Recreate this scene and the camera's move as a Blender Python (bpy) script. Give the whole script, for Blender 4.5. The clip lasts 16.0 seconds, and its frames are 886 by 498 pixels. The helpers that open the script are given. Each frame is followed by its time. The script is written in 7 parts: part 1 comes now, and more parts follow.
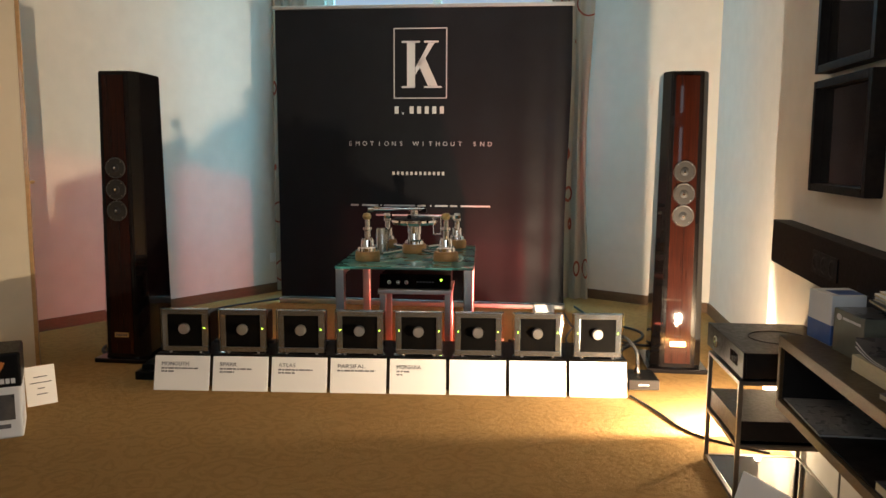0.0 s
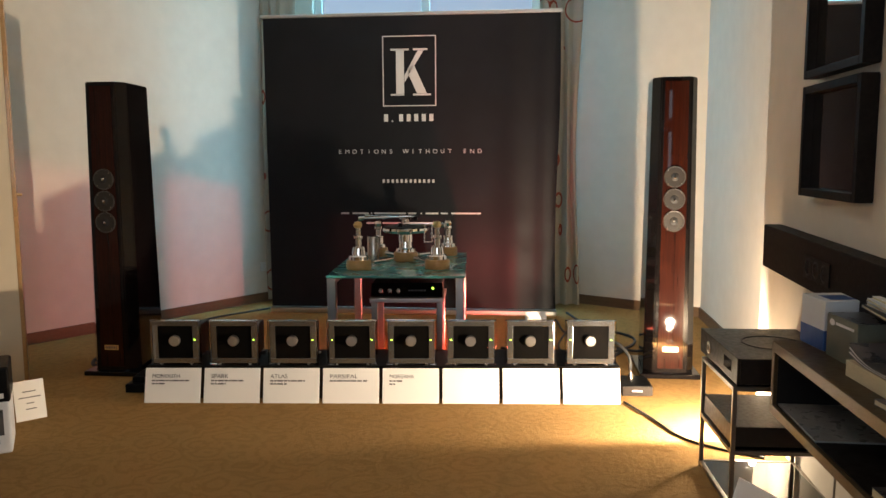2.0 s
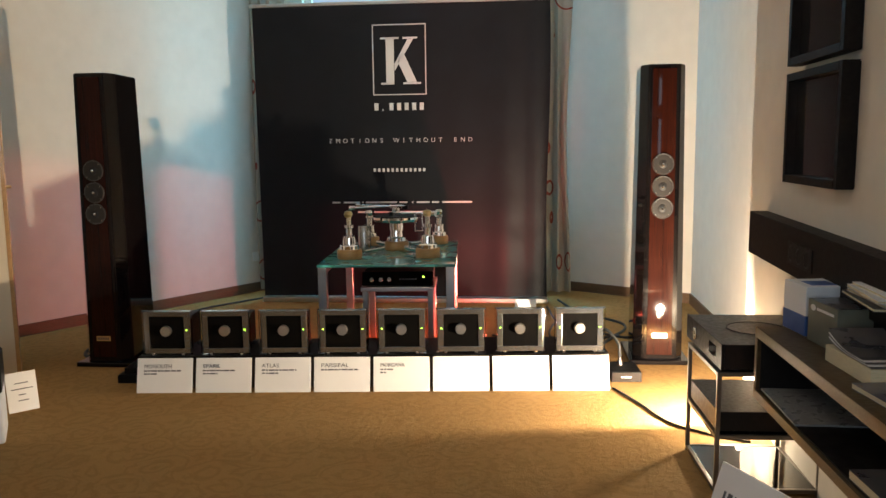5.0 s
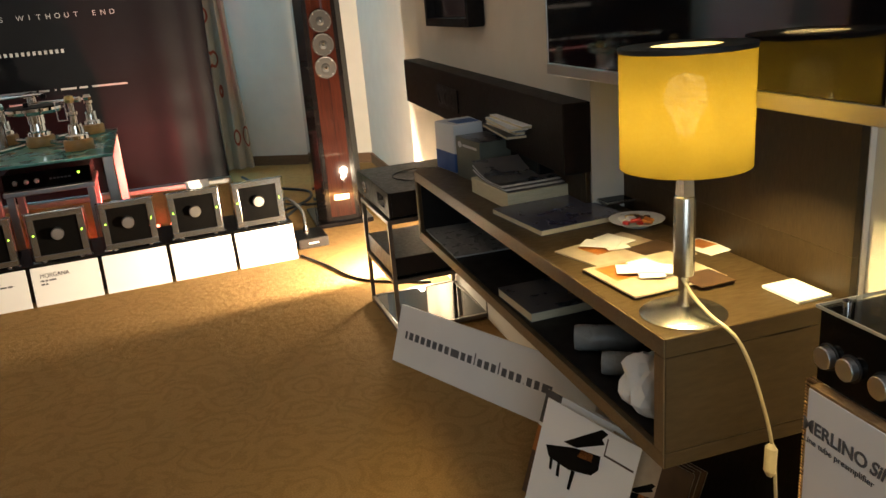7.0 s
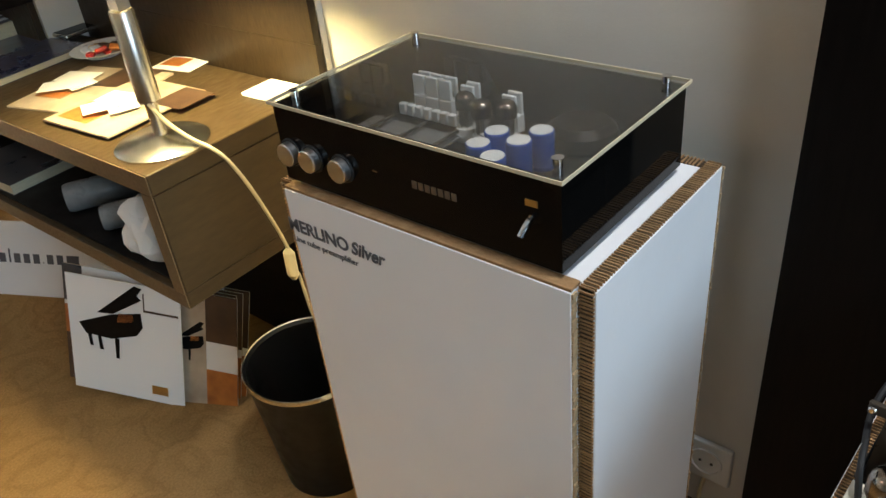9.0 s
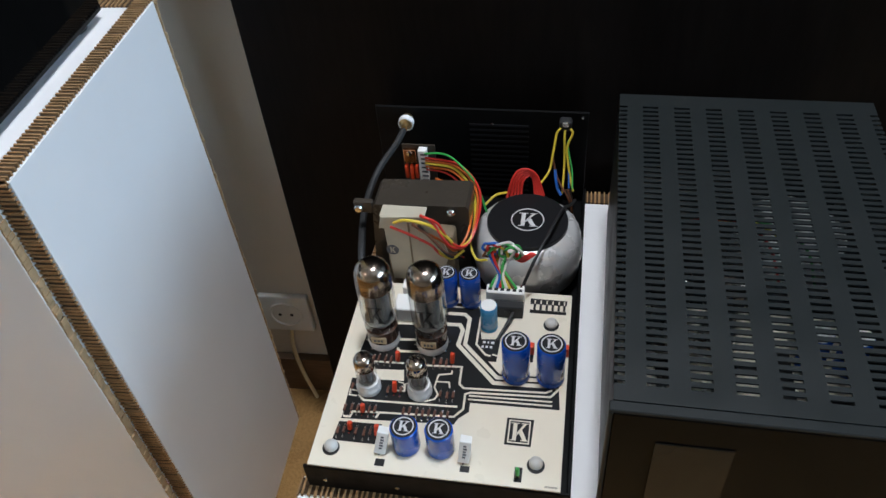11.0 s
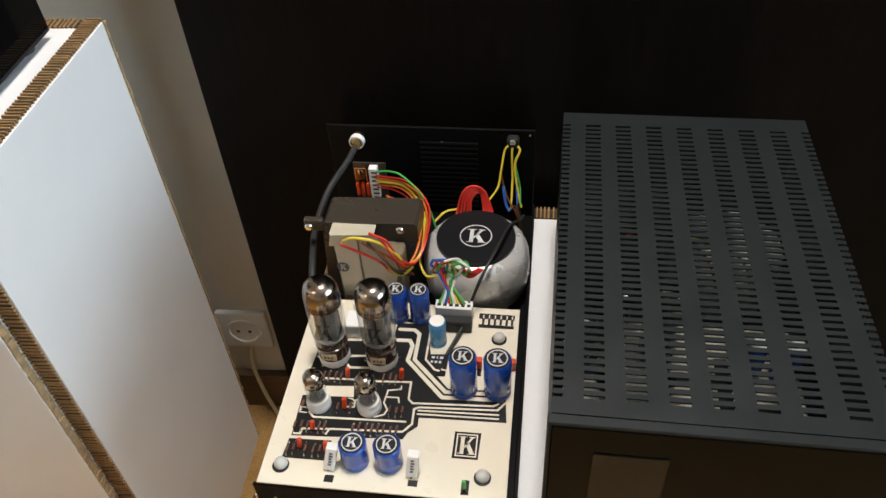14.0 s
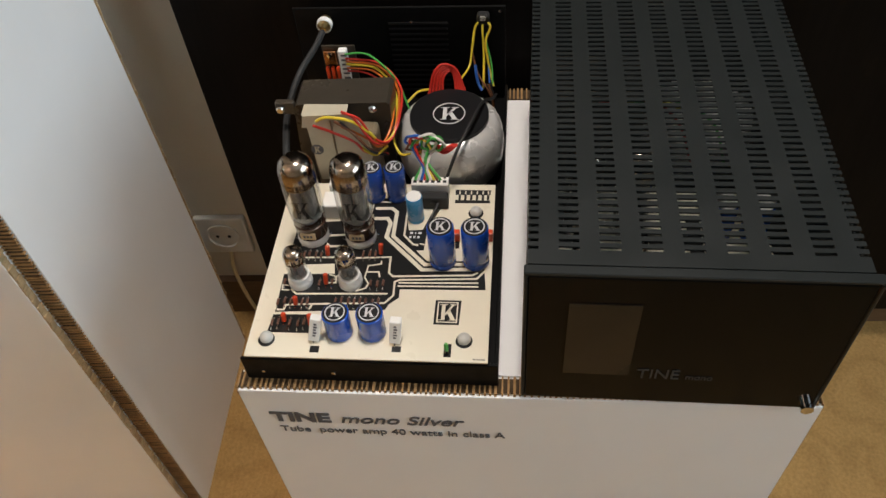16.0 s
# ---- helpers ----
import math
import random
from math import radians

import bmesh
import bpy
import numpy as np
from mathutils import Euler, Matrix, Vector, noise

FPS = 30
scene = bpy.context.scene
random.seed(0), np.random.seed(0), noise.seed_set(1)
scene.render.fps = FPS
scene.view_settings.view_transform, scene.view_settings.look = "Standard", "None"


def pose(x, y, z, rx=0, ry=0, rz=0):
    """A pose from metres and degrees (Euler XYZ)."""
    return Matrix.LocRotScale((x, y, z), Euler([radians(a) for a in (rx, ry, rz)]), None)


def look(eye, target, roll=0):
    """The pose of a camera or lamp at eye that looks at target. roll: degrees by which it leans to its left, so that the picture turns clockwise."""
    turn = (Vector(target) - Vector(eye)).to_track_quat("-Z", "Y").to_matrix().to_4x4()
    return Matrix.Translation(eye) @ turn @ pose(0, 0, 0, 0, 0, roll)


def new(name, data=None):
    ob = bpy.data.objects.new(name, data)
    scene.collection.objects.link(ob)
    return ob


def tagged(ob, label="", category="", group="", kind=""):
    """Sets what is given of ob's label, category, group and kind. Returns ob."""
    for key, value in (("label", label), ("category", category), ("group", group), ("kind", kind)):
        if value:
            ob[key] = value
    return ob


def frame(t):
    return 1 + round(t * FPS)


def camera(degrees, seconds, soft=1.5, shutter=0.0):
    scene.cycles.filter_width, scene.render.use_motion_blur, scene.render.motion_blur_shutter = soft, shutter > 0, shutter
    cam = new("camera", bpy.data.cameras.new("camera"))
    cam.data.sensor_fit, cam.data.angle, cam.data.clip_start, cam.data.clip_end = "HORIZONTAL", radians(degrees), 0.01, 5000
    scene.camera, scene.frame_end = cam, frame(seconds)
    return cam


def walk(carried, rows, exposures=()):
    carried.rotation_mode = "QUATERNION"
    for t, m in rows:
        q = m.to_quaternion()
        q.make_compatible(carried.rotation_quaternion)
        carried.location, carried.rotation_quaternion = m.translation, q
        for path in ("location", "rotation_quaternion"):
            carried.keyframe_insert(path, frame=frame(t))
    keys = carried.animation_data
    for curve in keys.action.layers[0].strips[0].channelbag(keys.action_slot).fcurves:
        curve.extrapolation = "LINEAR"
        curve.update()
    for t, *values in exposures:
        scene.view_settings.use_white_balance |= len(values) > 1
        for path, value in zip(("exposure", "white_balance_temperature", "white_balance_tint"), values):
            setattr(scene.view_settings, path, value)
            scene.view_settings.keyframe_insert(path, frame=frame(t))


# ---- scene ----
cam = camera(58.9, 16.0)
PATH = [
    (0, (1.041, -0.211, 1.33), (0.782, 1.757, 1.082), 0.3),
    (0.5, (1.018, -0.206, 1.325), (0.807, 1.768, 1.079), 0.2),
    (1, (1.041, -0.193, 1.339), (0.838, 1.781, 1.085), 0.2),
    (1.5, (1.041, -0.2, 1.321), (0.816, 1.773, 1.086), -0.3),
    (2, (1.033, -0.198, 1.341), (0.798, 1.775, 1.108), -0.3),
    (2.5, (1.016, -0.202, 1.339), (0.793, 1.773, 1.119), -0.2),
    (3, (1.038, -0.191, 1.348), (0.801, 1.783, 1.135), 0.0),
    (3.2, (1.025, -0.19, 1.352), (0.785, 1.785, 1.14), -0.2),
    (5.3, (1.092, -0.215, 1.345), (0.878, 1.752, 1.055), -1.0),
    (5.5, (1.111, -0.192, 1.334), (0.96, 1.777, 1.022), -1.8),
    (6, (1.147, -0.168, 1.307), (1.236, 1.792, 0.915), -2.6),
    (6.5, (1.183, -0.141, 1.304), (1.446, 1.78, 0.813), -3.9),
    (7, (1.223, -0.122, 1.282), (1.708, 1.722, 0.676), -4.8),
    (7.5, (1.256, -0.114, 1.264), (1.891, 1.651, 0.57), -5.8),
    (8, (1.28, -0.099, 1.247), (2.161, 1.499, 0.428), -6.1),
    (8.5, (1.322, -0.087, 1.251), (2.411, 1.284, 0.284), -7.0),
    (9, (1.38, -0.1, 1.221), (2.608, 1.037, 0.127), -6.6),
    (9.5, (1.417, -0.128, 1.187), (2.781, 0.711, -0.012), -7.1),
    (9.6, (1.423, -0.132, 1.177), (2.812, 0.636, -0.041), -7.0),
    (10, (1.456, -0.168, 1.159), (2.874, 0.423, -0.122), -7.7),
    (10.2, (1.465, -0.177, 1.15), (2.884, 0.349, -0.158), -7.8),
    (12.3, (1.501, -0.256, 1.116), (2.88, -0.239, -0.333), -1.2),
    (12.5, (1.498, -0.256, 1.115), (2.874, -0.239, -0.336), -1.4),
    (13, (1.493, -0.251, 1.118), (2.877, -0.202, -0.325), -1.8),
    (13.5, (1.489, -0.245, 1.122), (2.887, -0.154, -0.305), -2.4),
    (14, (1.484, -0.233, 1.137), (2.921, -0.045, -0.242), -3.9),
    (14.5, (1.472, -0.231, 1.138), (2.94, 0.007, -0.2), -4.4),
    (15, (1.461, -0.238, 1.129), (2.895, -0.003, -0.245), -4.2),
    (15.5, (1.453, -0.24, 1.114), (2.814, -0.054, -0.34), -5.7),
    (16, (1.449, -0.237, 1.11), (2.748, -0.101, -0.405), -5.3),
]
walk(cam, [(t, look(eye, target, roll)) for t, eye, target, roll in PATH],
     [(0, -0.27, 6800, 14), (3, -0.27, 6600, 14), (5.5, -0.17, 6400, 12), (6.5, -0.35, 6700, 11), (7.5, -0.4, 6600, 10), (8.5, 0.03, 6250, 8), (9, 0.2, 5800, 8),
      (10.2, 0.22, 5550, 9), (12.3, 0.55, 5850, 9), (14.5, 0.62, 6600, 11), (16, 0.35, 6800, 12)])

# ---- world and large lights ----
world = bpy.data.worlds.new("world")
scene.world = world
world.use_nodes = True
_wn = world.node_tree
_sky = _wn.nodes.new("ShaderNodeTexSky")
_sky.sky_type = 'NISHITA'
_sky.sun_disc = False
_sky.sun_elevation, _sky.sun_rotation = radians(35), radians(150)
_wn.links.new(_sky.outputs[0], _wn.nodes["Background"].inputs[0])
_wn.nodes["Background"].inputs[1].default_value = 0.12


def lamp(name, kind, m, watts, colour, **settings):
    data = bpy.data.lights.new(name, kind)
    data.energy, data.color = watts, colour
    if kind == 'AREA':
        data.shape, data.size, data.size_y = 'RECTANGLE', settings["size"], settings["size_y"]
    else:
        data.shadow_soft_size = settings.get("radius", 0.03)
    if kind == 'SPOT':
        data.spot_size, data.spot_blend = radians(settings["cone"]), settings.get("blend", 0.4)
    ob = new(name, data)
    ob.matrix_world = m
    return ob


# daylight in the bay window, added cool fill behind the walk, added warm fill under the ceiling, floor spot, desk bulb,
# coloured lamp under the table
lamp("bay_window_daylight", 'AREA', look((0, 7.30, 1.85), (0, 0, 1.2)), 135, (0.24, 0.70, 1.0), size=2.1, size_y=2.2)
# two unseen fill areas, added to brighten the room; no window or fixture there
lamp("rear_fill_light", 'AREA', look((0.95, -2.55, 1.7), (1.15, 2, 0.9)), 46, (0.70, 0.87, 1.0), size=1.8, size_y=1.5)
lamp("ceiling_fill_light", 'AREA', look((0.2, 1.6, 2.90), (0.2, 1.6, 0)), 9, (1.0, 0.74, 0.56), size=0.5, size_y=0.5)
lamp("floor_spot_light", 'SPOT', look((2.040, 3.500, 0.150), (1.44, 4.54, 0.28)), 440, (1.0, 0.81, 0.58), cone=150, blend=0.3, radius=0.022)
lamp("floor_bulb_light", 'POINT', pose(2.040, 3.500, 0.150), 24, (1.0, 0.82, 0.58), radius=0.022)
lamp("desk_bulb_light", 'POINT', pose(1.962, 1.03, 1.065), 48, (1.0, 0.79, 0.35), radius=0.035)
lamp("entrance_downlight", 'SPOT', look((2.02, -0.28, 2.95), (1.90, 0.02, 0.6)), 135, (1.0, 0.95, 0.90), cone=54, blend=0.9, radius=0.16)
lamp("table_led_light", 'SPOT', look((0.72, 4.86, 0.105), (0.06, 5.61, 0.50)), 140, (1.0, 0.13, 0.10), cone=116, blend=0.25, radius=0.03)


# ---- materials ----
def material(name, colour, rough=0.5, metal=0.0, spec=0.5, alpha=None, emit=None, emit_strength=0.0, coat=0.0,
             transmission=0.0, ior=1.45, vary=0.0, scale=20.0, bump=0.0, bump_scale=200.0, colour2=None, detail=6.0, stretch=None, spread=0.0):
    """A node material: base colour with noise at two scales, roughness variation, fine relief, per-piece spread."""
    m = bpy.data.materials.new(name)
    m.use_nodes = True
    nt = m.node_tree
    b = nt.nodes["Principled BSDF"]
    b.inputs["Base Color"].default_value = (*colour, 1)
    b.inputs["Roughness"].default_value = rough
    b.inputs["Metallic"].default_value = metal
    b.inputs["Specular IOR Level"].default_value = spec
    b.inputs["Coat Weight"].default_value = coat
    b.inputs["Coat Roughness"].default_value = 0.03
    b.inputs["Transmission Weight"].default_value = transmission
    b.inputs["IOR"].default_value = ior
    if emit:
        b.inputs["Emission Color"].default_value = (*emit, 1)
        b.inputs["Emission Strength"].default_value = emit_strength
    if vary or bump or colour2:
        tc = nt.nodes.new("ShaderNodeTexCoord")
        src = tc.outputs["Object"]
        if stretch:
            mp = nt.nodes.new("ShaderNodeMapping")
            mp.inputs["Scale"].default_value = stretch
            nt.links.new(src, mp.inputs["Vector"])
            src = mp.outputs["Vector"]
        if vary or colour2:
            n1 = nt.nodes.new("ShaderNodeTexNoise")
            n1.inputs["Scale"].default_value, n1.inputs["Detail"].default_value = scale, detail
            nt.links.new(src, n1.inputs["Vector"])
            n2 = nt.nodes.new("ShaderNodeTexNoise")
            n2.inputs["Scale"].default_value, n2.inputs["Detail"].default_value = scale * 0.13, 3
            nt.links.new(src, n2.inputs["Vector"])
            mixf = nt.nodes.new("ShaderNodeMath")
            mixf.operation = 'MULTIPLY_ADD'
            nt.links.new(n2.outputs[0], mixf.inputs[0])
            mixf.inputs[1].default_value = 0.6
            nt.links.new(n1.outputs[0], mixf.inputs[2])
            rmp = nt.nodes.new("ShaderNodeMapRange")
            rmp.inputs[1].default_value, rmp.inputs[2].default_value = 0.5, 1.1
            nt.links.new(mixf.outputs[0], rmp.inputs[0])
            mx = nt.nodes.new("ShaderNodeMix")
            mx.data_type = 'RGBA'
            c2 = colour2 or tuple(max(0, c * (1 - vary)) for c in colour)
            c1 = colour if colour2 else tuple(min(1, c * (1 + vary * 0.6)) for c in colour)
            mx.inputs[6].default_value, mx.inputs[7].default_value = (*c1, 1), (*c2, 1)
            nt.links.new(rmp.outputs[0], mx.inputs[0])
            out = mx.outputs[2]
            if spread:
                oi = nt.nodes.new("ShaderNodeObjectInfo")
                hsv = nt.nodes.new("ShaderNodeHueSaturation")
                mr = nt.nodes.new("ShaderNodeMapRange")
                mr.inputs[3].default_value, mr.inputs[4].default_value = 1 - spread, 1 + spread
                nt.links.new(oi.outputs["Random"], mr.inputs[0])
                nt.links.new(mr.outputs[0], hsv.inputs["Value"])
                nt.links.new(out, hsv.inputs["Color"])
                out = hsv.outputs[0]
            nt.links.new(out, b.inputs["Base Color"])
            rr = nt.nodes.new("ShaderNodeMapRange")
            rr.inputs[1].default_value, rr.inputs[2].default_value = 0.3, 0.7
            rr.inputs[3].default_value, rr.inputs[4].default_value = max(0.02, rough - 0.06), min(1, rough + 0.08)
            nt.links.new(n1.outputs[0], rr.inputs[0])
            nt.links.new(rr.outputs[0], b.inputs["Roughness"])
        if bump:
            n3 = nt.nodes.new("ShaderNodeTexNoise")
            n3.inputs["Scale"].default_value, n3.inputs["Detail"].default_value = bump_scale, 4
            nt.links.new(src, n3.inputs["Vector"])
            bp = nt.nodes.new("ShaderNodeBump")
            bp.inputs["Strength"].default_value, bp.inputs["Distance"].default_value = bump, 0.004
            nt.links.new(n3.outputs[0], bp.inputs["Height"])
            nt.links.new(bp.outputs[0], b.inputs["Normal"])
    return m


def carpet_material():
    m = material("carpet_pile", (0.36, 0.23, 0.105), 0.95, spec=0.1)
    nt = m.node_tree
    b = nt.nodes["Principled BSDF"]
    tc = nt.nodes.new("ShaderNodeTexCoord")
    big = nt.nodes.new("ShaderNodeTexNoise")
    big.inputs["Scale"].default_value, big.inputs["Detail"].default_value, big.inputs["Distortion"].default_value = 5.0, 3, 2.2
    mid = nt.nodes.new("ShaderNodeTexNoise")
    mid.inputs["Scale"].default_value, mid.inputs["Detail"].default_value = 190, 3
    fine = nt.nodes.new("ShaderNodeTexNoise")
    fine.inputs["Scale"].default_value, fine.inputs["Detail"].default_value = 420, 3
    # woven scrolls: rings of a distorted wave
    wave = nt.nodes.new("ShaderNodeTexVoronoi")
    wave.inputs["Scale"].default_value = 6.0
    scuff = nt.nodes.new("ShaderNodeTexNoise")
    scuff.inputs["Scale"].default_value, scuff.inputs["Detail"].default_value = 34, 5
    nt.links.new(tc.outputs["Object"], scuff.inputs["Vector"])
    for n in (big, mid, fine):
        nt.links.new(tc.outputs["Object"], n.inputs["Vector"])
    add = nt.nodes.new("ShaderNodeMix")
    add.data_type = 'RGBA'
    add.inputs[0].default_value = 0.12
    nt.links.new(tc.outputs["Object"], add.inputs[6])
    nt.links.new(big.outputs["Color"], add.inputs[7])
    nt.links.new(add.outputs[2], wave.inputs["Vector"])
    sc = nt.nodes.new("ShaderNodeMath")
    sc.operation = 'SINE'
    ml = nt.nodes.new("ShaderNodeMath")
    ml.operation = 'MULTIPLY'
    ml.inputs[1].default_value = 24
    nt.links.new(wave.outputs["Distance"], ml.inputs[0])
    nt.links.new(ml.outputs[0], sc.inputs[0])
    ramp = nt.nodes.new("ShaderNodeMapRange")
    ramp.inputs[1].default_value, ramp.inputs[2].default_value = -0.2, 1.0
    nt.links.new(sc.outputs[0], ramp.inputs[0])
    f1 = nt.nodes.new("ShaderNodeMath")
    f1.operation = 'MULTIPLY_ADD'
    nt.links.new(ramp.outputs[0], f1.inputs[0])
    f1.inputs[1].default_value = 0.22
    nt.links.new(mid.outputs[0], f1.inputs[2])
    mx = nt.nodes.new("ShaderNodeMix")
    mx.data_type = 'RGBA'
    mx.inputs[6].default_value, mx.inputs[7].default_value = (0.390, 0.232, 0.085, 1), (0.215, 0.120, 0.042, 1)
    r2 = nt.nodes.new("ShaderNodeMapRange")
    r2.inputs[1].default_value, r2.inputs[2].default_value = 0.2, 1.1
    nt.links.new(f1.outputs[0], r2.inputs[0])
    nt.links.new(r2.outputs[0], mx.inputs[0])
    nt.links.new(mx.outputs[2], b.inputs["Base Color"])
    hh = nt.nodes.new("ShaderNodeMath")
    hh.operation = 'MULTIPLY_ADD'
    nt.links.new(fine.outputs[0], hh.inputs[0])
    hh.inputs[1].default_value = 0.5
    sm = nt.nodes.new("ShaderNodeMath")
    sm.operation = 'MULTIPLY_ADD'
    nt.links.new(scuff.outputs[0], sm.inputs[0])
    sm.inputs[1].default_value = 1.6
    nt.links.new(f1.outputs[0], sm.inputs[2])
    nt.links.new(sm.outputs[0], hh.inputs[2])
    bp = nt.nodes.new("ShaderNodeBump")
    bp.inputs["Strength"].default_value, bp.inputs["Distance"].default_value = 0.38, 0.011
    nt.links.new(hh.outputs[0], bp.inputs["Height"])
    nt.links.new(bp.outputs[0], b.inputs["Normal"])
    return m


M = {}
M["carpet"] = carpet_material()
M["plaster"] = material("cream_plaster", (0.66, 0.61, 0.53), 0.85, spec=0.2, vary=0.05, scale=9, bump=0.15, bump_scale=160)
M["ceiling"] = material("ceiling_paint", (0.75, 0.73, 0.70), 0.9, vary=0.03, scale=5)
M["baseboard"] = material("stained_baseboard", (0.13, 0.075, 0.04), 0.5, vary=0.25, scale=30, stretch=(1, 1, 8))
M["dark_wood"] = material("wenge_veneer", (0.010, 0.007, 0.0055), 0.5, spec=0.12, vary=0.5, scale=40, stretch=(8, 1, 1), bump=0.05)
M["black_panel"] = material("black_wardrobe_veneer", (0.0060, 0.0045, 0.0037), 0.36, spec=0.07, vary=0.5, scale=26, stretch=(6, 6, 0.6), bump=0.04)
M["desk_wood"] = material("desk_bronze_veneer", (0.062, 0.040, 0.019), 0.36, spec=0.15, vary=0.2, scale=30, stretch=(4, 1, 4), bump=0.05)
M["desk_edge"] = material("desk_edge_band", (0.17, 0.115, 0.060), 0.40, spec=0.3, vary=0.15, scale=40, stretch=(4, 1, 4))
M["rack_metal"] = material("bronzed_rack_metal", (0.20, 0.17, 0.14), 0.35, metal=0.8)
M["backing_wood"] = material("brown_backing_veneer", (0.034, 0.021, 0.0095), 0.42, spec=0.3, vary=0.35, scale=40, stretch=(8, 1, 1), bump=0.04)
M["dim_print"] = material("dim_grey_print", (0.035, 0.035, 0.035), 0.6)
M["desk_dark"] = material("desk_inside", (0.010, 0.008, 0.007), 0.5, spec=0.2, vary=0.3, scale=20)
M["white_board"] = material("white_cardboard", (0.80, 0.79, 0.78), 0.75, vary=0.03, scale=8, bump=0.08, bump_scale=60)
M["kraft"] = material("kraft_honeycomb", (0.33, 0.19, 0.080), 0.9, vary=0.35, scale=60, bump=0.4, bump_scale=150)
M["kraft_light"] = material("torn_kraft", (0.46, 0.32, 0.17), 0.9, vary=0.3, scale=90, bump=0.4, bump_scale=200)
# darkened kraft: shade of the open cells as colour; the plinth front uses it too
M["kraft_dark"] = material("dark_kraft_cell_shade", (0.060, 0.036, 0.016), 0.95, vary=0.4, scale=80)
M["paper"] = material("white_paper", (0.82, 0.81, 0.78), 0.8, vary=0.02, scale=6)
M["banner"] = material("banner_print", (0.009, 0.010, 0.013), 0.48, spec=0.22, vary=0.25, scale=3, bump=0.06, bump_scale=3)
M["print_white"] = material("white_print", (0.62, 0.62, 0.62), 0.6)
M["ink"] = material("grey_ink", (0.10, 0.10, 0.11), 0.7)
M["gloss_black"] = material("piano_black_lacquer", (0.005, 0.004, 0.004), 0.10, spec=0.08, coat=0.5, vary=0.2, scale=4)
M["rosewood"] = material("rosewood_gloss", (0.032, 0.0062, 0.0025), 0.55, spec=0.02, coat=0.55, colour2=(0.008, 0.0025, 0.002), scale=24, stretch=(7, 7, 0.25), detail=9)
M["alu"] = material("brushed_aluminium", (0.62, 0.61, 0.59), 0.32, metal=1.0, bump=0.02, bump_scale=600, stretch=(1, 6, 1))
M["chrome"] = material("polished_chrome", (0.80, 0.79, 0.78), 0.07, metal=1.0)
M["black_metal"] = material("black_powder_coat", (0.0045, 0.0045, 0.0045), 0.42, spec=0.12, vary=0.3, scale=90, bump=0.06, bump_scale=900)
M["cover_metal"] = material("anthracite_cover", (0.0130, 0.0152, 0.0148), 0.42, metal=0.0, spec=0.33, vary=0.06, scale=30, bump=0.04, bump_scale=1200)
M["black_glass"] = material("black_acrylic", (0.004, 0.0038, 0.0036), 0.06, spec=0.12)
M["tv_screen"] = material("television_glass", (0.005, 0.005, 0.006), 0.05, spec=0.5, coat=0.5)
M["rubber"] = material("black_rubber", (0.014, 0.014, 0.014), 0.6)
M["pcb_cream"] = material("cream_circuit_board", (0.72, 0.66, 0.53), 0.32, coat=0.3, vary=0.04, scale=40)
M["pcb_black"] = material("black_solder_mask", (0.010, 0.010, 0.010), 0.3, coat=0.3)
M["cap_blue"] = material("blue_capacitor_sleeve", (0.012, 0.075, 0.42), 0.25, coat=0.5, vary=0.12, scale=60)
M["cap_light"] = material("light_blue_sleeve", (0.05, 0.28, 0.55), 0.3, coat=0.4, vary=0.1, scale=60)
M["cap_top"] = material("black_capacitor_top", (0.008, 0.008, 0.009), 0.35)
M["ceramic"] = material("white_ceramic", (0.80, 0.79, 0.76), 0.35, vary=0.03, scale=60)
M["orange_part"] = material("orange_film_capacitor", (0.62, 0.055, 0.012), 0.35, coat=0.3, vary=0.1, scale=90)
M["resistor"] = material("brown_resistor", (0.16, 0.07, 0.045), 0.45, vary=0.3, scale=200, spread=0.3)
M["wire_red"] = material("red_wire", (0.55, 0.03, 0.02), 0.4)
M["wire_yellow"] = material("yellow_wire", (0.65, 0.50, 0.04), 0.4)
M["wire_orange"] = material("orange_wire", (0.60, 0.14, 0.02), 0.4)
M["wire_green"] = material("green_wire", (0.06, 0.35, 0.07), 0.4)
M["wire_blue"] = material("blue_wire", (0.03, 0.12, 0.45), 0.4)
M["wire_brown"] = material("brown_wire", (0.14, 0.05, 0.02), 0.4)
M["wire_white"] = material("white_wire", (0.72, 0.70, 0.66), 0.4)
M["toroid"] = material("silver_winding_tape", (0.70, 0.69, 0.67), 0.28, metal=0.35, vary=0.15, scale=40, bump=0.3, bump_scale=90)
M["getter"] = material("tube_getter_mirror", (0.62, 0.53, 0.46), 0.17, metal=1.0, colour2=(0.28, 0.20, 0.15), scale=45)
M["plate_grey"] = material("tube_plate_metal", (0.26, 0.25, 0.24), 0.40, metal=0.3, vary=0.3, scale=90)
M["nylon"] = material("grey_nylon", (0.50, 0.49, 0.46), 0.35, coat=0.2, vary=0.06, scale=200)
M["label_gold"] = material("pale_gold_label", (0.55, 0.42, 0.26), 0.4, vary=0.15, scale=200)
M["mica"] = material("grey_mica", (0.30, 0.29, 0.27), 0.4, vary=0.2, scale=200)
M["tube_print"] = material("worn_dark_print", (0.015, 0.014, 0.013), 0.6, vary=0.4, scale=300)
M["getter_fringe"] = material("smoky_getter_fringe", (0.14, 0.085, 0.05), 0.2, metal=0.8, vary=0.4, scale=80)
M["coil_paper"] = material("brown_coil_paper", (0.20, 0.15, 0.09), 0.6, vary=0.2, scale=60)
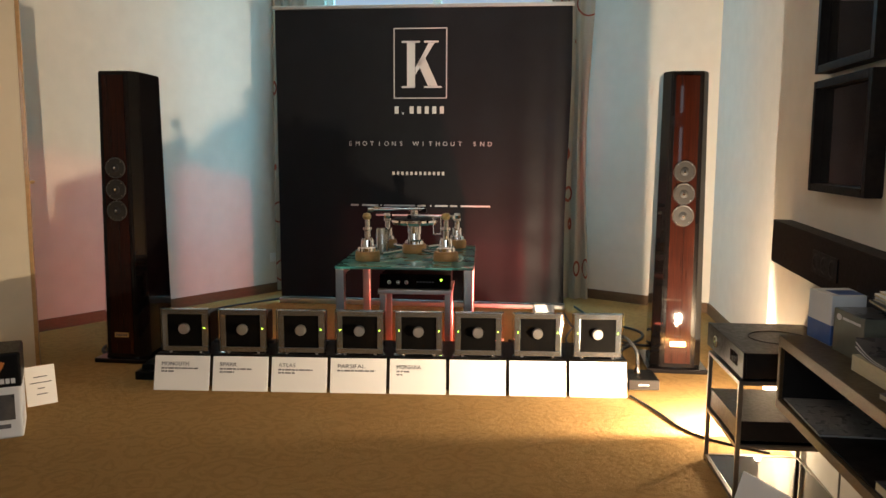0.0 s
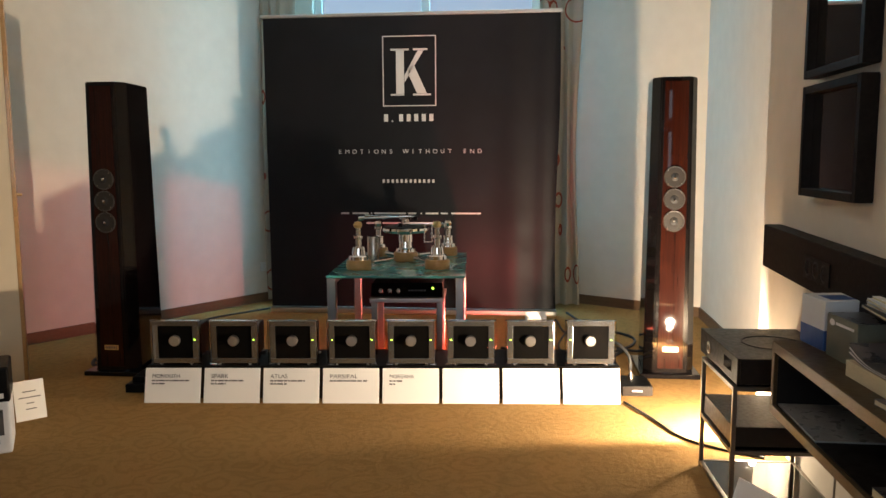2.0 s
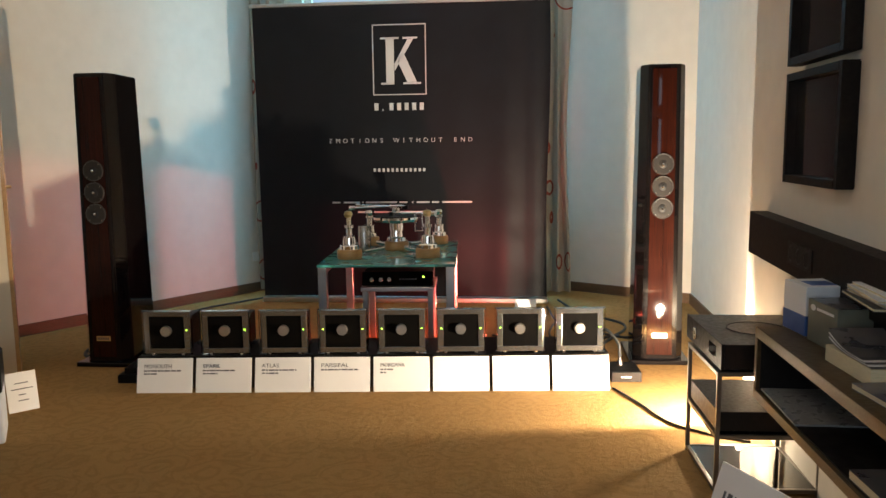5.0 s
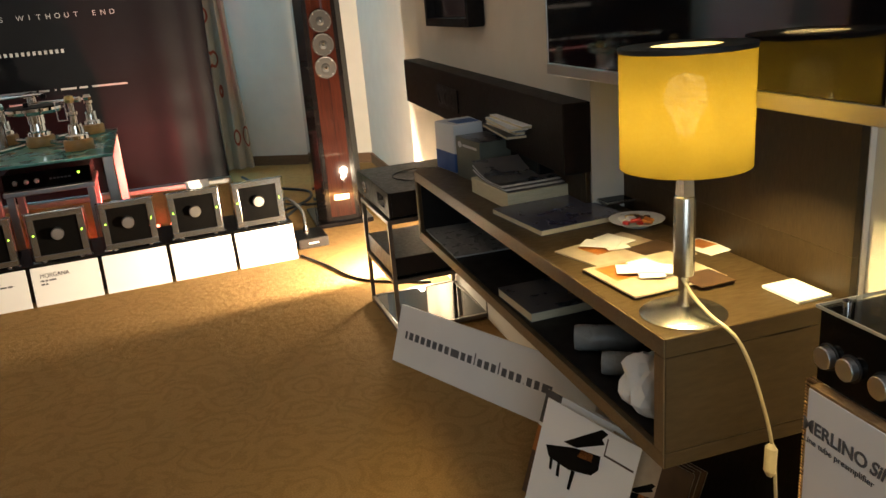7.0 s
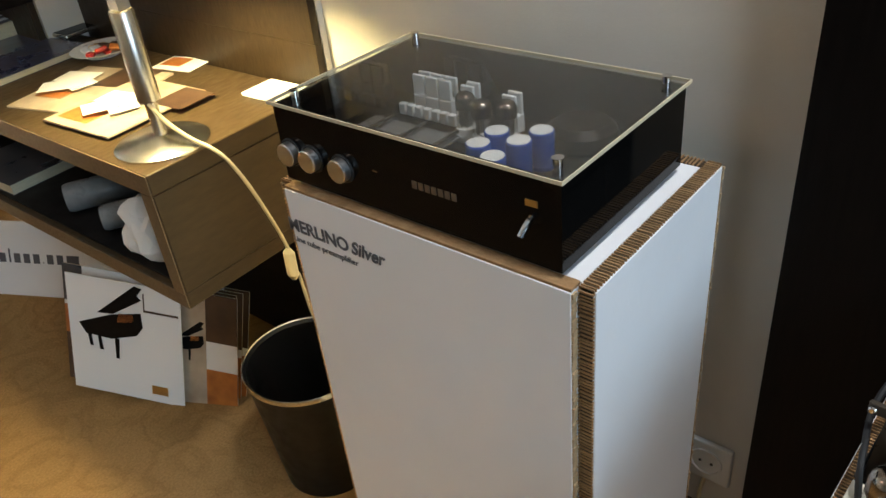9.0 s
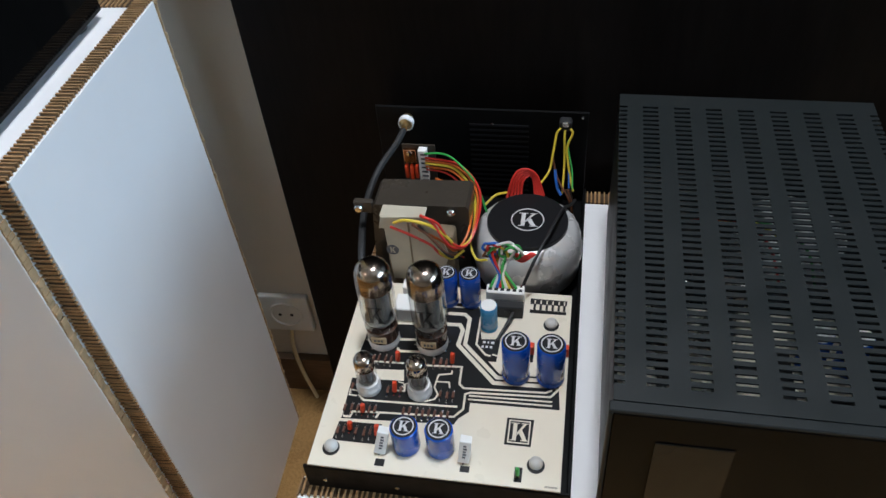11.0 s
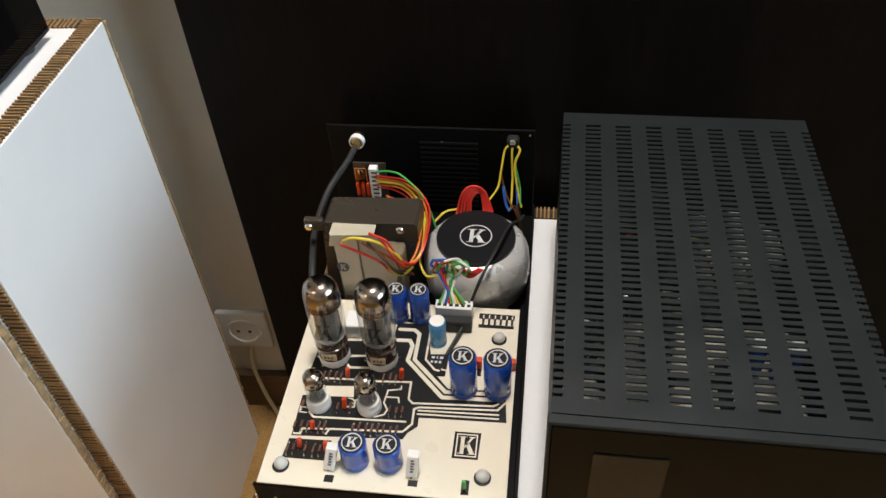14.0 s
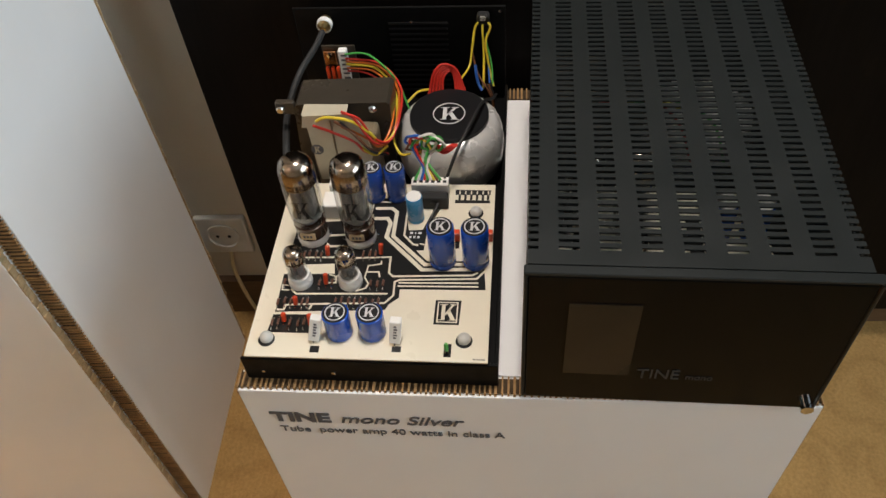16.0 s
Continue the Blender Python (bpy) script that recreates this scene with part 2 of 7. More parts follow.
M["tube_base"] = material("brown_tube_base", (0.060, 0.026, 0.014), 0.22, coat=0.5, vary=0.2, scale=90)
M["trafo"] = material("brown_transformer_lacquer", (0.048, 0.039, 0.029), 0.30, spec=0.5, vary=0.25, scale=40, bump=0.05)
M["bobbin"] = material("cream_coil_former", (0.50, 0.45, 0.34), 0.45, vary=0.15, scale=40)
M["copper"] = material("copper", (0.72, 0.36, 0.18), 0.25, metal=1.0)
M["brass"] = material("brushed_brass", (0.62, 0.46, 0.22), 0.28, metal=1.0)
M["steel"] = material("satin_nickel", (0.56, 0.53, 0.48), 0.27, metal=1.0, bump=0.02, bump_scale=900)
M["beech"] = material("turned_beech", (0.46, 0.26, 0.10), 0.38, coat=0.3, vary=0.25, scale=40, stretch=(1, 1, 6))
M["led_green"] = material("green_led", (0.1, 0.6, 0.05), 0.3, emit=(0.45, 1.0, 0.05), emit_strength=9)
M["led_red"] = material("red_led_lens", (0.5, 0.05, 0.03), 0.3, emit=(1.0, 0.20, 0.12), emit_strength=12)
M["teal_glass"] = material("frosted_teal_glass", (0.05, 0.24, 0.22), 0.28, coat=0.6, vary=0.08, scale=8)
M["dim_steel"] = material("dull_printed_silver", (0.16, 0.13, 0.10), 0.4, metal=0.6)
M["silver_plate"] = material("polished_silver_fascia", (0.30, 0.31, 0.32), 0.12, metal=0.9)
M["driver_metal"] = material("driver_ring_metal", (0.075, 0.072, 0.068), 0.38, metal=0.6)
M["book_dark"] = material("dark_magazine_cover", (0.035, 0.04, 0.05), 0.30, coat=0.3, colour2=(0.12, 0.11, 0.10), scale=14)
M["page_edge"] = material("page_edges", (0.62, 0.54, 0.36), 0.8, vary=0.25, scale=220, stretch=(1, 1, 14))
M["brochure"] = material("beige_brochure_print", (0.55, 0.46, 0.34), 0.35, coat=0.2, colour2=(0.30, 0.22, 0.15), scale=16)
M["photo_brown"] = material("brown_photo_print", (0.10, 0.055, 0.03), 0.35, coat=0.2, colour2=(0.035, 0.02, 0.015), scale=12)
M["photo_orange"] = material("orange_photo_print", (0.60, 0.22, 0.04), 0.35, coat=0.2, colour2=(0.25, 0.07, 0.02), scale=22)
M["blue_box"] = material("blue_carton_print", (0.03, 0.09, 0.28), 0.45, vary=0.1, scale=20)
M["grey_box"] = material("olive_carton_print", (0.07, 0.075, 0.055), 0.4, colour2=(0.16, 0.17, 0.14), scale=9)
M["white_carton"] = material("white_carton", (0.66, 0.68, 0.70), 0.5, vary=0.05, scale=14)
M["yellow_paint"] = material("yellow_label", (0.75, 0.48, 0.02), 0.5, vary=0.1, scale=40)
M["plastic_white"] = material("white_socket_plastic", (0.74, 0.73, 0.70), 0.35)
M["tissue"] = material("crumpled_white_paper", (0.80, 0.78, 0.74), 0.85, bump=0.5, bump_scale=40)
M["wrap"] = material("crinkled_plastic_wrap", (0.22, 0.225, 0.22), 0.3, vary=0.25, scale=30, bump=0.8, bump_scale=45)
M["cord"] = material("ivory_cord", (0.60, 0.50, 0.30), 0.45)
M["bin"] = material("black_bin_plastic", (0.006, 0.006, 0.006), 0.4, spec=0.3, vary=0.2, scale=40)

M["ceramic_cone"] = material("ceramic_cone", (0.024, 0.021, 0.018), 0.35)
M["gold"] = material("gold_plaque", (0.70, 0.52, 0.24), 0.3, metal=1.0)
M["tv_frame"] = material("silver_television_bezel", (0.45, 0.43, 0.40), 0.3, metal=0.8)
M["stained_glass_blue"] = material("dark_blue_print", (0.03, 0.035, 0.09), 0.3, coat=0.3, colour2=(0.10, 0.09, 0.09), scale=20)
M["door_paint"] = material("cream_door_paint", (0.70, 0.60, 0.44), 0.5, vary=0.05, scale=7, bump=0.04)


def glass_material(name, colour=(1, 1, 1), rough=0.0, ior=1.45):
    return material(name, colour, rough, transmission=1.0, ior=ior)


def thin_glass_material():
    """A thin clear wall: light passes straight on, the rim shines."""
    m = bpy.data.materials.new("thin_valve_glass")
    m.use_nodes = True
    nt = m.node_tree
    nt.nodes.remove(nt.nodes["Principled BSDF"])
    mix = nt.nodes.new("ShaderNodeMixShader")
    lw = nt.nodes.new("ShaderNodeLayerWeight")
    lw.inputs["Blend"].default_value = 0.5
    pw_ = nt.nodes.new("ShaderNodeMath")
    pw_.operation = 'POWER'
    pw_.inputs[1].default_value = 3.2
    nt.links.new(lw.outputs["Facing"], pw_.inputs[0])
    fr = nt.nodes.new("ShaderNodeMapRange")
    fr.inputs[3].default_value, fr.inputs[4].default_value = 0.045, 0.75
    nt.links.new(pw_.outputs[0], fr.inputs[0])
    tr = nt.nodes.new("ShaderNodeBsdfTransparent")
    tr.inputs[0].default_value = (0.90, 0.90, 0.88, 1)
    gl = nt.nodes.new("ShaderNodeBsdfGlossy")
    gl.inputs["Roughness"].default_value = 0.03
    nt.links.new(fr.outputs[0], mix.inputs[0])
    nt.links.new(tr.outputs[0], mix.inputs[1])
    nt.links.new(gl.outputs[0], mix.inputs[2])
    nt.links.new(mix.outputs[0], nt.nodes["Material Output"].inputs[0])
    return m


M["glass"] = glass_material("clear_glass")
M["acrylic"] = glass_material("clear_acrylic", (0.97, 0.98, 0.97), 0.01, 1.2)
M["thin_glass"] = thin_glass_material()
M["picture_glass"] = material("picture_glass_over_dark_print", (0.02, 0.018, 0.016), 0.03, spec=1.0, coat=1.0)


def shade_material():
    m = bpy.data.materials.new("ochre_lampshade_fabric")
    m.use_nodes = True
    nt = m.node_tree
    for n in list(nt.nodes):
        nt.nodes.remove(n)
    out = nt.nodes.new("ShaderNodeOutputMaterial")
    mix = nt.nodes.new("ShaderNodeMixShader")
    mix.inputs[0].default_value = 0.72
    d = nt.nodes.new("ShaderNodeBsdfDiffuse")
    t = nt.nodes.new("ShaderNodeBsdfTranslucent")
    tc = nt.nodes.new("ShaderNodeTexCoord")
    ns = nt.nodes.new("ShaderNodeTexNoise")
    ns.inputs["Scale"].default_value, ns.inputs["Detail"].default_value = 190, 3
    nt.links.new(tc.outputs["Object"], ns.inputs["Vector"])
    mx = nt.nodes.new("ShaderNodeMix")
    mx.data_type = 'RGBA'
    mx.inputs[6].default_value, mx.inputs[7].default_value = (0.106, 0.081, 0.016, 1), (0.112, 0.086, 0.018, 1)
    mr = nt.nodes.new("ShaderNodeMapRange")
    mr.inputs[1].default_value, mr.inputs[2].default_value = 0.35, 0.65
    nt.links.new(ns.outputs[0], mr.inputs[0])
    nt.links.new(mr.outputs[0], mx.inputs[0])
    for s in (d, t):
        nt.links.new(mx.outputs[2], s.inputs[0])
    nt.links.new(d.outputs[0], mix.inputs[1])
    nt.links.new(t.outputs[0], mix.inputs[2])
    # open weave lets the bulb glint through
    hole = nt.nodes.new("ShaderNodeMapRange")
    hole.inputs[1].default_value, hole.inputs[2].default_value, hole.inputs[3].default_value, hole.inputs[4].default_value = 0.30, 0.74, 0.028, 0.072
    nt.links.new(ns.outputs[0], hole.inputs[0])
    tr = nt.nodes.new("ShaderNodeBsdfTransparent")
    weave = nt.nodes.new("ShaderNodeMixShader")
    nt.links.new(hole.outputs[0], weave.inputs[0])
    nt.links.new(mix.outputs[0], weave.inputs[1])
    nt.links.new(tr.outputs[0], weave.inputs[2])
    nt.links.new(weave.outputs[0], out.inputs[0])
    return m


M["shade"] = shade_material()


def frosted_material():
    """White frosted acrylic that glows where a bulb stands behind it."""
    m = bpy.data.materials.new("frosted_white_acrylic")
    m.use_nodes = True
    nt = m.node_tree
    nt.nodes.remove(nt.nodes["Principled BSDF"])
    mix = nt.nodes.new("ShaderNodeMixShader")
    mix.inputs[0].default_value = 0.6
    for k, kind in enumerate(("ShaderNodeBsdfDiffuse", "ShaderNodeBsdfTranslucent")):
        n = nt.nodes.new(kind)
        n.inputs[0].default_value = (0.86, 0.84, 0.78, 1)
        nt.links.new(n.outputs[0], mix.inputs[1 + k])
    nt.links.new(mix.outputs[0], nt.nodes["Material Output"].inputs[0])
    return m


M["frosted"] = frosted_material()


def curtain_material():
    m = material("patterned_curtain", (0.42, 0.37, 0.29), 0.85, spec=0.2, vary=0.1, scale=30)
    nt = m.node_tree
    b = nt.nodes["Principled BSDF"]
    tc = nt.nodes.new("ShaderNodeTexCoord")
    v = nt.nodes.new("ShaderNodeTexVoronoi")
    v.inputs["Scale"].default_value = 3.2
    nt.links.new(tc.outputs["Object"], v.inputs["Vector"])
    a = nt.nodes.new("ShaderNodeMath")
    a.operation = 'SUBTRACT'
    a.inputs[1].default_value = 0.33
    nt.links.new(v.outputs["Distance"], a.inputs[0])
    ab = nt.nodes.new("ShaderNodeMath")
    ab.operation = 'ABSOLUTE'
    nt.links.new(a.outputs[0], ab.inputs[0])
    lt = nt.nodes.new("ShaderNodeMath")
    lt.operation = 'LESS_THAN'
    lt.inputs[1].default_value = 0.022
    nt.links.new(ab.outputs[0], lt.inputs[0])
    mx = nt.nodes.new("ShaderNodeMix")
    mx.data_type = 'RGBA'
    nt.links.new(lt.outputs[0], mx.inputs[0])
    mx.inputs[6].default_value, mx.inputs[7].default_value = (0.40, 0.36, 0.29, 1), (0.28, 0.06, 0.035, 1)
    nt.links.new(mx.outputs[2], b.inputs["Base Color"])
    return m


M["curtain"] = curtain_material()
M["bulb"] = material("warm_bulb_glass", (1, 0.85, 0.6), 0.4, emit=(1.0, 0.74, 0.36), emit_strength=65)
M["bulb_white"] = material("bright_bulb_glass", (1, 0.9, 0.7), 0.4, emit=(1.0, 0.84, 0.58), emit_strength=250)
M["mirror"] = material("mirror", (0.11, 0.105, 0.10), 0.02, metal=1.0)
M["player_metal"] = material("dark_bronze_metal", (0.020, 0.015, 0.012), 0.38, metal=0.1, spec=0.2, vary=0.15, scale=60, bump=0.04)
M["display"] = material("smoky_display", (0.030, 0.024, 0.017), 0.10, spec=0.3, colour2=(0.016, 0.013, 0.010), scale=14)


# ---- mesh helpers ----
def part(name, bm, mat, parent=None, label="", smooth=False, m=None):
    """Links a bmesh as one mesh object, under a thing or a part if one is given."""
    me = bpy.data.meshes.new(name)
    bmesh.ops.recalc_face_normals(bm, faces=bm.faces)
    bm.to_mesh(me)
    bm.free()
    for q in (mat if isinstance(mat, (list, tuple)) else [mat]):
        me.materials.append(q)
    if smooth:
        me.polygons.foreach_set("use_smooth", [True] * len(me.polygons))
        me.set_sharp_from_angle(angle=radians(35))
    ob = new(name, me)
    if parent:
        ob.parent = parent
    if m is not None:
        ob.matrix_basis = m
    if label:
        ob["label"] = label
    return ob


def thing(name, label, category, m=None, group="", kind=""):
    """An Empty at the base of a thing, to parent its parts."""
    ob = new(name)
    ob.empty_display_size = 0.05
    if m is not None:
        ob.matrix_basis = m
    return tagged(ob, label, category, group, kind)


def box(bm, x0, x1, y0, y1, z0, z1, bevel=0.0, seg=2, mat=0, m=None):
    vs = [bm.verts.new((x, y, z)) for x in (x0, x1) for y in (y0, y1) for z in (z0, z1)]
    fs = [bm.faces.new([vs[i] for i in q]) for q in ((0, 1, 3, 2), (4, 6, 7, 5), (0, 4, 5, 1), (2, 3, 7, 6), (0, 2, 6, 4), (1, 5, 7, 3))]
    for f in fs:
        f.material_index = mat
    if bevel:
        es = list({e for f in fs for e in f.edges})
        r = bmesh.ops.bevel(bm, geom=es, offset=bevel, segments=seg, profile=0.5, affect='EDGES')
        for f in r["faces"]:
            f.material_index = mat
        vs = list({v for f in r["faces"] for v in f.verts} | {v for v in vs if v.is_valid})
    if m is not None:
        bmesh.ops.transform(bm, matrix=m, verts=[v for v in vs if v.is_valid])
    return bm


def newbox(x0, x1, y0, y1, z0, z1, bevel=0.0, seg=2):
    return box(bmesh.new(), x0, x1, y0, y1, z0, z1, bevel, seg)


def lathe(bm, profile, seg=24, m=None, mat=0, caps=True):
    """Turns a profile of (radius, height) round z."""
    m = m or Matrix()
    rings = []
    for r, z in profile:
        if r < 1e-6:
            rings.append([bm.verts.new(m @ Vector((0, 0, z)))])
        else:
            rings.append([bm.verts.new(m @ Vector((r * math.cos(a), r * math.sin(a), z))) for a in [2 * math.pi * k / seg for k in range(seg)]])
    for a, b in zip(rings, rings[1:]):
        for k in range(seg):
            va, vb = a[k % len(a)], a[(k + 1) % len(a)]
            wa, wb = b[k % len(b)], b[(k + 1) % len(b)]
            vs = list(dict.fromkeys([va, vb, wb, wa]))
            if len(vs) > 2:
                bm.faces.new(vs).material_index = mat
    for ring in (rings[0], rings[-1]) if caps else ():
        if len(ring) > 2:
            bm.faces.new(ring).material_index = mat
    return bm


def sweep(bm, pts, r, seg=8, mat=0, smooth_steps=6):
    """A round cable along a smooth curve through the points."""
    pts = [Vector(p) for p in pts]
    if smooth_steps > 1 and len(pts) > 2:
        ext = [pts[0] * 2 - pts[1]] + pts + [pts[-1] * 2 - pts[-2]]
        out = []
        for i in range(1, len(ext) - 2):
            p0, p1, p2, p3 = ext[i - 1:i + 3]
            for k in range(smooth_steps):
                t = k / smooth_steps
                out.append(0.5 * ((2 * p1) + (p2 - p0) * t + (2 * p0 - 5 * p1 + 4 * p2 - p3) * t * t + (3 * p1 - p0 - 3 * p2 + p3) * t ** 3))
        pts = out + [pts[-1]]
    rings = []
    for i, p in enumerate(pts):
        d = (pts[min(i + 1, len(pts) - 1)] - pts[max(i - 1, 0)]).normalized()
        q = d.to_track_quat('Z', 'Y')
        rings.append([bm.verts.new(p + q @ Vector((r * math.cos(a), r * math.sin(a), 0))) for a in [2 * math.pi * k / seg for k in range(seg)]])
    for a, b in zip(rings, rings[1:]):
        # keep rings from twisting
        best = min(range(seg), key=lambda s: sum((a[k].co - b[(k + s) % seg].co).length_squared for k in range(seg)))
        b[:] = b[best:] + b[:best]
        for k in range(seg):
            bm.faces.new((a[k], a[(k + 1) % seg], b[(k + 1) % seg], b[k])).material_index = mat
    bm.faces.new(rings[0]).material_index = mat
    bm.faces.new(rings[-1]).material_index = mat
    return bm


def prism(bm, outline, z0, z1, mat=0, m=None):
    """A flat outline of (x, y) raised from z0 to z1."""
    m = m or Matrix()
    lo = [bm.verts.new(m @ Vector((x, y, z0))) for x, y in outline]
    hi = [bm.verts.new(m @ Vector((x, y, z1))) for x, y in outline]
    n = len(lo)
    fs = [bm.faces.new(lo), bm.faces.new(hi)]
    for k in range(n):
        fs.append(bm.faces.new((lo[k], lo[(k + 1) % n], hi[(k + 1) % n], hi[k])))
    for f in fs:
        f.material_index = mat
    return bm


def lettering(name, text, size, m, mat, parent=None, width=None, shear=0.0, depth=0.0006, align='LEFT', bold=0.0):
    """Raised print in the built-in font, turned into a mesh; stretched to a width if one is given."""
    cu = bpy.data.curves.new(name, 'FONT')
    cu.body, cu.size, cu.extrude, cu.shear, cu.align_x, cu.offset = text, size, depth, shear, align, bold
    tmp = bpy.data.objects.new(name, cu)
    me = bpy.data.meshes.new_from_object(tmp)
    bpy.data.objects.remove(tmp)
    bpy.data.curves.remove(cu)
    if width:
        xs = [v.co.x for v in me.vertices]
        k = width / (max(xs) - min(xs))
        me.transform(Matrix.Diagonal((k, 1, 1, 1)))
    me.name = name
    me.materials.clear()
    me.materials.append(mat)
    ob = new(name, me)
    if parent:
        ob.parent = parent
    ob.matrix_basis = m
    return ob


def structure(name, bm, mat, label, category):
    return tagged(part(name, bm, mat), label, category, kind="structure")


# ---- the room ----
XR = 2.275       # right wall
FALSE_X = 2.262 # face of the boxed-out wall behind the desk
ZC = 3.05       # ceiling

structure("floor", newbox(-4.2, 3.2, -3.4, 8.2, -0.12, 0.0), M["carpet"], "tan patterned wall-to-wall hotel carpet", "carpet")
structure("ceiling", newbox(-4.2, 3.2, -3.4, 8.2, ZC, ZC + 0.15), M["ceiling"], "plain off-white plaster ceiling", "ceiling")
structure("wall_right", newbox(XR, XR + 0.3, -3.4, 3.833, 0, ZC), M["plaster"], "cream plaster wall behind the desk side", "wall")


def wall_between(name, a, b, label, thick=0.2, z0=0, z1=ZC, mat=None):
    a, b = Vector((*a, 0)), Vector((*b, 0))
    d = (b - a).normalized()
    n = Vector((-d.y, d.x, 0))
    bm = bmesh.new()
    prism(bm, [(p.x, p.y) for p in (a, b, b + n * thick, a + n * thick)], z0, z1)
    return structure(name, bm, mat or M["plaster"], label, "wall")


wall_between("wall_bay_right", (1.25, 7.12), (2.40, 6.45), "slanted cream wall beside the bay window", thick=0.2)
wall_between("wall_bay_left", (-2.95, 4.45), (-1.38, 7.05), "slanted cream wall lit by lamp and window", thick=0.2)
wall_between("wall_left", (-2.95, -3.4), (-2.95, 4.45), "cream wall on the door side")
wall_between("wall_rear", (2.275, -3.2), (-2.95, -3.2), "cream rear wall of the room", thick=-0.2)
# window wall: below, above and beside the opening
bm = bmesh.new()
box(bm, -1.6, -1.05, 7.12, 7.32, 0, ZC)
box(bm, 1.05, 1.5, 7.12, 7.32, 0, ZC)
box(bm, -1.05, 1.05, 7.12, 7.32, 0, 0.75)
box(bm, -1.05, 1.05, 7.12, 7.32, 2.95, ZC)
structure("wall_window", bm, M["plaster"], "cream wall with the bay window opening", "wall")
structure("wall_alcove", newbox(2.40, 2.60, 3.8335, 6.55, 0, ZC), M["plaster"], "cream alcove wall behind the loudspeaker", "wall")
# boxed-out wall behind the desk
structure("wall_recess", newbox(FALSE_X, XR - 0.0005, 0.945, 1.765, 0, ZC), M["plaster"], "cream wall behind the desk recess", "wall")
structure("wall_desk", newbox(2.15, XR - 0.0005, 1.766, 3.833, 0, ZC), M["plaster"], "boxed-out cream wall carrying television and panel", "wall")


# ---- window side: window, curtains, banner ----
def baseboard(name, a, b, n_in, label="dark stained wooden baseboard along the wall"):
    a, b = Vector((*a, 0)), Vector((*b, 0))
    n = Vector((*n_in, 0)).normalized() * 0.014
    bm = bmesh.new()
    prism(bm, [(p.x, p.y) for p in (a, b, b + n, a + n)], 0.0, 0.085)
    return structure(name, bm, M["baseboard"], label, "baseboard")


baseboard("baseboard_bay_left", (-2.95, 4.45), (-1.38, 7.05), (0.856, -0.517))
baseboard("baseboard_bay_right", (1.25, 7.12), (2.40, 6.45), (-0.503, -0.864))
baseboard("baseboard_right", (2.40, 3.84), (2.40, 6.45), (-1, 0))
baseboard("baseboard_right_near", (2.275, 0.12), (2.275, 0.89), (-1, 0))
baseboard("baseboard_window", (-1.38, 7.12), (1.25, 7.12), (0, -1))

# window_1: frame, mullion and panes in the opening
win = thing("window_1", "white-framed bay window full of daylight", "window", pose(0, 7.2, 0.75), kind="structure")
bm = bmesh.new()
for b in ((-1.05, 1.05, 0, 0.06, 0, 0.07), (-1.05, 1.05, 0, 0.06, 2.13, 2.20), (-1.05, -0.98, 0, 0.06, 0.07, 2.13), (0.98, 1.05, 0, 0.06, 0.07, 2.13), (-0.04, 0.04, 0, 0.06, 0.07, 2.13)):
    box(bm, *b, bevel=0.006)
part("window_frame", bm, M["plastic_white"], win)
part("window_sill", newbox(-1.10, 1.10, -0.14, 0.0, -0.03, 0.0, 0.005), M["plastic_white"], win)
for x in (-0.51, 0.51):
    p = part("pane", newbox(x - 0.47, x + 0.47, 0.028, 0.034, 0.07, 2.13), M["glass"], win)
    p.visible_shadow = False


def curtain(label, x0, x1, y, z0, z1, folds, m=None):
    bm = bmesh.new()
    nx, nz, th = folds * 8, 14, 0.006
    grid = {}
    for s in (0, 1):
        for i in range(nx + 1):
            for k in range(nz + 1):
                f = k / nz
                u = i / nx
                amp = 0.035 * (0.7 + 0.3 * math.sin(3 * u + 2 * f))
                pinch = 1 - 0.18 * math.sin(math.pi * f) ** 2
                x = (x0 + x1) / 2 + (x1 - x0) * (u - 0.5) * pinch + 0.012 * math.sin(5 * f + 9 * u)
                yy = y + amp * math.sin(u * folds * 2 * math.pi + 0.6 * math.sin(4 * f)) + s * th
                grid[s, i, k] = bm.verts.new((x, yy, z0 + (z1 - z0) * f))
    for i in range(nx):
        for k in range(nz):
            bm.faces.new((grid[0, i, k], grid[0, i + 1, k], grid[0, i + 1, k + 1], grid[0, i, k + 1]))
            bm.faces.new((grid[1, i, k], grid[1, i, k + 1], grid[1, i + 1, k + 1], grid[1, i + 1, k]))
    for i in range(nx):
        for k in (0, nz):
            bm.faces.new((grid[0, i, k], grid[1, i, k], grid[1, i + 1, k], grid[0, i + 1, k]))
    for k in range(nz):
        for i in (0, nx):
            bm.faces.new((grid[0, i, k], grid[0, i, k + 1], grid[1, i, k + 1], grid[1, i, k]))
    return tagged(part("curtain", bm, M["curtain"], smooth=True), label, "curtain", "bay window curtains")


curtain("beige curtain with red rings hanging beside the window", -1.62, -1.14, 6.86, 0.02, 3.0, 5)
curtain("beige ring-patterned curtain gathered beside the banner", 1.06, 1.42, 6.84, 0.02, 3.0, 4)
tagged(part("curtain_rail", newbox(-1.55, 1.42, 6.82, 6.90, 3.0, 3.048, 0.004), M["plastic_white"]), "white curtain rail fixed under the ceiling", "curtain rail")

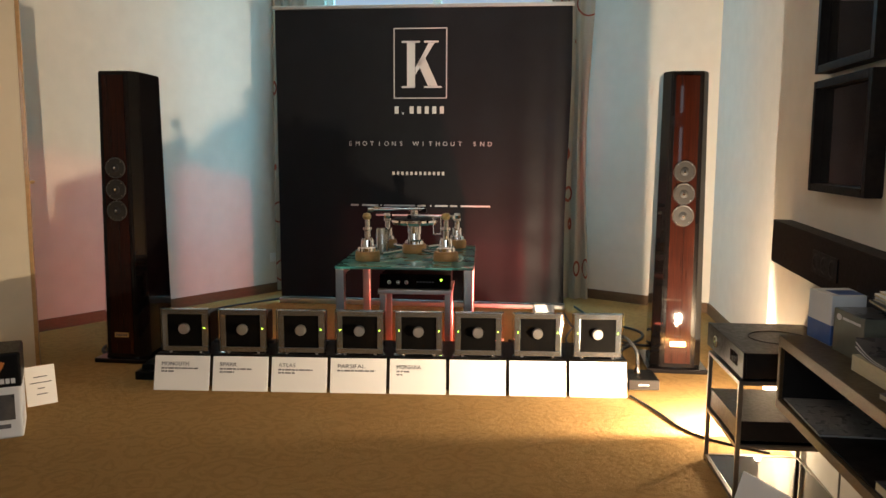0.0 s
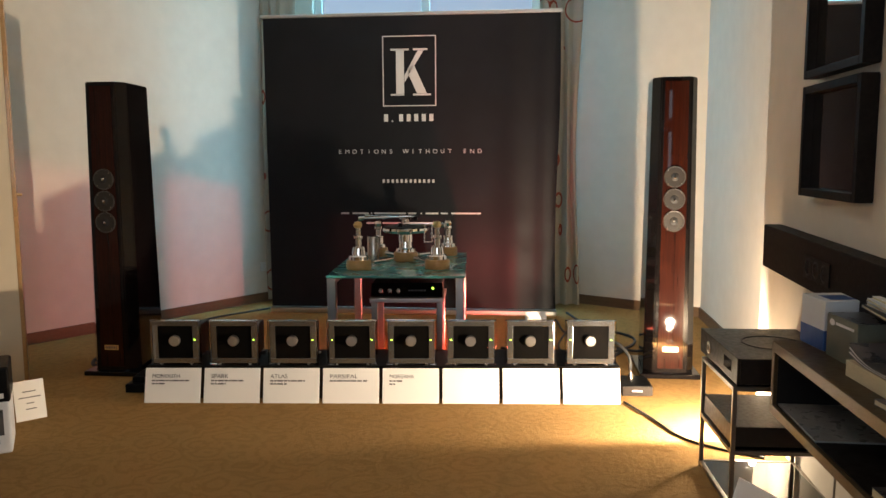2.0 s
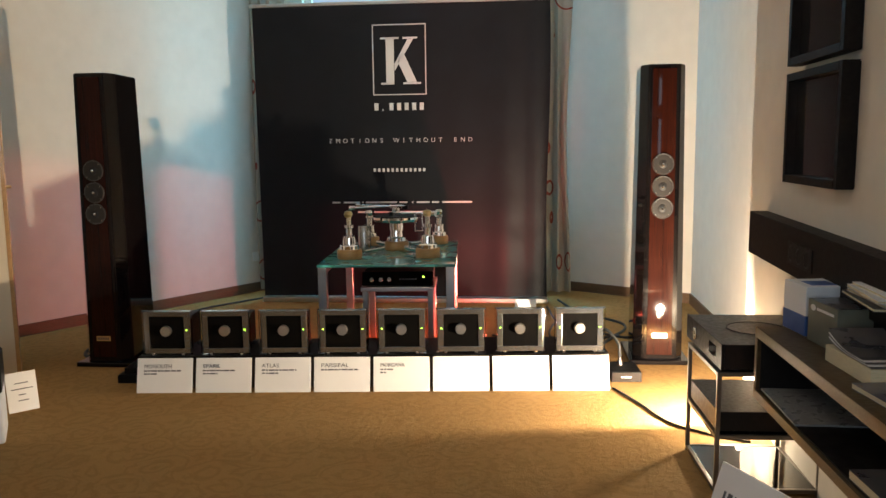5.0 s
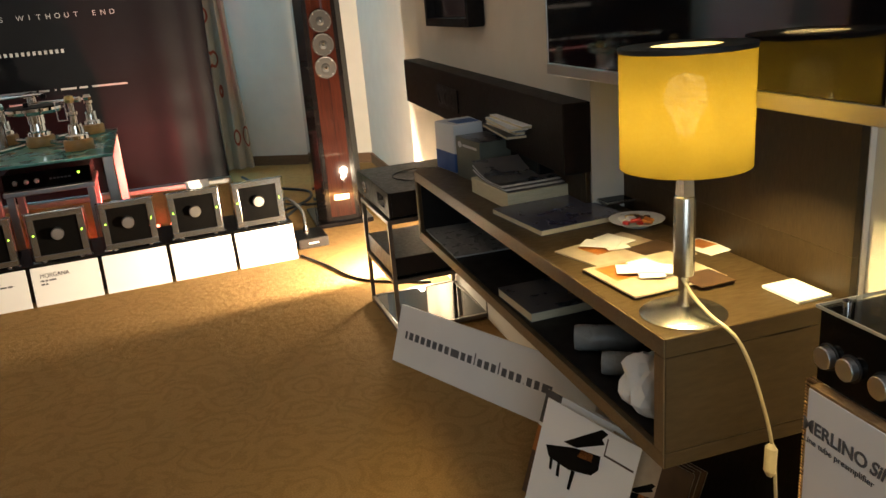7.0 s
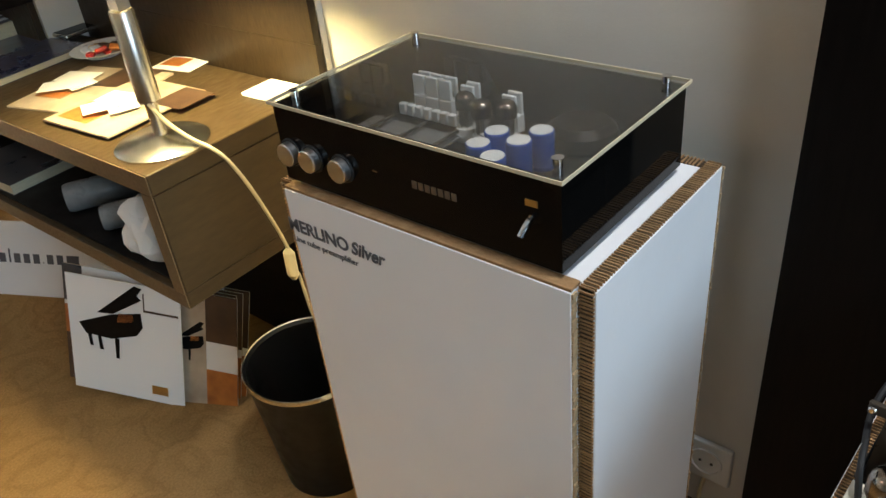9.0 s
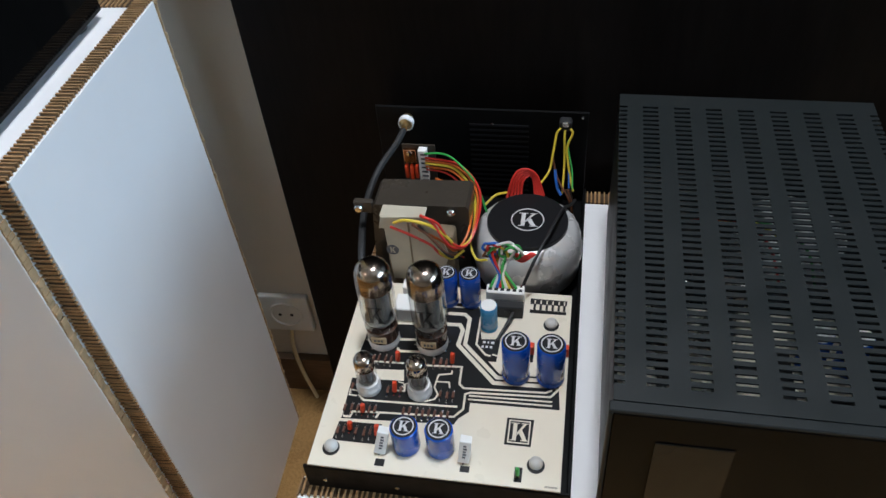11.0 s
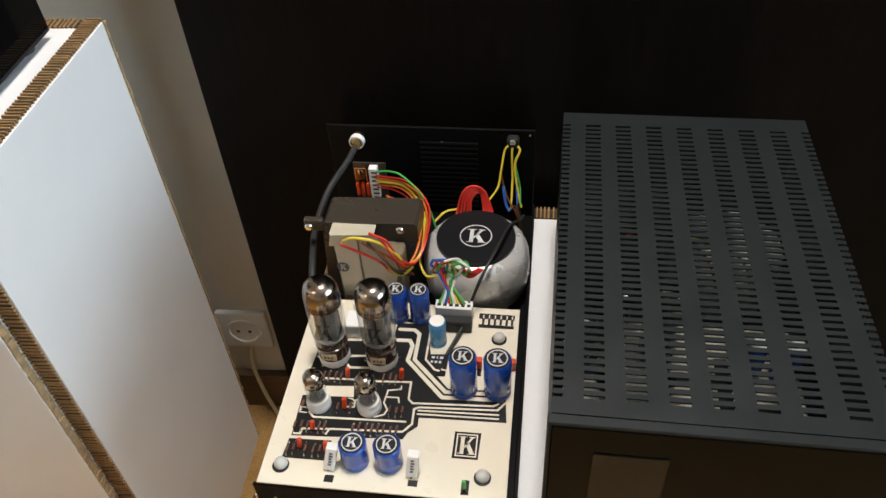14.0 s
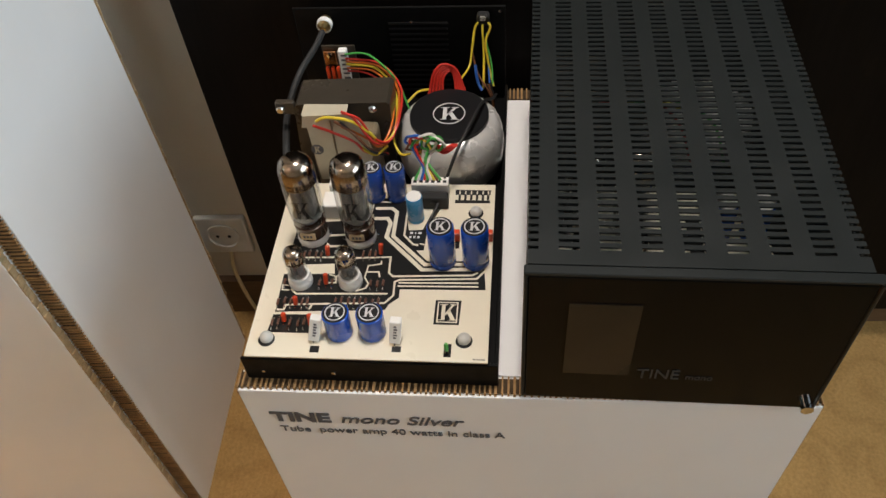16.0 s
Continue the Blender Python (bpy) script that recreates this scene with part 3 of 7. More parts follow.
# banner: 2.5 m wide dark print on a stand, turned a little to the room
BAN = pose(-0.03, 6.40, 0, 0, 0, 1.0)
banner = thing("banner", "large black printed fabric banner on an aluminium stand", "banner", BAN)
bm = bmesh.new()
nx, nz = 60, 30
g = {}
for s in (0, 1):
    for i in range(nx + 1):
        for k in range(nz + 1):
            u, f = i / nx, k / nz
            x = -1.245 + 2.49 * u * (1 - 0.010 * (1 - f)) + 0.012 * (1 - f) - (0.012 if u > 0.99 else 0) * math.sin(6 * f)
            fold = 0.022 * math.exp(-((u - 0.86) / 0.05) ** 2) * (1 - 0.5 * f) + 0.012 * math.exp(-((u - 0.955) / 0.02) ** 2)
            y = -fold + 0.006 * math.sin(7 * u + 2 * f) + s * 0.003
            g[s, i, k] = bm.verts.new((x, y, 0.05 + 2.46 * f))
for i in range(nx):
    for k in range(nz):
        bm.faces.new((g[0, i, k], g[0, i + 1, k], g[0, i + 1, k + 1], g[0, i, k + 1]))
        bm.faces.new((g[1, i, k], g[1, i, k + 1], g[1, i + 1, k + 1], g[1, i + 1, k]))
part("print", bm, M["banner"], banner, smooth=True)
part("top_rail", newbox(-1.265, 1.265, -0.012, 0.018, 2.505, 2.535, 0.004), M["alu"], banner, "aluminium clamp rail")
bm = newbox(-1.24, 1.24, -0.05, 0.06, 0.0, 0.045, 0.01)
part("base_rail", bm, M["alu"], banner, "aluminium base cassette")
for x in (-1.0, 1.0):
    bm = bmesh.new()
    lathe(bm, [(0.012, 0.04), (0.012, 2.5)], 10, pose(x, 0.045, 0))
    part("pole", bm, M["alu"], banner, smooth=True)

BF = BAN @ pose(0, -0.022, 0, 90, 0, 0)   # x right, y up, z towards the room


def print_box(x0, x1, z0, z1, name="print_mark", mat="print_white"):
    bm = bmesh.new()
    box(bm, x0, x1, z0, z1, 0, 0.0015)
    return part(name, bm, M[mat], banner, m=pose(0, -0.010, 0, 90, 0, 0))


bm = bmesh.new()
for b in ((-0.222, 0.228, 2.335, 2.343), (-0.222, 0.228, 1.765, 1.773), (-0.222, -0.214, 1.773, 2.335), (0.220, 0.228, 1.773, 2.335)):
    box(bm, b[0], b[1], b[2], b[3], 0, 0.0015)
part("emblem_border", bm, M["print_white"], banner, "thin white printed square", m=pose(0, -0.012, 0, 90, 0, 0))


def emblem(bm, cx, cy, w, h, z0, z1):
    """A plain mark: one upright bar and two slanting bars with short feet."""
    def q(pts):
        prism(bm, [(cx + a * w, cy + b * h) for a, b in pts], z0, z1)
    q([(-0.32, -0.5), (-0.12, -0.5), (-0.12, 0.5), (-0.32, 0.5)])
    q([(-0.11, -0.06), (0.22, 0.455), (0.36, 0.455), (-0.11, -0.22)])
    q([(-0.05, 0.02), (0.10, 0.20), (0.44, -0.455), (0.20, -0.455)])
    for a in ((-0.45, -0.13, -0.5, -0.46), (-0.45, 0.0, 0.46, 0.5), (0.10, 0.46, 0.46, 0.5), (0.10, 0.54, -0.5, -0.46)):
        q([(a[0], a[2]), (a[1], a[2]), (a[1], a[3]), (a[0], a[3])])


bm = bmesh.new()
emblem(bm, 0.0, 2.045, 0.34, 0.385, 0, 0.0015)
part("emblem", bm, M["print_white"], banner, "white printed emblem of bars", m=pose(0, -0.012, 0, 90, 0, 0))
for k in range(7):
    if k == 1:
        print_box(-0.150, -0.138, 1.635, 1.65)
        continue
    x = -0.215 + k * 0.064
    print_box(x, x + 0.034, 1.640, 1.700)
for k, letter in enumerate("EMOTIONS WITHOUT END"):
    if letter != " ":
        lettering("slogan_letter", letter, 0.052, pose(-0.597 + k * 0.0625, -0.013, 1.372, 90, 0, 0), M["print_white"], banner, align='CENTER')
for k in range(12):
    x = -0.235 + k * 0.0385
    print_box(x, x + 0.020, 1.126, 1.154)
for a, b in ((-0.60, -0.53), (-0.50, -0.36), (-0.34, -0.33), (-0.31, -0.04), (-0.02, 0.05), (0.09, 0.10), (0.13, 0.24), (0.26, 0.32), (0.35, 0.60)):
    print_box(a, b, 0.859, 0.873)
for a, b in ((-0.38, -0.28), (-0.24, 0.32)):
    print_box(a, b, 0.776, 0.790)


# ---- loudspeakers ----
def tower_speaker(m, label):
    sp = thing("tower_loudspeaker", label, "loudspeaker", m, "pair of tower loudspeakers")
    H_ = 1.80

    def section(w, d, front):
        return [(-front / 2, -d / 2), (front / 2, -d / 2), (w / 2, -d / 2 + 0.07), (w / 2 - 0.02, d / 2), (-w / 2 + 0.02, d / 2), (-w / 2, -d / 2 + 0.07)]
    bm = bmesh.new()
    lo = [bm.verts.new((x, y, 0.03)) for x, y in section(0.30, 0.42, 0.20)]
    hi = [bm.verts.new((x, y, H_)) for x, y in section(0.26, 0.38, 0.18)]
    fs = [bm.faces.new(lo), bm.faces.new(hi)]
    for k in range(6):
        fs.append(bm.faces.new((lo[k], lo[(k + 1) % 6], hi[(k + 1) % 6], hi[k])))
    bmesh.ops.bevel(bm, geom=list(bm.edges), offset=0.006, segments=2, affect='EDGES')
    part("body", bm, M["gloss_black"], sp, "black piano-lacquered cabinet", smooth=True)
    bm = bmesh.new()
    y = -0.21
    v = [bm.verts.new(c) for c in ((-0.075, y - 0.004, 0.06), (0.075, y - 0.004, 0.06), (0.068, y + 0.016, 1.775), (-0.068, y + 0.016, 1.775))]
    w = [bm.verts.new(c.co + Vector((0, 0.012, 0))) for c in v]
    bm.faces.new(v), bm.faces.new(w)
    for k in range(4):
        bm.faces.new((v[k], v[(k + 1) % 4], w[(k + 1) % 4], w[k]))
    part("baffle", bm, M["rosewood"], sp, "glossy striped rosewood baffle")
    part("base_plate", newbox(-0.18, 0.18, -0.235, 0.235, 0.0, 0.03, 0.006), M["gloss_black"], sp)
    bm = newbox(-0.085, -0.079, -0.218, -0.196, 0.06, 1.77, 0.001)
    part("trim_strip", bm, M["chrome"], sp, "thin polished edge strip", m=pose(0.163, 0.012, 0, -0.6, 0, 0))
    for z in (1.217, 1.085, 0.955):
        tilt = pose(0, -0.2145 + 0.02 * z / 1.775, z, 90.6, 0, 0)
        bm = bmesh.new()
        lathe(bm, [(0.0635, 0.0), (0.0635, 0.006), (0.0615, 0.0078), (0.0580, 0.0072), (0.0570, 0.003)], 36)
        dr = part("driver", bm, M["driver_metal"], sp, "silver ceramic drive unit", smooth=True, m=tilt)
        bm = bmesh.new()
        lathe(bm, [(0.0578, 0.004), (0.0570, 0.0060), (0.0300, 0.0066), (0.0240, 0.0060), (0.0, 0.0050)], 32)
        part("cone", bm, M["ceramic_cone"], dr, smooth=True)
        bm = bmesh.new()
        lathe(bm, [(0.0245, 0.005), (0.0240, 0.0085), (0.0180, 0.0115), (0.0080, 0.0125), (0.0, 0.0125)], 24)
        part("centre_cap", bm, M["rubber"], dr, smooth=True)
        bm = bmesh.new()
        lathe(bm, [(0.0085, 0.0120), (0.0075, 0.0165), (0.0040, 0.0190), (0.0, 0.0195)], 16)
        part("phase_plug", bm, M["chrome"], dr, smooth=True)
        for k in range(4):
            bm = bmesh.new()
            lathe(bm, [(0.003, 0.006), (0.003, 0.0092), (0.0, 0.0095)], 8)
            part("screw", bm, M["steel"], dr, m=pose(0.0545 * math.cos(k * math.pi / 2 + 0.785), 0.0545 * math.sin(k * math.pi / 2 + 0.785), 0))
    bm = bmesh.new()
    box(bm, -0.045, 0.045, -0.219, -0.215, 0.165, 0.195, 0.001)
    pl = part("plaque", bm, M["gold"], sp, "small gold maker's plaque")
    for k in range(7):
        part("print_mark", newbox(-0.038 + k * 0.011, -0.031 + k * 0.011, -0.2196, -0.2189, 0.172, 0.188), M["ink"], pl)
    return sp


tower_speaker(pose(1.843, 4.78, 0, 0, 0, 0.5), "tall black tower loudspeaker with striped rosewood front")
tower_speaker(pose(-1.575, 4.50, 0, 0, 0, 1), "tall black tower loudspeaker standing in shade by the wall")
# black box on the carpet beside the shaded tower
bm = bmesh.new()
box(bm, -0.13, 0.13, -0.12, 0.12, 0, 0.05, 0.006)
box(bm, -0.10, 0.10, -0.09, 0.09, 0.05, 0.085, 0.006)
tagged(part("power_filter", bm, M["black_metal"], m=pose(-1.19, 4.08, 0, 0, 0, 5)), "low black metal power filter box on carpet", "power filter")


# ---- low plinth, amplifiers and their cards ----
ROW = math.degrees(math.atan2(0.243, 2.62))
ROW_M = pose(-1.113, 3.785, 0, 0, 0, ROW)     # x along the row


def plinth():
    p = thing("plinth", "long low dark plinth carrying eight amplifiers", "plinth", ROW_M)
    part("top", newbox(0.0, 2.63, 0.07, 0.46, 0.172, 0.19, 0.003), M["dark_wood"], p)
    part("front", newbox(0.02, 2.61, 0.09, 0.105, 0, 0.172), M["kraft_dark"], p)
    part("back", newbox(0.02, 2.61, 0.425, 0.44, 0, 0.172), M["dark_wood"], p)


plinth()


def display_amplifier(m, label, yellow=False, paired=False):
    a = thing("display_amplifier", label, "amplifier", m, "row of small amplifiers")
    part("body", newbox(-0.088, 0.088, 0.03, 0.33, 0.018, 0.195, 0.004), M["black_metal"], a)
    bm = bmesh.new()
    for b in ((-0.128, 0.128, 0.012, 0.041), (-0.128, 0.128, 0.224, 0.252), (-0.128, -0.0975, 0.041, 0.224), (0.0975, 0.128, 0.041, 0.224)):
        box(bm, b[0], b[1], 0.010, 0.026, b[2], b[3], 0.0015)
    part("frame", bm, M["silver_plate"], a, "satin silver frame")
    part("panel", newbox(-0.097, 0.097, 0.014, 0.024, 0.0415, 0.2235), M["black_glass"], a)
    bm = bmesh.new()
    lathe(bm, [(0.0295, 0.0), (0.0295, 0.020), (0.027, 0.024), (0.0, 0.0245)], 32)
    part("knob", bm, M["alu"], a, "round silver knob", smooth=True, m=pose(-0.002, 0.016, 0.142, 90, 0, 0))
    bm = bmesh.new()
    for b in ((-0.140, 0.140, 0.006, 0.0115), (-0.140, 0.140, 0.2525, 0.258), (-0.140, -0.1285, 0.0115, 0.2525), (0.1285, 0.140, 0.0115, 0.2525)):
        box(bm, b[0], b[1], 0.008, 0.028, b[2], b[3], 0.002)
    pl = part("clear_rim", bm, M["acrylic"], a, "clear acrylic rim")
    pl.visible_shadow = False
    for x in ((0.110, -0.110) if paired else (0.110,)):
        bm = bmesh.new()
        lathe(bm, [(0.004, 0), (0.004, 0.003), (0, 0.0045)], 10)
        part("indicator", bm, M["led_green"], a, "lit green indicator", m=pose(x, 0.012, 0.146, 90, 0, 0))
    for x in (-0.085, 0.085):
        bm = bmesh.new()
        lathe(bm, [(0.020, 0.0), (0.020, 0.010), (0.014, 0.016), (0.014, 0.018)], 20)
        part("foot", bm, M["chrome"], a, smooth=True, m=pose(x, 0.03, 0))
    for x in (-0.09, 0.09):
        bm = bmesh.new()
        lathe(bm, [(0.018, 0.0), (0.018, 0.018)], 16)
        part("foot", bm, M["rubber"], a, smooth=True, m=pose(x, 0.28, 0))
    for z in (0.19, 0.085):
        part("print_mark", newbox(-0.012, 0.012, 0.0145, 0.016, z - 0.002, z + 0.002), M["print_white"], a)
    # yellow reflection on the polished frame, put in as a coloured patch
    if yellow:
        part("yellow_patch", newbox(0.10, 0.124, 0.029, 0.031, 0.15, 0.25), M["yellow_paint"], a, "yellow patch in place of a reflection")
    return a


def price_card(m, label, title, lines):
    c = thing("name_card", label, "card", m, "white name cards")
    part("sheet", newbox(0, 0.311, 0.0, 0.004, 0, 0.192, 0.001), M["paper"], c)
    if title:
        lettering("title", title, 0.030, pose(0.038, -0.0006, 0.137, 90, 0, 0), M["ink"], c, width=0.019 * len(title), depth=0.0004)
    for k, (x1) in enumerate(lines):
        x = 0.038
        while x < x1:
            w = 0.012 + 0.010 * ((int(x * 1000) * 7) % 5) / 2
            part("print_mark", newbox(x, min(x + w, x1), -0.0005, 0.0003, 0.118 - 0.017 * k, 0.126 - 0.017 * k), M["ink"], c)
            x += w + 0.005
    return c


titles = [("MONOLITH", (0.25, 0.11)), ("SPARK", (0.22, 0.12)), ("ATLAS", (0.23, 0.13)), ("PARSIFAL", (0.25,)), ("MORGANA", (0.11, 0.07)), ("", ()), ("", ()), ("", ())]
for k, (title, lines) in enumerate(titles):
    x = k * 0.3297 + 0.004
    lab = "white printed card leaning on plinth below an amplifier" if title else "white card on plinth, washed out by lamplight"
    price_card(ROW_M @ pose(x, 0.0, 0, -14, 0, 0), lab, title, lines)
    display_amplifier(ROW_M @ pose(x + 0.157, 0.075, 0.19), "square black amplifier with silver knob behind clear acrylic", yellow=(k == 7), paired=(k > 2))
# white card standing on the seventh amplifier
tagged(part("folded_card", newbox(-0.06, 0.06, 0, 0.003, 0, 0.045), M["paper"], m=ROW_M @ pose(6 * 0.3297 + 0.20, 0.20, 0.425, -20, 0, 0)), "small white card standing on an amplifier", "card")

# cable box at the end of the row
pb = thing("junction_box", "small dark junction box with cables on the carpet", "junction box", pose(1.60, 4.29, 0, 0, 0, 4))
part("body", newbox(-0.085, 0.085, -0.11, 0.11, 0.0, 0.055, 0.004), M["player_metal"], pb)
part("lid", newbox(-0.083, 0.083, -0.108, 0.108, 0.0551, 0.059, 0.001), M["black_metal"], pb)
for k in range(5):
    part("print_mark", newbox(-0.03 + k * 0.012, -0.022 + k * 0.012, -0.1112, -0.1098, 0.026, 0.034), M["print_white"], pb)
bm = bmesh.new()
lathe(bm, [(0.018, 0), (0.018, 0.03), (0.010, 0.045), (0.010, 0.06)], 16)
part("plug", bm, M["chrome"], pb, smooth=True, m=pose(-0.02, 0.0, 0.059))
bm = bmesh.new()
sweep(bm, [(-0.02, 0.0, 0.115), (-0.03, 0.02, 0.20), (-0.10, 0.10, 0.26), (-0.16, 0.30, 0.15), (-0.10, 0.55, 0.02), (0.1, 0.9, 0.012)], 0.010)
part("cable", bm, M["rubber"], pb, smooth=True)


def floor_cable(label, pts, r=0.006):
    bm = bmesh.new()
    sweep(bm, pts, r)
    tagged(part("cable", bm, M["rubber"], smooth=True), label, "cable")


floor_cable("thin black cable lying across the carpet", [(1.52, 4.05, 0.006), (1.62, 3.82, 0.006), (1.72, 3.55, 0.006), (1.84, 3.42, 0.006), (2.05, 3.3, 0.006)], 0.006)
floor_cable("black cables running along the bay wall", [(-1.25, 6.55, 0.008), (-1.45, 6.30, 0.008), (-1.7, 5.9, 0.008), (-1.75, 5.3, 0.008), (-1.5, 4.80, 0.05)], 0.009)
floor_cable("black loudspeaker cable behind the tower", [(-1.62, 4.75, 0.12), (-1.80, 4.72, 0.06), (-1.86, 4.55, 0.012), (-1.70, 4.42, 0.010), (-1.3, 4.35, 0.010), (-1.0, 4.4, 0.010)], 0.012)
floor_cable("black power cable behind the amplifiers", [(1.3, 6.5, 0.01), (1.45, 6.0, 0.01), (1.75, 5.6, 0.01), (1.6, 5.2, 0.01), (1.1, 5.0, 0.01), (0.8, 5.2, 0.01)], 0.010)
floor_cable("black signal cable behind the amplifiers", [(1.2, 6.2, 0.01), (1.3, 5.6, 0.01), (1.7, 5.2, 0.01), (1.75, 4.99, 0.10)], 0.009)
floor_cable("black cable looping behind the card row", [(1.4, 4.45, 0.25), (1.5, 4.6, 0.1), (1.45, 4.9, 0.012), (1.2, 5.2, 0.012), (1.3, 5.9, 0.012)], 0.008)

# double socket low on the slanted wall
so = thing("wall_socket", "white double socket with black plug on the wall", "socket", pose(-1.482, 6.88, 0.33, 0, 0, 58.9))
part("plate", newbox(-0.08, 0.08, -0.012, 0.0, -0.042, 0.042, 0.003), M["plastic_white"], so)
part("plug", newbox(0.015, 0.065, -0.05, -0.012, -0.022, 0.022, 0.006), M["rubber"], so)

# ---- table with turntable, stool with amplifier ----
TAB = pose(0.112, 5.185, 0, 0, 0, 4.6)
table = thing("glass_table", "frosted teal glass table on square aluminium legs", "table", TAB)
part("tabletop", newbox(-0.437, 0.440, -0.60, 0.60, 0.588, 0.604, 0.003), M["teal_glass"], table, "frosted teal glass top")
for sx in (-1, 1):
    for sy in (-1, 1):
        part("leg", newbox(sx * 0.405 - 0.027, sx * 0.405 + 0.027, sy * 0.565 - 0.030, sy * 0.565 + 0.030, 0, 0.586, 0.003), M["alu"], table)
    part("side_rail", newbox(sx * 0.405 - 0.02, sx * 0.405 + 0.02, -0.534, 0.534, 0.545, 0.585, 0.003), M["alu"], table)
part("front_rail", newbox(-0.377, 0.377, 0.545, 0.585, 0.545, 0.585, 0.003), M["alu"], table)

stool = thing("low_stool", "small square metal stand under the glass table", "stand", TAB @ pose(0.055, -0.20, 0))
part("top", newbox(-0.245, 0.245, -0.2, 0.2, 0.395, 0.425, 0.004), M["alu"], stool)
for sx in (-1, 1):
    for sy in (-1, 1):
        part("leg", newbox(sx * 0.215 - 0.02, sx * 0.215 + 0.02, sy * 0.17 - 0.02, sy * 0.17 + 0.02, 0, 0.394, 0.002), M["alu"], stool)
pre = thing("phono_amplifier", "flat black amplifier with lit green lamp", "amplifier", TAB @ pose(0.055, -0.20, 0.426))
part("body", newbox(-0.23, 0.23, -0.18, 0.18, 0.01, 0.095, 0.004), M["black_metal"], pre)
part("fascia", newbox(-0.235, 0.235, -0.19, -0.18, 0.006, 0.10, 0.003), M["black_glass"], pre)
for x in (-0.17, -0.11, -0.055):
    bm = bmesh.new()
    lathe(bm, [(0.014, 0), (0.014, 0.016), (0.012, 0.018), (0, 0.018)], 18)
    part("knob", bm, M["steel"], pre, smooth=True, m=pose(x, -0.19, 0.05, 90, 0, 0))
bm = bmesh.new()
lathe(bm, [(0.006, 0), (0.006, 0.004), (0, 0.006)], 12)
part("indicator", bm, M["led_green"], pre, "lit green lamp", m=pose(0.17, -0.19, 0.065, 90, 0, 0))
for k in range(6):
    part("print_mark", newbox(0.01 + k * 0.02, 0.024 + k * 0.02, -0.1908, -0.1898, 0.045, 0.055), M["ink"], pre)
for sx in (-1, 1):
    bm = bmesh.new()
    lathe(bm, [(0.018, 0), (0.018, 0.0105)], 14)
    part("foot", bm, M["rubber"], pre, m=pose(sx * 0.19, -0.14, 0))
    bm = bmesh.new()
    lathe(bm, [(0.018, 0), (0.018, 0.0105)], 14)
    part("foot", bm, M["rubber"], pre, m=pose(sx * 0.19, 0.14, 0))


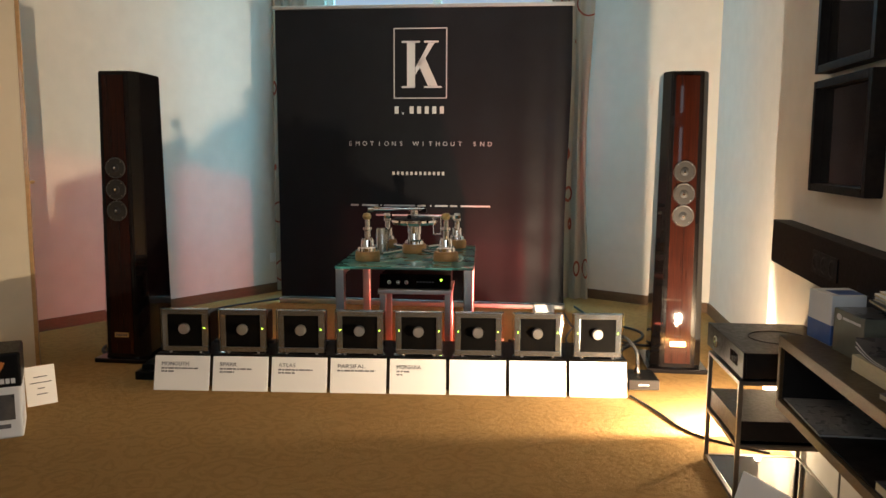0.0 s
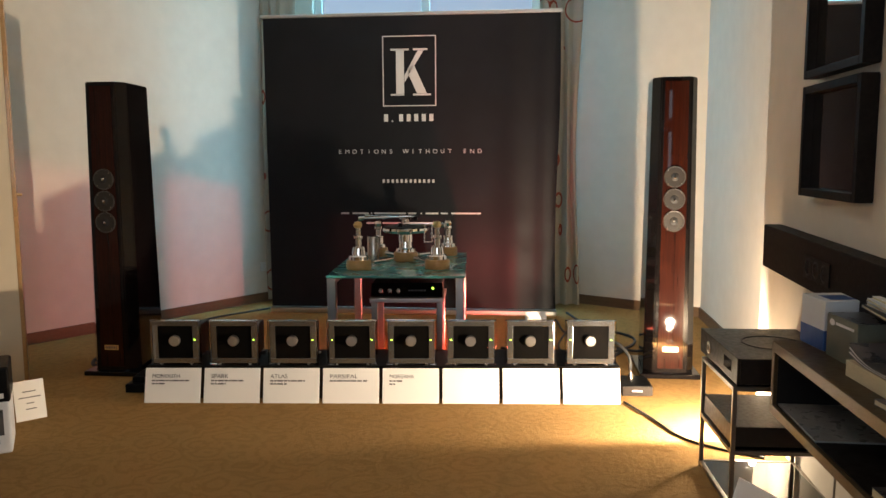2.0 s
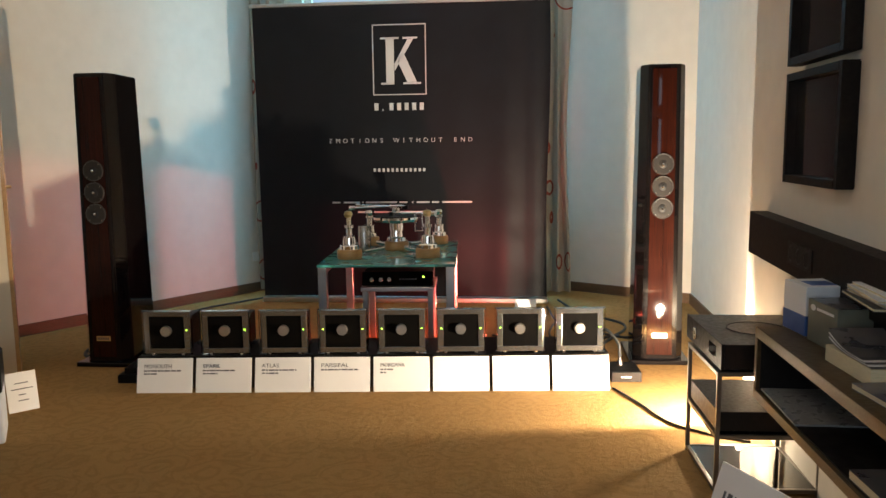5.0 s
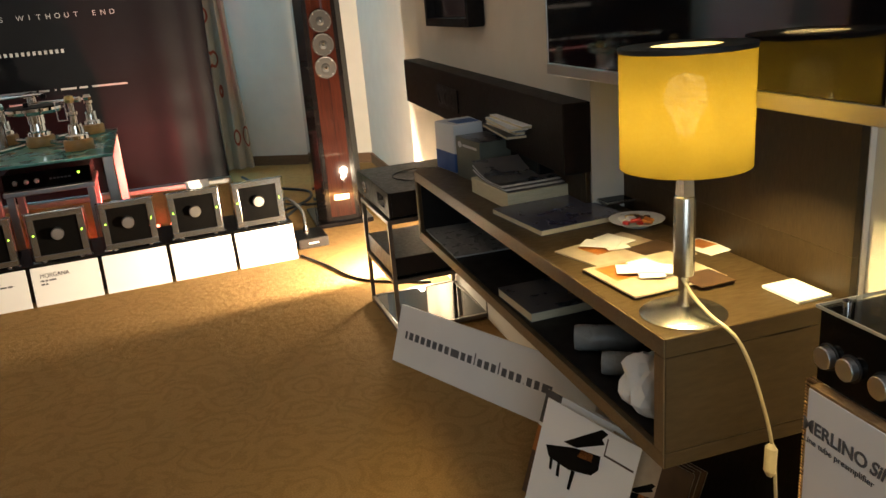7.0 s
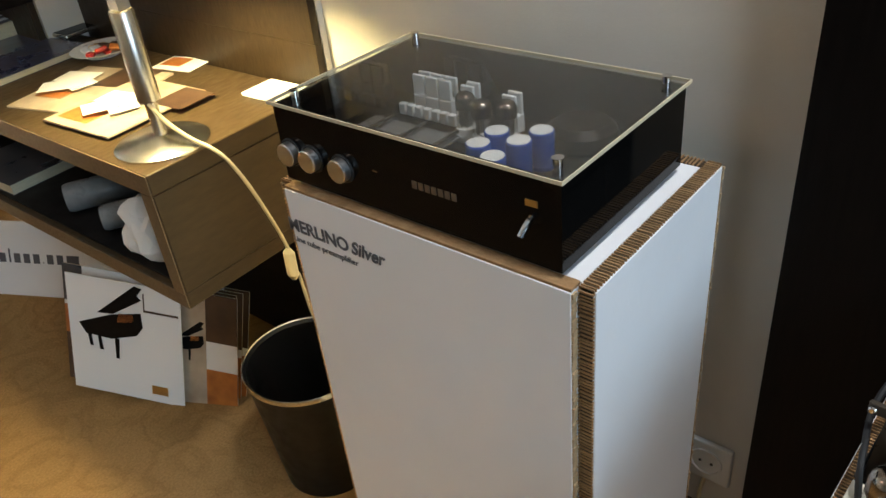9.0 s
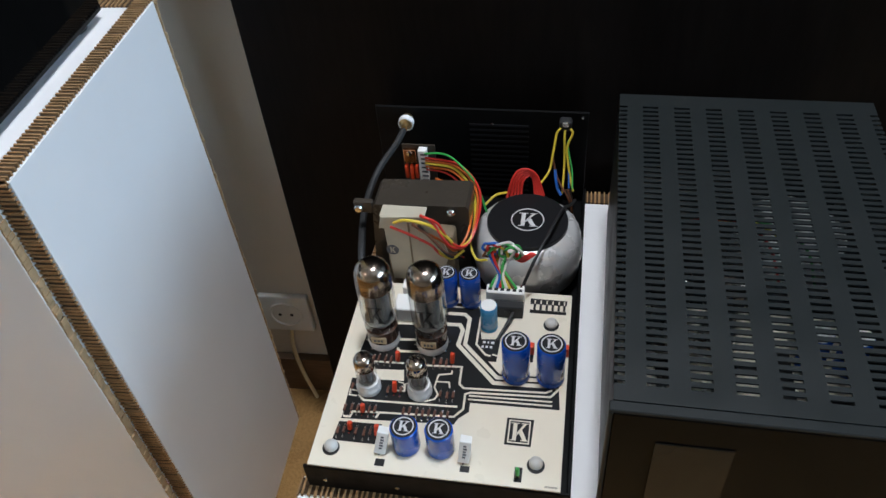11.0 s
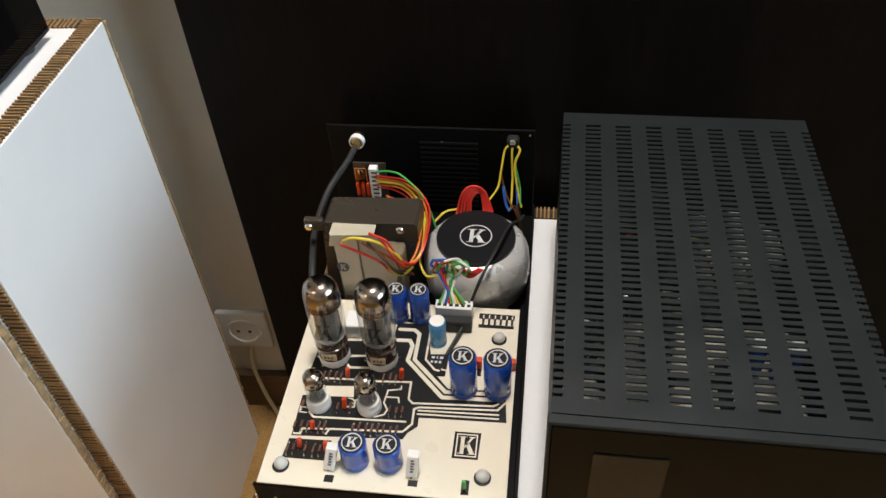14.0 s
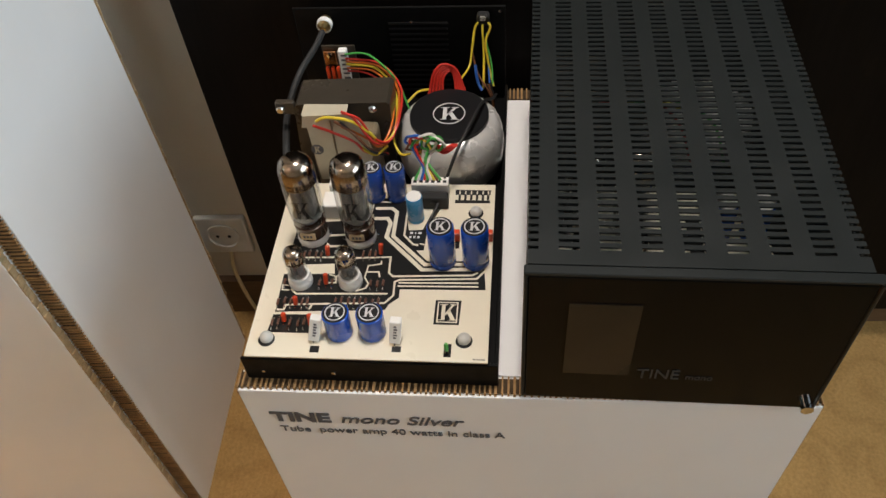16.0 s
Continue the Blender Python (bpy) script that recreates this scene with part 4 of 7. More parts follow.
def turntable():
    t = thing("turntable", "skeletal chrome turntable on turned wooden feet", "turntable", TAB @ pose(0.0, 0.0, 0.605))
    hub = (0.005, 0.135)
    towers = [(-0.27, -0.30, 0.29), (0.25, -0.27, 0.29), (0.30, 0.44, 0.24), (-0.22, 0.40, 0.24)]

    def foot(x, y, r, parent):
        bm = bmesh.new()
        lathe(bm, [(r * 0.96, 0.0), (r, 0.006), (r, 0.05), (r * 0.93, 0.062), (r * 0.8, 0.064)], 28)
        part("wooden_foot", bm, M["beech"], parent, "turned light wood foot", smooth=True, m=pose(x, y, 0))
        bm = bmesh.new()
        lathe(bm, [(r * 0.80, 0.064), (r * 0.80, 0.086), (r * 0.74, 0.092), (r * 0.55, 0.096), (r * 0.50, 0.14)], 28)
        part("collar", bm, M["chrome"], parent, smooth=True, m=pose(x, y, 0))
    foot(*hub, 0.086, t)
    for x, y, h in towers:
        foot(x, y, 0.083 if y < 0 else 0.070, t)
        bm = bmesh.new()
        lathe(bm, [(0.038, 0.136), (0.038, 0.15), (0.020, 0.155), (0.020, 0.20), (0.030, 0.205), (0.030, 0.222), (0.016, 0.227), (0.016, h), (0.0, h + 0.01)], 24)
        part("pillar", bm, M["chrome"], t, smooth=True, m=pose(x, y, 0))
        bm = bmesh.new()
        d = Vector((x - hub[0], y - hub[1], 0))
        p0, p1 = Vector((*hub, 0.03)) + d * 0.3, Vector((*hub, 0.03)) + d * 0.72
        sweep(bm, [p0, p1], 0.014, 12)
        part("strut", bm, M["steel"], t, smooth=True)
        bm = bmesh.new()
        lathe(bm, [(0.0, 0.0), (0.022, 0.006), (0.030, 0.025), (0.022, 0.044), (0.0, 0.05)], 20)
        part("ball_weight", bm, M["brass"] if y < 0 else M["chrome"], t, smooth=True, m=pose(x, y - 0.02, h - 0.02))
    bm = bmesh.new()
    lathe(bm, [(0.05, 0.138), (0.05, 0.19), (0.07, 0.20), (0.155, 0.205), (0.17, 0.222), (0.17, 0.238), (0.155, 0.243), (0.0, 0.243)], 48)
    part("platter", bm, M["chrome"], t, smooth=True, m=pose(*hub, 0))
    bm = bmesh.new()
    lathe(bm, [(0.15, 0.2435), (0.15, 0.247), (0.0, 0.247)], 48)
    part("record", bm, M["rubber"], t, smooth=True, m=pose(*hub, 0))
    bm = bmesh.new()
    lathe(bm, [(0.028, 0.247), (0.028, 0.30), (0.045, 0.30), (0.045, 0.325), (0.02, 0.33), (0.0, 0.33)], 24)
    part("clamp", bm, M["chrome"], t, smooth=True, m=pose(*hub, 0))
    bm = bmesh.new()
    lathe(bm, [(0.045, 0), (0.045, 0.165), (0.040, 0.175), (0.0, 0.177)], 28)
    part("motor", bm, M["steel"], t, "satin cylinder motor", smooth=True, m=pose(-0.225, 0.12, 0))
    for a, b in (((-0.27, -0.02, 0.315), (0.08, 0.10, 0.315)), ((0.27, -0.20, 0.285), (-0.02, 0.02, 0.275)), ((-0.28, 0.38, 0.30), (0.06, 0.24, 0.30))):
        bm = bmesh.new()
        sweep(bm, [a, b], 0.0065, 10)
        arm = part("tonearm", bm, M["chrome"], t, smooth=True)
        bm = bmesh.new()
        va, vb = Vector(a), Vector(b)
        d = (va - vb).normalized()
        sweep(bm, [va, va + d * 0.04], 0.016, 14)
        part("counterweight", bm, M["steel"], arm, smooth=True)
        part("headshell", newbox(-0.014, 0.014, -0.02, 0.02, -0.022, 0.004, 0.002), M["black_metal"], arm, m=Matrix.Translation(vb))
    bm = bmesh.new()
    for b in ((0.16, 0.166, 0.17), (0.21, 0.216, 0.17)):
        box(bm, b[0], b[1], -0.215, -0.209, b[2], 0.29)
    box(bm, 0.16, 0.216, -0.215, -0.209, 0.168, 0.174)
    box(bm, 0.16, 0.216, -0.215, -0.209, 0.286, 0.292)
    part("arm_lift", bm, M["steel"], t)


turntable()

lc_ = thing("floor_light", "small round coloured floor light beside the glass table", "lamp", pose(0.72, 4.86, 0))
bm = lathe(bmesh.new(), [(0.05, 0), (0.05, 0.02), (0.042, 0.030), (0.040, 0.086), (0.030, 0.090), (0.0, 0.090)], 24)
part("housing", bm, M["black_metal"], lc_, smooth=True)
lens_ = part("lens", lathe(bmesh.new(), [(0.030, 0.0902), (0.026, 0.098), (0.0, 0.102)], 20), M["led_red"], lc_, "glowing red lens", smooth=True)
lens_.visible_shadow = False

# ---- door leaf and things by it ----
dl = thing("door_1", "open cream door with varnished edge and brass latch", "door", pose(-2.03, 4.14, 0.008, 0, 0, 28), kind="structure")
part("leaf", newbox(-0.90, -0.022, -0.04, 0.0, 0.0, 2.25, 0.002), M["door_paint"], dl)
part("edge_strip", newbox(-0.022, 0.0, -0.042, 0.002, 0.0, 2.25, 0.002), M["beech"], dl, "varnished wooden edge")
bm = bmesh.new()
lathe(bm, [(0.010, 0), (0.010, 0.022), (0.007, 0.03), (0, 0.03)], 14)
part("latch", bm, M["brass"], dl, "brass latch", smooth=True, m=pose(-0.002, -0.02, 1.125, 0, 90, 0))

bx = thing("carton", "printed white and black carton standing on carpet", "box", pose(-1.345, 3.02, 0, 0, 0, 33))
part("body", newbox(-0.36, 0.0, 0.0, 0.26, 0.0, 0.40, 0.012, 3), M["white_carton"], bx)
part("print_band", newbox(-0.365, 0.003, -0.003, 0.263, 0.24, 0.405, 0.012, 3), M["black_metal"], bx, "black printed upper band")
bm = bmesh.new()
prism(bm, [(-0.20, 0.30), (-0.10, 0.28), (-0.06, 0.36), (-0.14, 0.39)], 0, 0.001, m=pose(0, -0.0045, 0, 90, 0, 0) @ pose(0, 0, 0))
part("print_mark", bm, M["photo_orange"], bx)
part("print_mark", newbox(-0.19, -0.03, -0.0035, -0.002, 0.09, 0.21), M["book_dark"], bx)
for k in range(6):
    part("print_mark", newbox(-0.15 + 0.022 * k, -0.133 + 0.022 * k, -0.0045, -0.003, 0.262, 0.285), M["print_white"], bx)
part("print_mark", newbox(-0.10, -0.05, -0.0012, 0.0004, 0.05, 0.07), M["ink"], bx)
lc = thing("leaning_card", "white printed price card leaning against the carton", "card", pose(-1.60, 3.405, 0, -12, 0, 47))
part("sheet", newbox(0, 0.145, 0, 0.003, 0, 0.205, 0.001), M["paper"], lc, )
for k, (a, b) in enumerate(((0.04, 0.105), (0.02, 0.125), (0.055, 0.09), (0.05, 0.10))):
    part("print_mark", newbox(a, b, -0.0006, 0.0002, 0.145 - 0.03 * k, 0.150 - 0.03 * k), M["ink"], lc)


# ---- desk side: local frames have x to the right as one faces the wall, y into the wall ----
def facing(x, y, z, turn=0.0):
    return pose(x, y, z, 0, 0, -90 + turn)


# wall panel with sockets, and the dark backing behind the desk
wp = thing("wall_panel", "long dark wood wall panel with black sockets", "panel", facing(2.07, 3.53, 0.043) @ pose(0, 0, 0.9, 0, 1.0, 0) @ pose(0, 0, -0.9), kind="structure")
part("board", newbox(0.0, 1.764, 0.0, 0.079, 0.795, 0.985, 0.003), M["dark_wood"], wp)
for k in range(3):
    bm = bmesh.new()
    lathe(bm, [(0.034, 0), (0.034, 0.006), (0.026, 0.008), (0.023, 0.001), (0.0, 0.001)], 24)
    part("socket", bm, M["rubber"], wp, smooth=True, m=pose(0.62 + 0.085 * k, 0, 0.885, 90, 0, 0))
part("socket_plate", newbox(0.57, 0.84, -0.006, 0.0, 0.842, 0.928, 0.002), M["black_metal"], wp)
bk = thing("desk_backing", "dark veneered backing board behind the desk", "panel", facing(2.244, 2.55, 0), kind="structure")
part("lower_board", newbox(0.785, 1.604, 0.0, 0.017, 0.46, 0.7908, 0.0004), M["backing_wood"], bk)
part("foot_board", newbox(0.785, 1.604, 0.0, 0.017, 0.004, 0.4595, 0.0004), M["dark_wood"], bk, "black board below the desk")
part("side_board", newbox(0.0, 0.780, -0.112, -0.096, 0.46, 0.83, 0.002), M["backing_wood"], bk)
part("upper_board", newbox(0.785, 1.604, 0.0, 0.017, 0.7912, 1.32, 0.0004), M["backing_wood"], bk)

# desk: open box on the wall
desk = thing("wall_desk", "long bronze veneered desk box fixed to wall", "desk", facing(1.847, 2.560, 0, 1.04))
L_ = 1.612
part("top", newbox(0, L_, 0, 0.366, 0.672, 0.708, 0.0025), M["desk_wood"], desk, "bronze brown desktop")
for z0, z1 in ((0.673, 0.707), (0.456, 0.485)):
    part("edge_band", newbox(0.001, L_ - 0.001, -0.002, -0.0001, z0, z1), M["desk_edge"], desk, "lighter bronze edge band")
for x0, x1 in ((0.001, 0.021), (L_ - 0.031, L_ - 0.001)):
    part("edge_band", newbox(x0, x1, -0.002, -0.0001, 0.4865, 0.6715), M["desk_edge"], desk)
# thin near-black sheets, here and on the floor, added to darken the compartment
part("dark_sheet", newbox(0.0225, 0.0245, 0.012, 0.345, 0.4897, 0.6715), M["desk_dark"], desk)
part("bottom", newbox(0, L_, 0, 0.366, 0.455, 0.486, 0.0025), M["desk_wood"], desk)
part("side", newbox(L_ - 0.032, L_, 0.001, 0.366, 0.4865, 0.6715, 0.002), M["desk_wood"], desk)
part("side", newbox(0, 0.022, 0.001, 0.366, 0.4865, 0.6715, 0.002), M["desk_wood"], desk)
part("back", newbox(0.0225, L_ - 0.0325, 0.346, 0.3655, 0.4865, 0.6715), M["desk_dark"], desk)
part("dark_sheet", newbox(0.0225, L_ - 0.0325, 0.012, 0.345, 0.4865, 0.4895), M["desk_dark"], desk, "near-black sheet inside the compartment")


# ---- things in the desk's compartment ----
def flat_book(name, label, category, m, w, d, h, cover, edge="page_edge", bend=0.0):
    b = thing(name, label, category, m)
    part("page_block", newbox(0.002, w - 0.002, 0.002, d - 0.002, 0.0008, h - 0.0008), M[edge], b)
    part("cover", newbox(0, w, 0, d, h - 0.0008, h, 0.0003, 1), M[cover], b)
    part("back_cover", newbox(0, w, 0, d, 0, 0.0008), M[cover], b)
    return b


flat_book("catalogue", "closed black catalogue lying in desk compartment", "book", facing(1.874, 1.80, 0.490, 3), 0.215, 0.21, 0.024, "book_dark")
tagged(part("clear_folder", newbox(0, 0.36, 0, 0.24, 0, 0.006, 0.001), M["wrap"], m=facing(1.862, 2.53, 0.4902)), "pale plastic folder lying in desk compartment", "folder")


def crumple(label, m, r, squash=(1, 1, 1), seed=0, mat="tissue", name="paper_ball"):
    bm = bmesh.new()
    bmesh.ops.create_icosphere(bm, subdivisions=3, radius=r)
    for v in bm.verts:
        n = noise.fractal(v.co * (2.2 / r) * 0.6 + Vector((seed, 0, 0)), 1.0, 2.0, 3)
        v.co *= 1 + 0.55 * n
        v.co = Vector((v.co.x * squash[0], v.co.y * squash[1], max(v.co.z * squash[2], -r * squash[2] * 0.8)))
    lo = min(v.co.z for v in bm.verts)
    for v in bm.verts:
        v.co.z -= lo
    return tagged(part(name, bm, M[mat], m=m), label, "paper")


crumple("crumpled white paper tissue in desk compartment", facing(1.935, 1.105, 0.490), 0.05, (1.0, 1.0, 1.25), 3)
crumple("crumpled white tissue lying on compartment floor", facing(1.985, 1.11, 0.490), 0.035, (1.2, 1.0, 0.8), 9)


def bottle(label, m, r, l):
    bm = bmesh.new()
    lathe(bm, [(0, 0), (r * 0.9, 0.002), (r, 0.01), (r, l * 0.72), (r * 0.45, l * 0.86), (r * 0.42, l * 0.93), (r * 0.5, l * 0.93), (r * 0.5, l), (0, l)], 20)
    bmesh.ops.transform(bm, matrix=pose(0, 0, r, 0, 90, 0), verts=bm.verts)
    return tagged(part("roll", bm, M["wrap"], m=m, smooth=True), label, "roll")


bottle("pale wrapped roll lying in desk compartment", facing(1.915, 1.40, 0.490, 62), 0.030, 0.19)
bottle("pale wrapped roll lying beside paper tissue", facing(1.915, 1.265, 0.490, 58), 0.026, 0.15)

# ---- on the desktop ----
DT = 0.7085
ca = thing("carton", "white and blue printed carton on the desk", "box", facing(1.938, 2.57, DT, 8))
part("body", newbox(0, 0.155, 0, 0.14, 0.0, 0.165, 0.002), M["white_carton"], ca)
part("print_band", newbox(-0.001, 0.156, -0.001, 0.141, 0.001, 0.068, 0.002), M["blue_box"], ca, "blue printed lower half")
part("print_mark", newbox(0.05, 0.13, 0.03, 0.115, 0.1652, 0.166), M["blue_box"], ca)
for k in range(7):
    part("print_mark", newbox(-0.0012, 0.0002, 0.13 - k * 0.016, 0.142 - k * 0.016, 0.10, 0.122), M["ink"], ca)
cb = thing("carton", "dark olive printed carton beside a white one", "box", facing(1.957, 2.385, DT, 6))
part("body", newbox(0, 0.19, 0, 0.15, 0.0, 0.135, 0.002), M["grey_box"], cb)
part("top_print", newbox(0.002, 0.188, 0.002, 0.148, 0.1352, 0.1362), M["book_dark"], cb)
for k in range(8):
    part("print_mark", newbox(0.06 + k * 0.014, 0.071 + k * 0.014, -0.0012, 0.0002, 0.108, 0.116), M["print_white"], cb)
bm = bmesh.new()
lathe(bm, [(0.013, 0), (0.013, 0.001), (0, 0.001)], 18)
part("print_mark", bm, M["print_white"], cb, m=pose(0.035, 0, 0.112, 90, 0, 0) @ Matrix.Diagonal((1.2, 0.8, 1, 1)))
# dark case with papers on top
dc = thing("dark_case", "black case against the wall under papers", "case", facing(2.085, 2.50, DT))
part("body", newbox(0, 0.52, 0, 0.062, 0, 0.155, 0.004), M["black_metal"], dc)
part("lid", newbox(-0.003, 0.523, -0.004, 0.062, 0.155, 0.165, 0.002), M["black_metal"], dc)
for k in range(5):
    flat_book("brochure", "pale brochure in a loose stack on black case", "brochure", facing(2.035 + 0.010 * (k % 3), 2.33 - 0.012 * k, DT + 0.1655 + 0.0085 * k, -5 + 4 * (k % 3)), 0.30 - 0.02 * (k % 2), 0.105, 0.008, ("book_dark", "white_carton", "stained_glass_blue", "white_carton", "paper")[k], "page_edge")


def open_magazine(label, m, w, d, h, lift):
    mg = thing("magazine", label, "magazine", m, "magazines on the desk")
    # block of pages, then a fan of curling leaves
    part("page_block", newbox(0.0, w, 0.0, d, 0.0, h, 0.001), M["page_edge"], mg)
    for k in range(lift):
        bm = bmesh.new()
        n, rows = 10, []
        for i in range(n + 1):
            u = i / n
            x = 0.005 + (w - 0.01) * u * (1 - 0.05 * k)
            z = h + 0.001 + 0.0025 * k + (0.016 + 0.004 * k) * max(0, 1 - u * (1.9 - 0.14 * k)) ** 2
            rows.append([bm.verts.new((x, 0.004, z)), bm.verts.new((x, d - 0.004, z)), bm.verts.new((x, d - 0.004, z + 0.0007)), bm.verts.new((x, 0.004, z + 0.0007))])
        for a, b in zip(rows, rows[1:]):
            for j in range(4):
                bm.faces.new((a[j], a[(j + 1) % 4], b[(j + 1) % 4], b[j]))
        bm.faces.new(rows[0]), bm.faces.new(rows[-1])
        part("leaf", bm, M["paper"] if k in (1, 3) else M["book_dark"], mg, smooth=True)
    return mg


open_magazine("thick dark magazines with curled pages on the desk", facing(1.925, 2.135, DT, 4), 0.265, 0.215, 0.046, 6)
flat_book("magazine", "dark blue illustrated magazine lying on the desk", "magazine", facing(1.893, 1.862, DT, 7), 0.27, 0.25, 0.014, "stained_glass_blue")
# phone, plate, brochures, cards
ph = thing("smartphone", "silver smartphone lying on the dark magazine", "phone", facing(2.156, 1.868, DT + 0.0148, 3))
part("body", newbox(0, 0.162, 0, 0.084, 0, 0.008, 0.003), M["steel"], ph)
part("screen", newbox(0.010, 0.152, 0.004, 0.080, 0.0081, 0.0088), M["black_glass"], ph)
bm = bmesh.new()
lathe(bm, [(0.036, 0), (0.038, 0.003), (0.067, 0.014), (0.069, 0.016), (0.066, 0.0165), (0.037, 0.005), (0.0, 0.005)], 40)
pl = thing("saucer", "white saucer holding wrapped sweets on the desk", "plate", facing(2.170, 1.565, DT))
part("dish", bm, M["ceramic"], pl, smooth=True)
for k in range(11):
    a, r = k * 2.4, 0.010 + 0.0034 * k
    bm = bmesh.new()
    box(bm, -0.013, 0.013, -0.008, 0.008, 0, 0.009, 0.003)
    tagged(part("wrapped_sweet", bm, M[("wire_red", "photo_brown", "paper", "photo_orange", "gold")[k % 5]], m=facing(2.170, 1.565, DT + 0.006 + 0.004 * (k % 3)) @ pose(r * math.cos(a), r * math.sin(a), 0, 12 * (k % 3), 9, 50 * k)), "small wrapped sweet in foil on a saucer", "sweet", "sweets on the saucer")


def leaflet(label, m, w, d, pieces, n):
    lf = thing("leaflet", label, "leaflet", m, "leaflets on the desk")
    part("sheet", newbox(0, w, 0, d, 0, 0.004, 0.0008), M["brochure"], lf)
    for k, (x0, x1, y0, y1, mat) in enumerate(pieces):
        part("picture", newbox(x0, x1, y0, y1, 0.0041, 0.0046), M[mat], lf)
    return lf


leaflet("beige illustrated leaflet lying on the desk", facing(1.903, 1.463, DT, 15), 0.23, 0.21, ((0.02, 0.09, 0.05, 0.14, "photo_orange"), (0.10, 0.20, 0.12, 0.22, "photo_brown")), 0)
leaflet("beige illustrated leaflet overlapping another one", facing(1.900, 1.310, DT + 0.0048, 5), 0.19, 0.215, ((0.015, 0.10, 0.02, 0.10, "photo_orange"), (0.14, 0.22, 0.13, 0.21, "photo_brown")), 1)
for k, (x, y, a) in enumerate(((2.050, 1.455, 20), (2.030, 1.425, -6), (2.005, 1.435, 48), (2.020, 1.250, 10), (2.005, 1.220, -20), (2.025, 1.225, 40), (1.985, 1.235, 66))):
    tagged(part("visiting_card", newbox(-0.042, 0.042, -0.026, 0.026, 0, 0.0012), M["paper"], m=facing(x, y, DT + 0.0098 + 0.0013 * k, a)), "white visiting card on a beige leaflet", "card", "visiting cards on the leaflets")
rc = thing("postcard", "white postcard with red picture on the desk", "card", facing(2.165, 1.378, DT, 12))
part("sheet", newbox(0, 0.105, 0, 0.07, 0, 0.001), M["paper"], rc)
part("picture", newbox(0.006, 0.06, 0.02, 0.064, 0.001, 0.0014), M["photo_orange"], rc)
tagged(part("note_block", newbox(0, 0.098, 0, 0.074, 0, 0.006, 0.0008), M["paper"], m=facing(2.158, 1.071, DT, 2)), "blank white note block near the desk's end", "note block")


# ---- desk lamp ----
def desk_lamp():
    lx, ly = 1.962, 1.03
    lp = thing("desk_lamp", "lit ochre drum-shade lamp on nickel stem", "lamp", facing(lx, ly, DT))
    bm = bmesh.new()
    lathe(bm, [(0.077, 0), (0.077, 0.003), (0.072, 0.006), (0.03, 0.012), (0.012, 0.017), (0.010, 0.03), (0.010, 0.075)], 48)
    part("base", bm, M["steel"], lp, "round satin nickel base", smooth=True)
    bm = bmesh.new()
    lathe(bm, [(0.0105, 0.072), (0.0185, 0.076), (0.0185, 0.215), (0.017, 0.218), (0.012, 0.219)], 28)
    part("stem", bm, M["steel"], lp, smooth=True)
    bm = bmesh.new()
    prism(bm, [(-0.014, 0), (0.014, 0), (0.010, 0.052), (-0.008, 0.060)], -0.010, 0.010, m=pose(0, 0, 0.219, 90, 0, 0))
    part("neck", bm, M["steel"], lp)
    R, z0, z1 = 0.109, 0.272, 0.470
    bm = bmesh.new()
    seg = 64
    rings = [[bm.verts.new((r * math.cos(2 * math.pi * k / seg), r * math.sin(2 * math.pi * k / seg), z)) for k in range(seg)] for r, z in ((R, z0), (R, z1), (R - 0.002, z1), (R - 0.002, z0))]
    for i in range(4):
        a, b = rings[i], rings[(i + 1) % 4]
        for k in range(seg):
            bm.faces.new((a[k], a[(k + 1) % seg], b[(k + 1) % seg], b[k]))
    part("shade", bm, M["shade"], lp, "ochre fabric drum shade", smooth=True)
    bm = bmesh.new()
    rings = [[bm.verts.new((r * math.cos(2 * math.pi * k / seg), r * math.sin(2 * math.pi * k / seg), z)) for k in range(seg)] for r, z in ((R + 0.0015, z1 - 0.006), (R + 0.0015, z1 + 0.002), (0.057, z1 + 0.002), (0.057, z1 - 0.001), (R - 0.003, z1 - 0.001))]
    for a, b in zip(rings, rings[1:]):
        for k in range(seg):
            bm.faces.new((a[k], a[(k + 1) % seg], b[(k + 1) % seg], b[k]))
    part("shade_top", bm, M["rubber"], lp, "black shade top with round opening", smooth=True)
    bm = bmesh.new()
    lathe(bm, [(0.0, z1 - 0.0006), (0.0564, z1 - 0.0006), (0.0564, z1 + 0.0014), (0.0, z1 + 0.0014)], 40)
    part("diffuser", bm, M["frosted"], lp, "bright frosted disc in the shade's opening")
    bm = bmesh.new()
    lathe(bm, [(0.015, 0.275), (0.017, 0.32), (0.0, 0.322)], 20)
    part("lamp_holder", bm, M["black_metal"], lp, smooth=True)
    bm = bmesh.new()
    lathe(bm, [(0.0, 0.322), (0.014, 0.324), (0.018, 0.342), (0.034, 0.372), (0.036, 0.392), (0.027, 0.418), (0.0, 0.428)], 24)
    bulb = part("bulb", bm, M["bulb"], lp, "glowing bulb", smooth=True)
    bulb.visible_shadow = False
    bm = bmesh.new()
    sweep(bm, [(0.008, -0.008, 0.072), (0.035, -0.002, 0.045), (0.068, 0.012, 0.018), (0.100, 0.024, 0.003), (0.118, 0.036, -0.020), (0.130, 0.055, -0.075), (0.131, 0.084, -0.165), (0.131, 0.098, -0.220)], 0.0033, 8)
    cord = part("cord", bm, M["cord"], lp, "ivory mains cord", smooth=True)
    bm = bmesh.new()
    lathe(bm, [(0.006, 0), (0.014, 0.008), (0.014, 0.05), (0.006, 0.06)], 14)
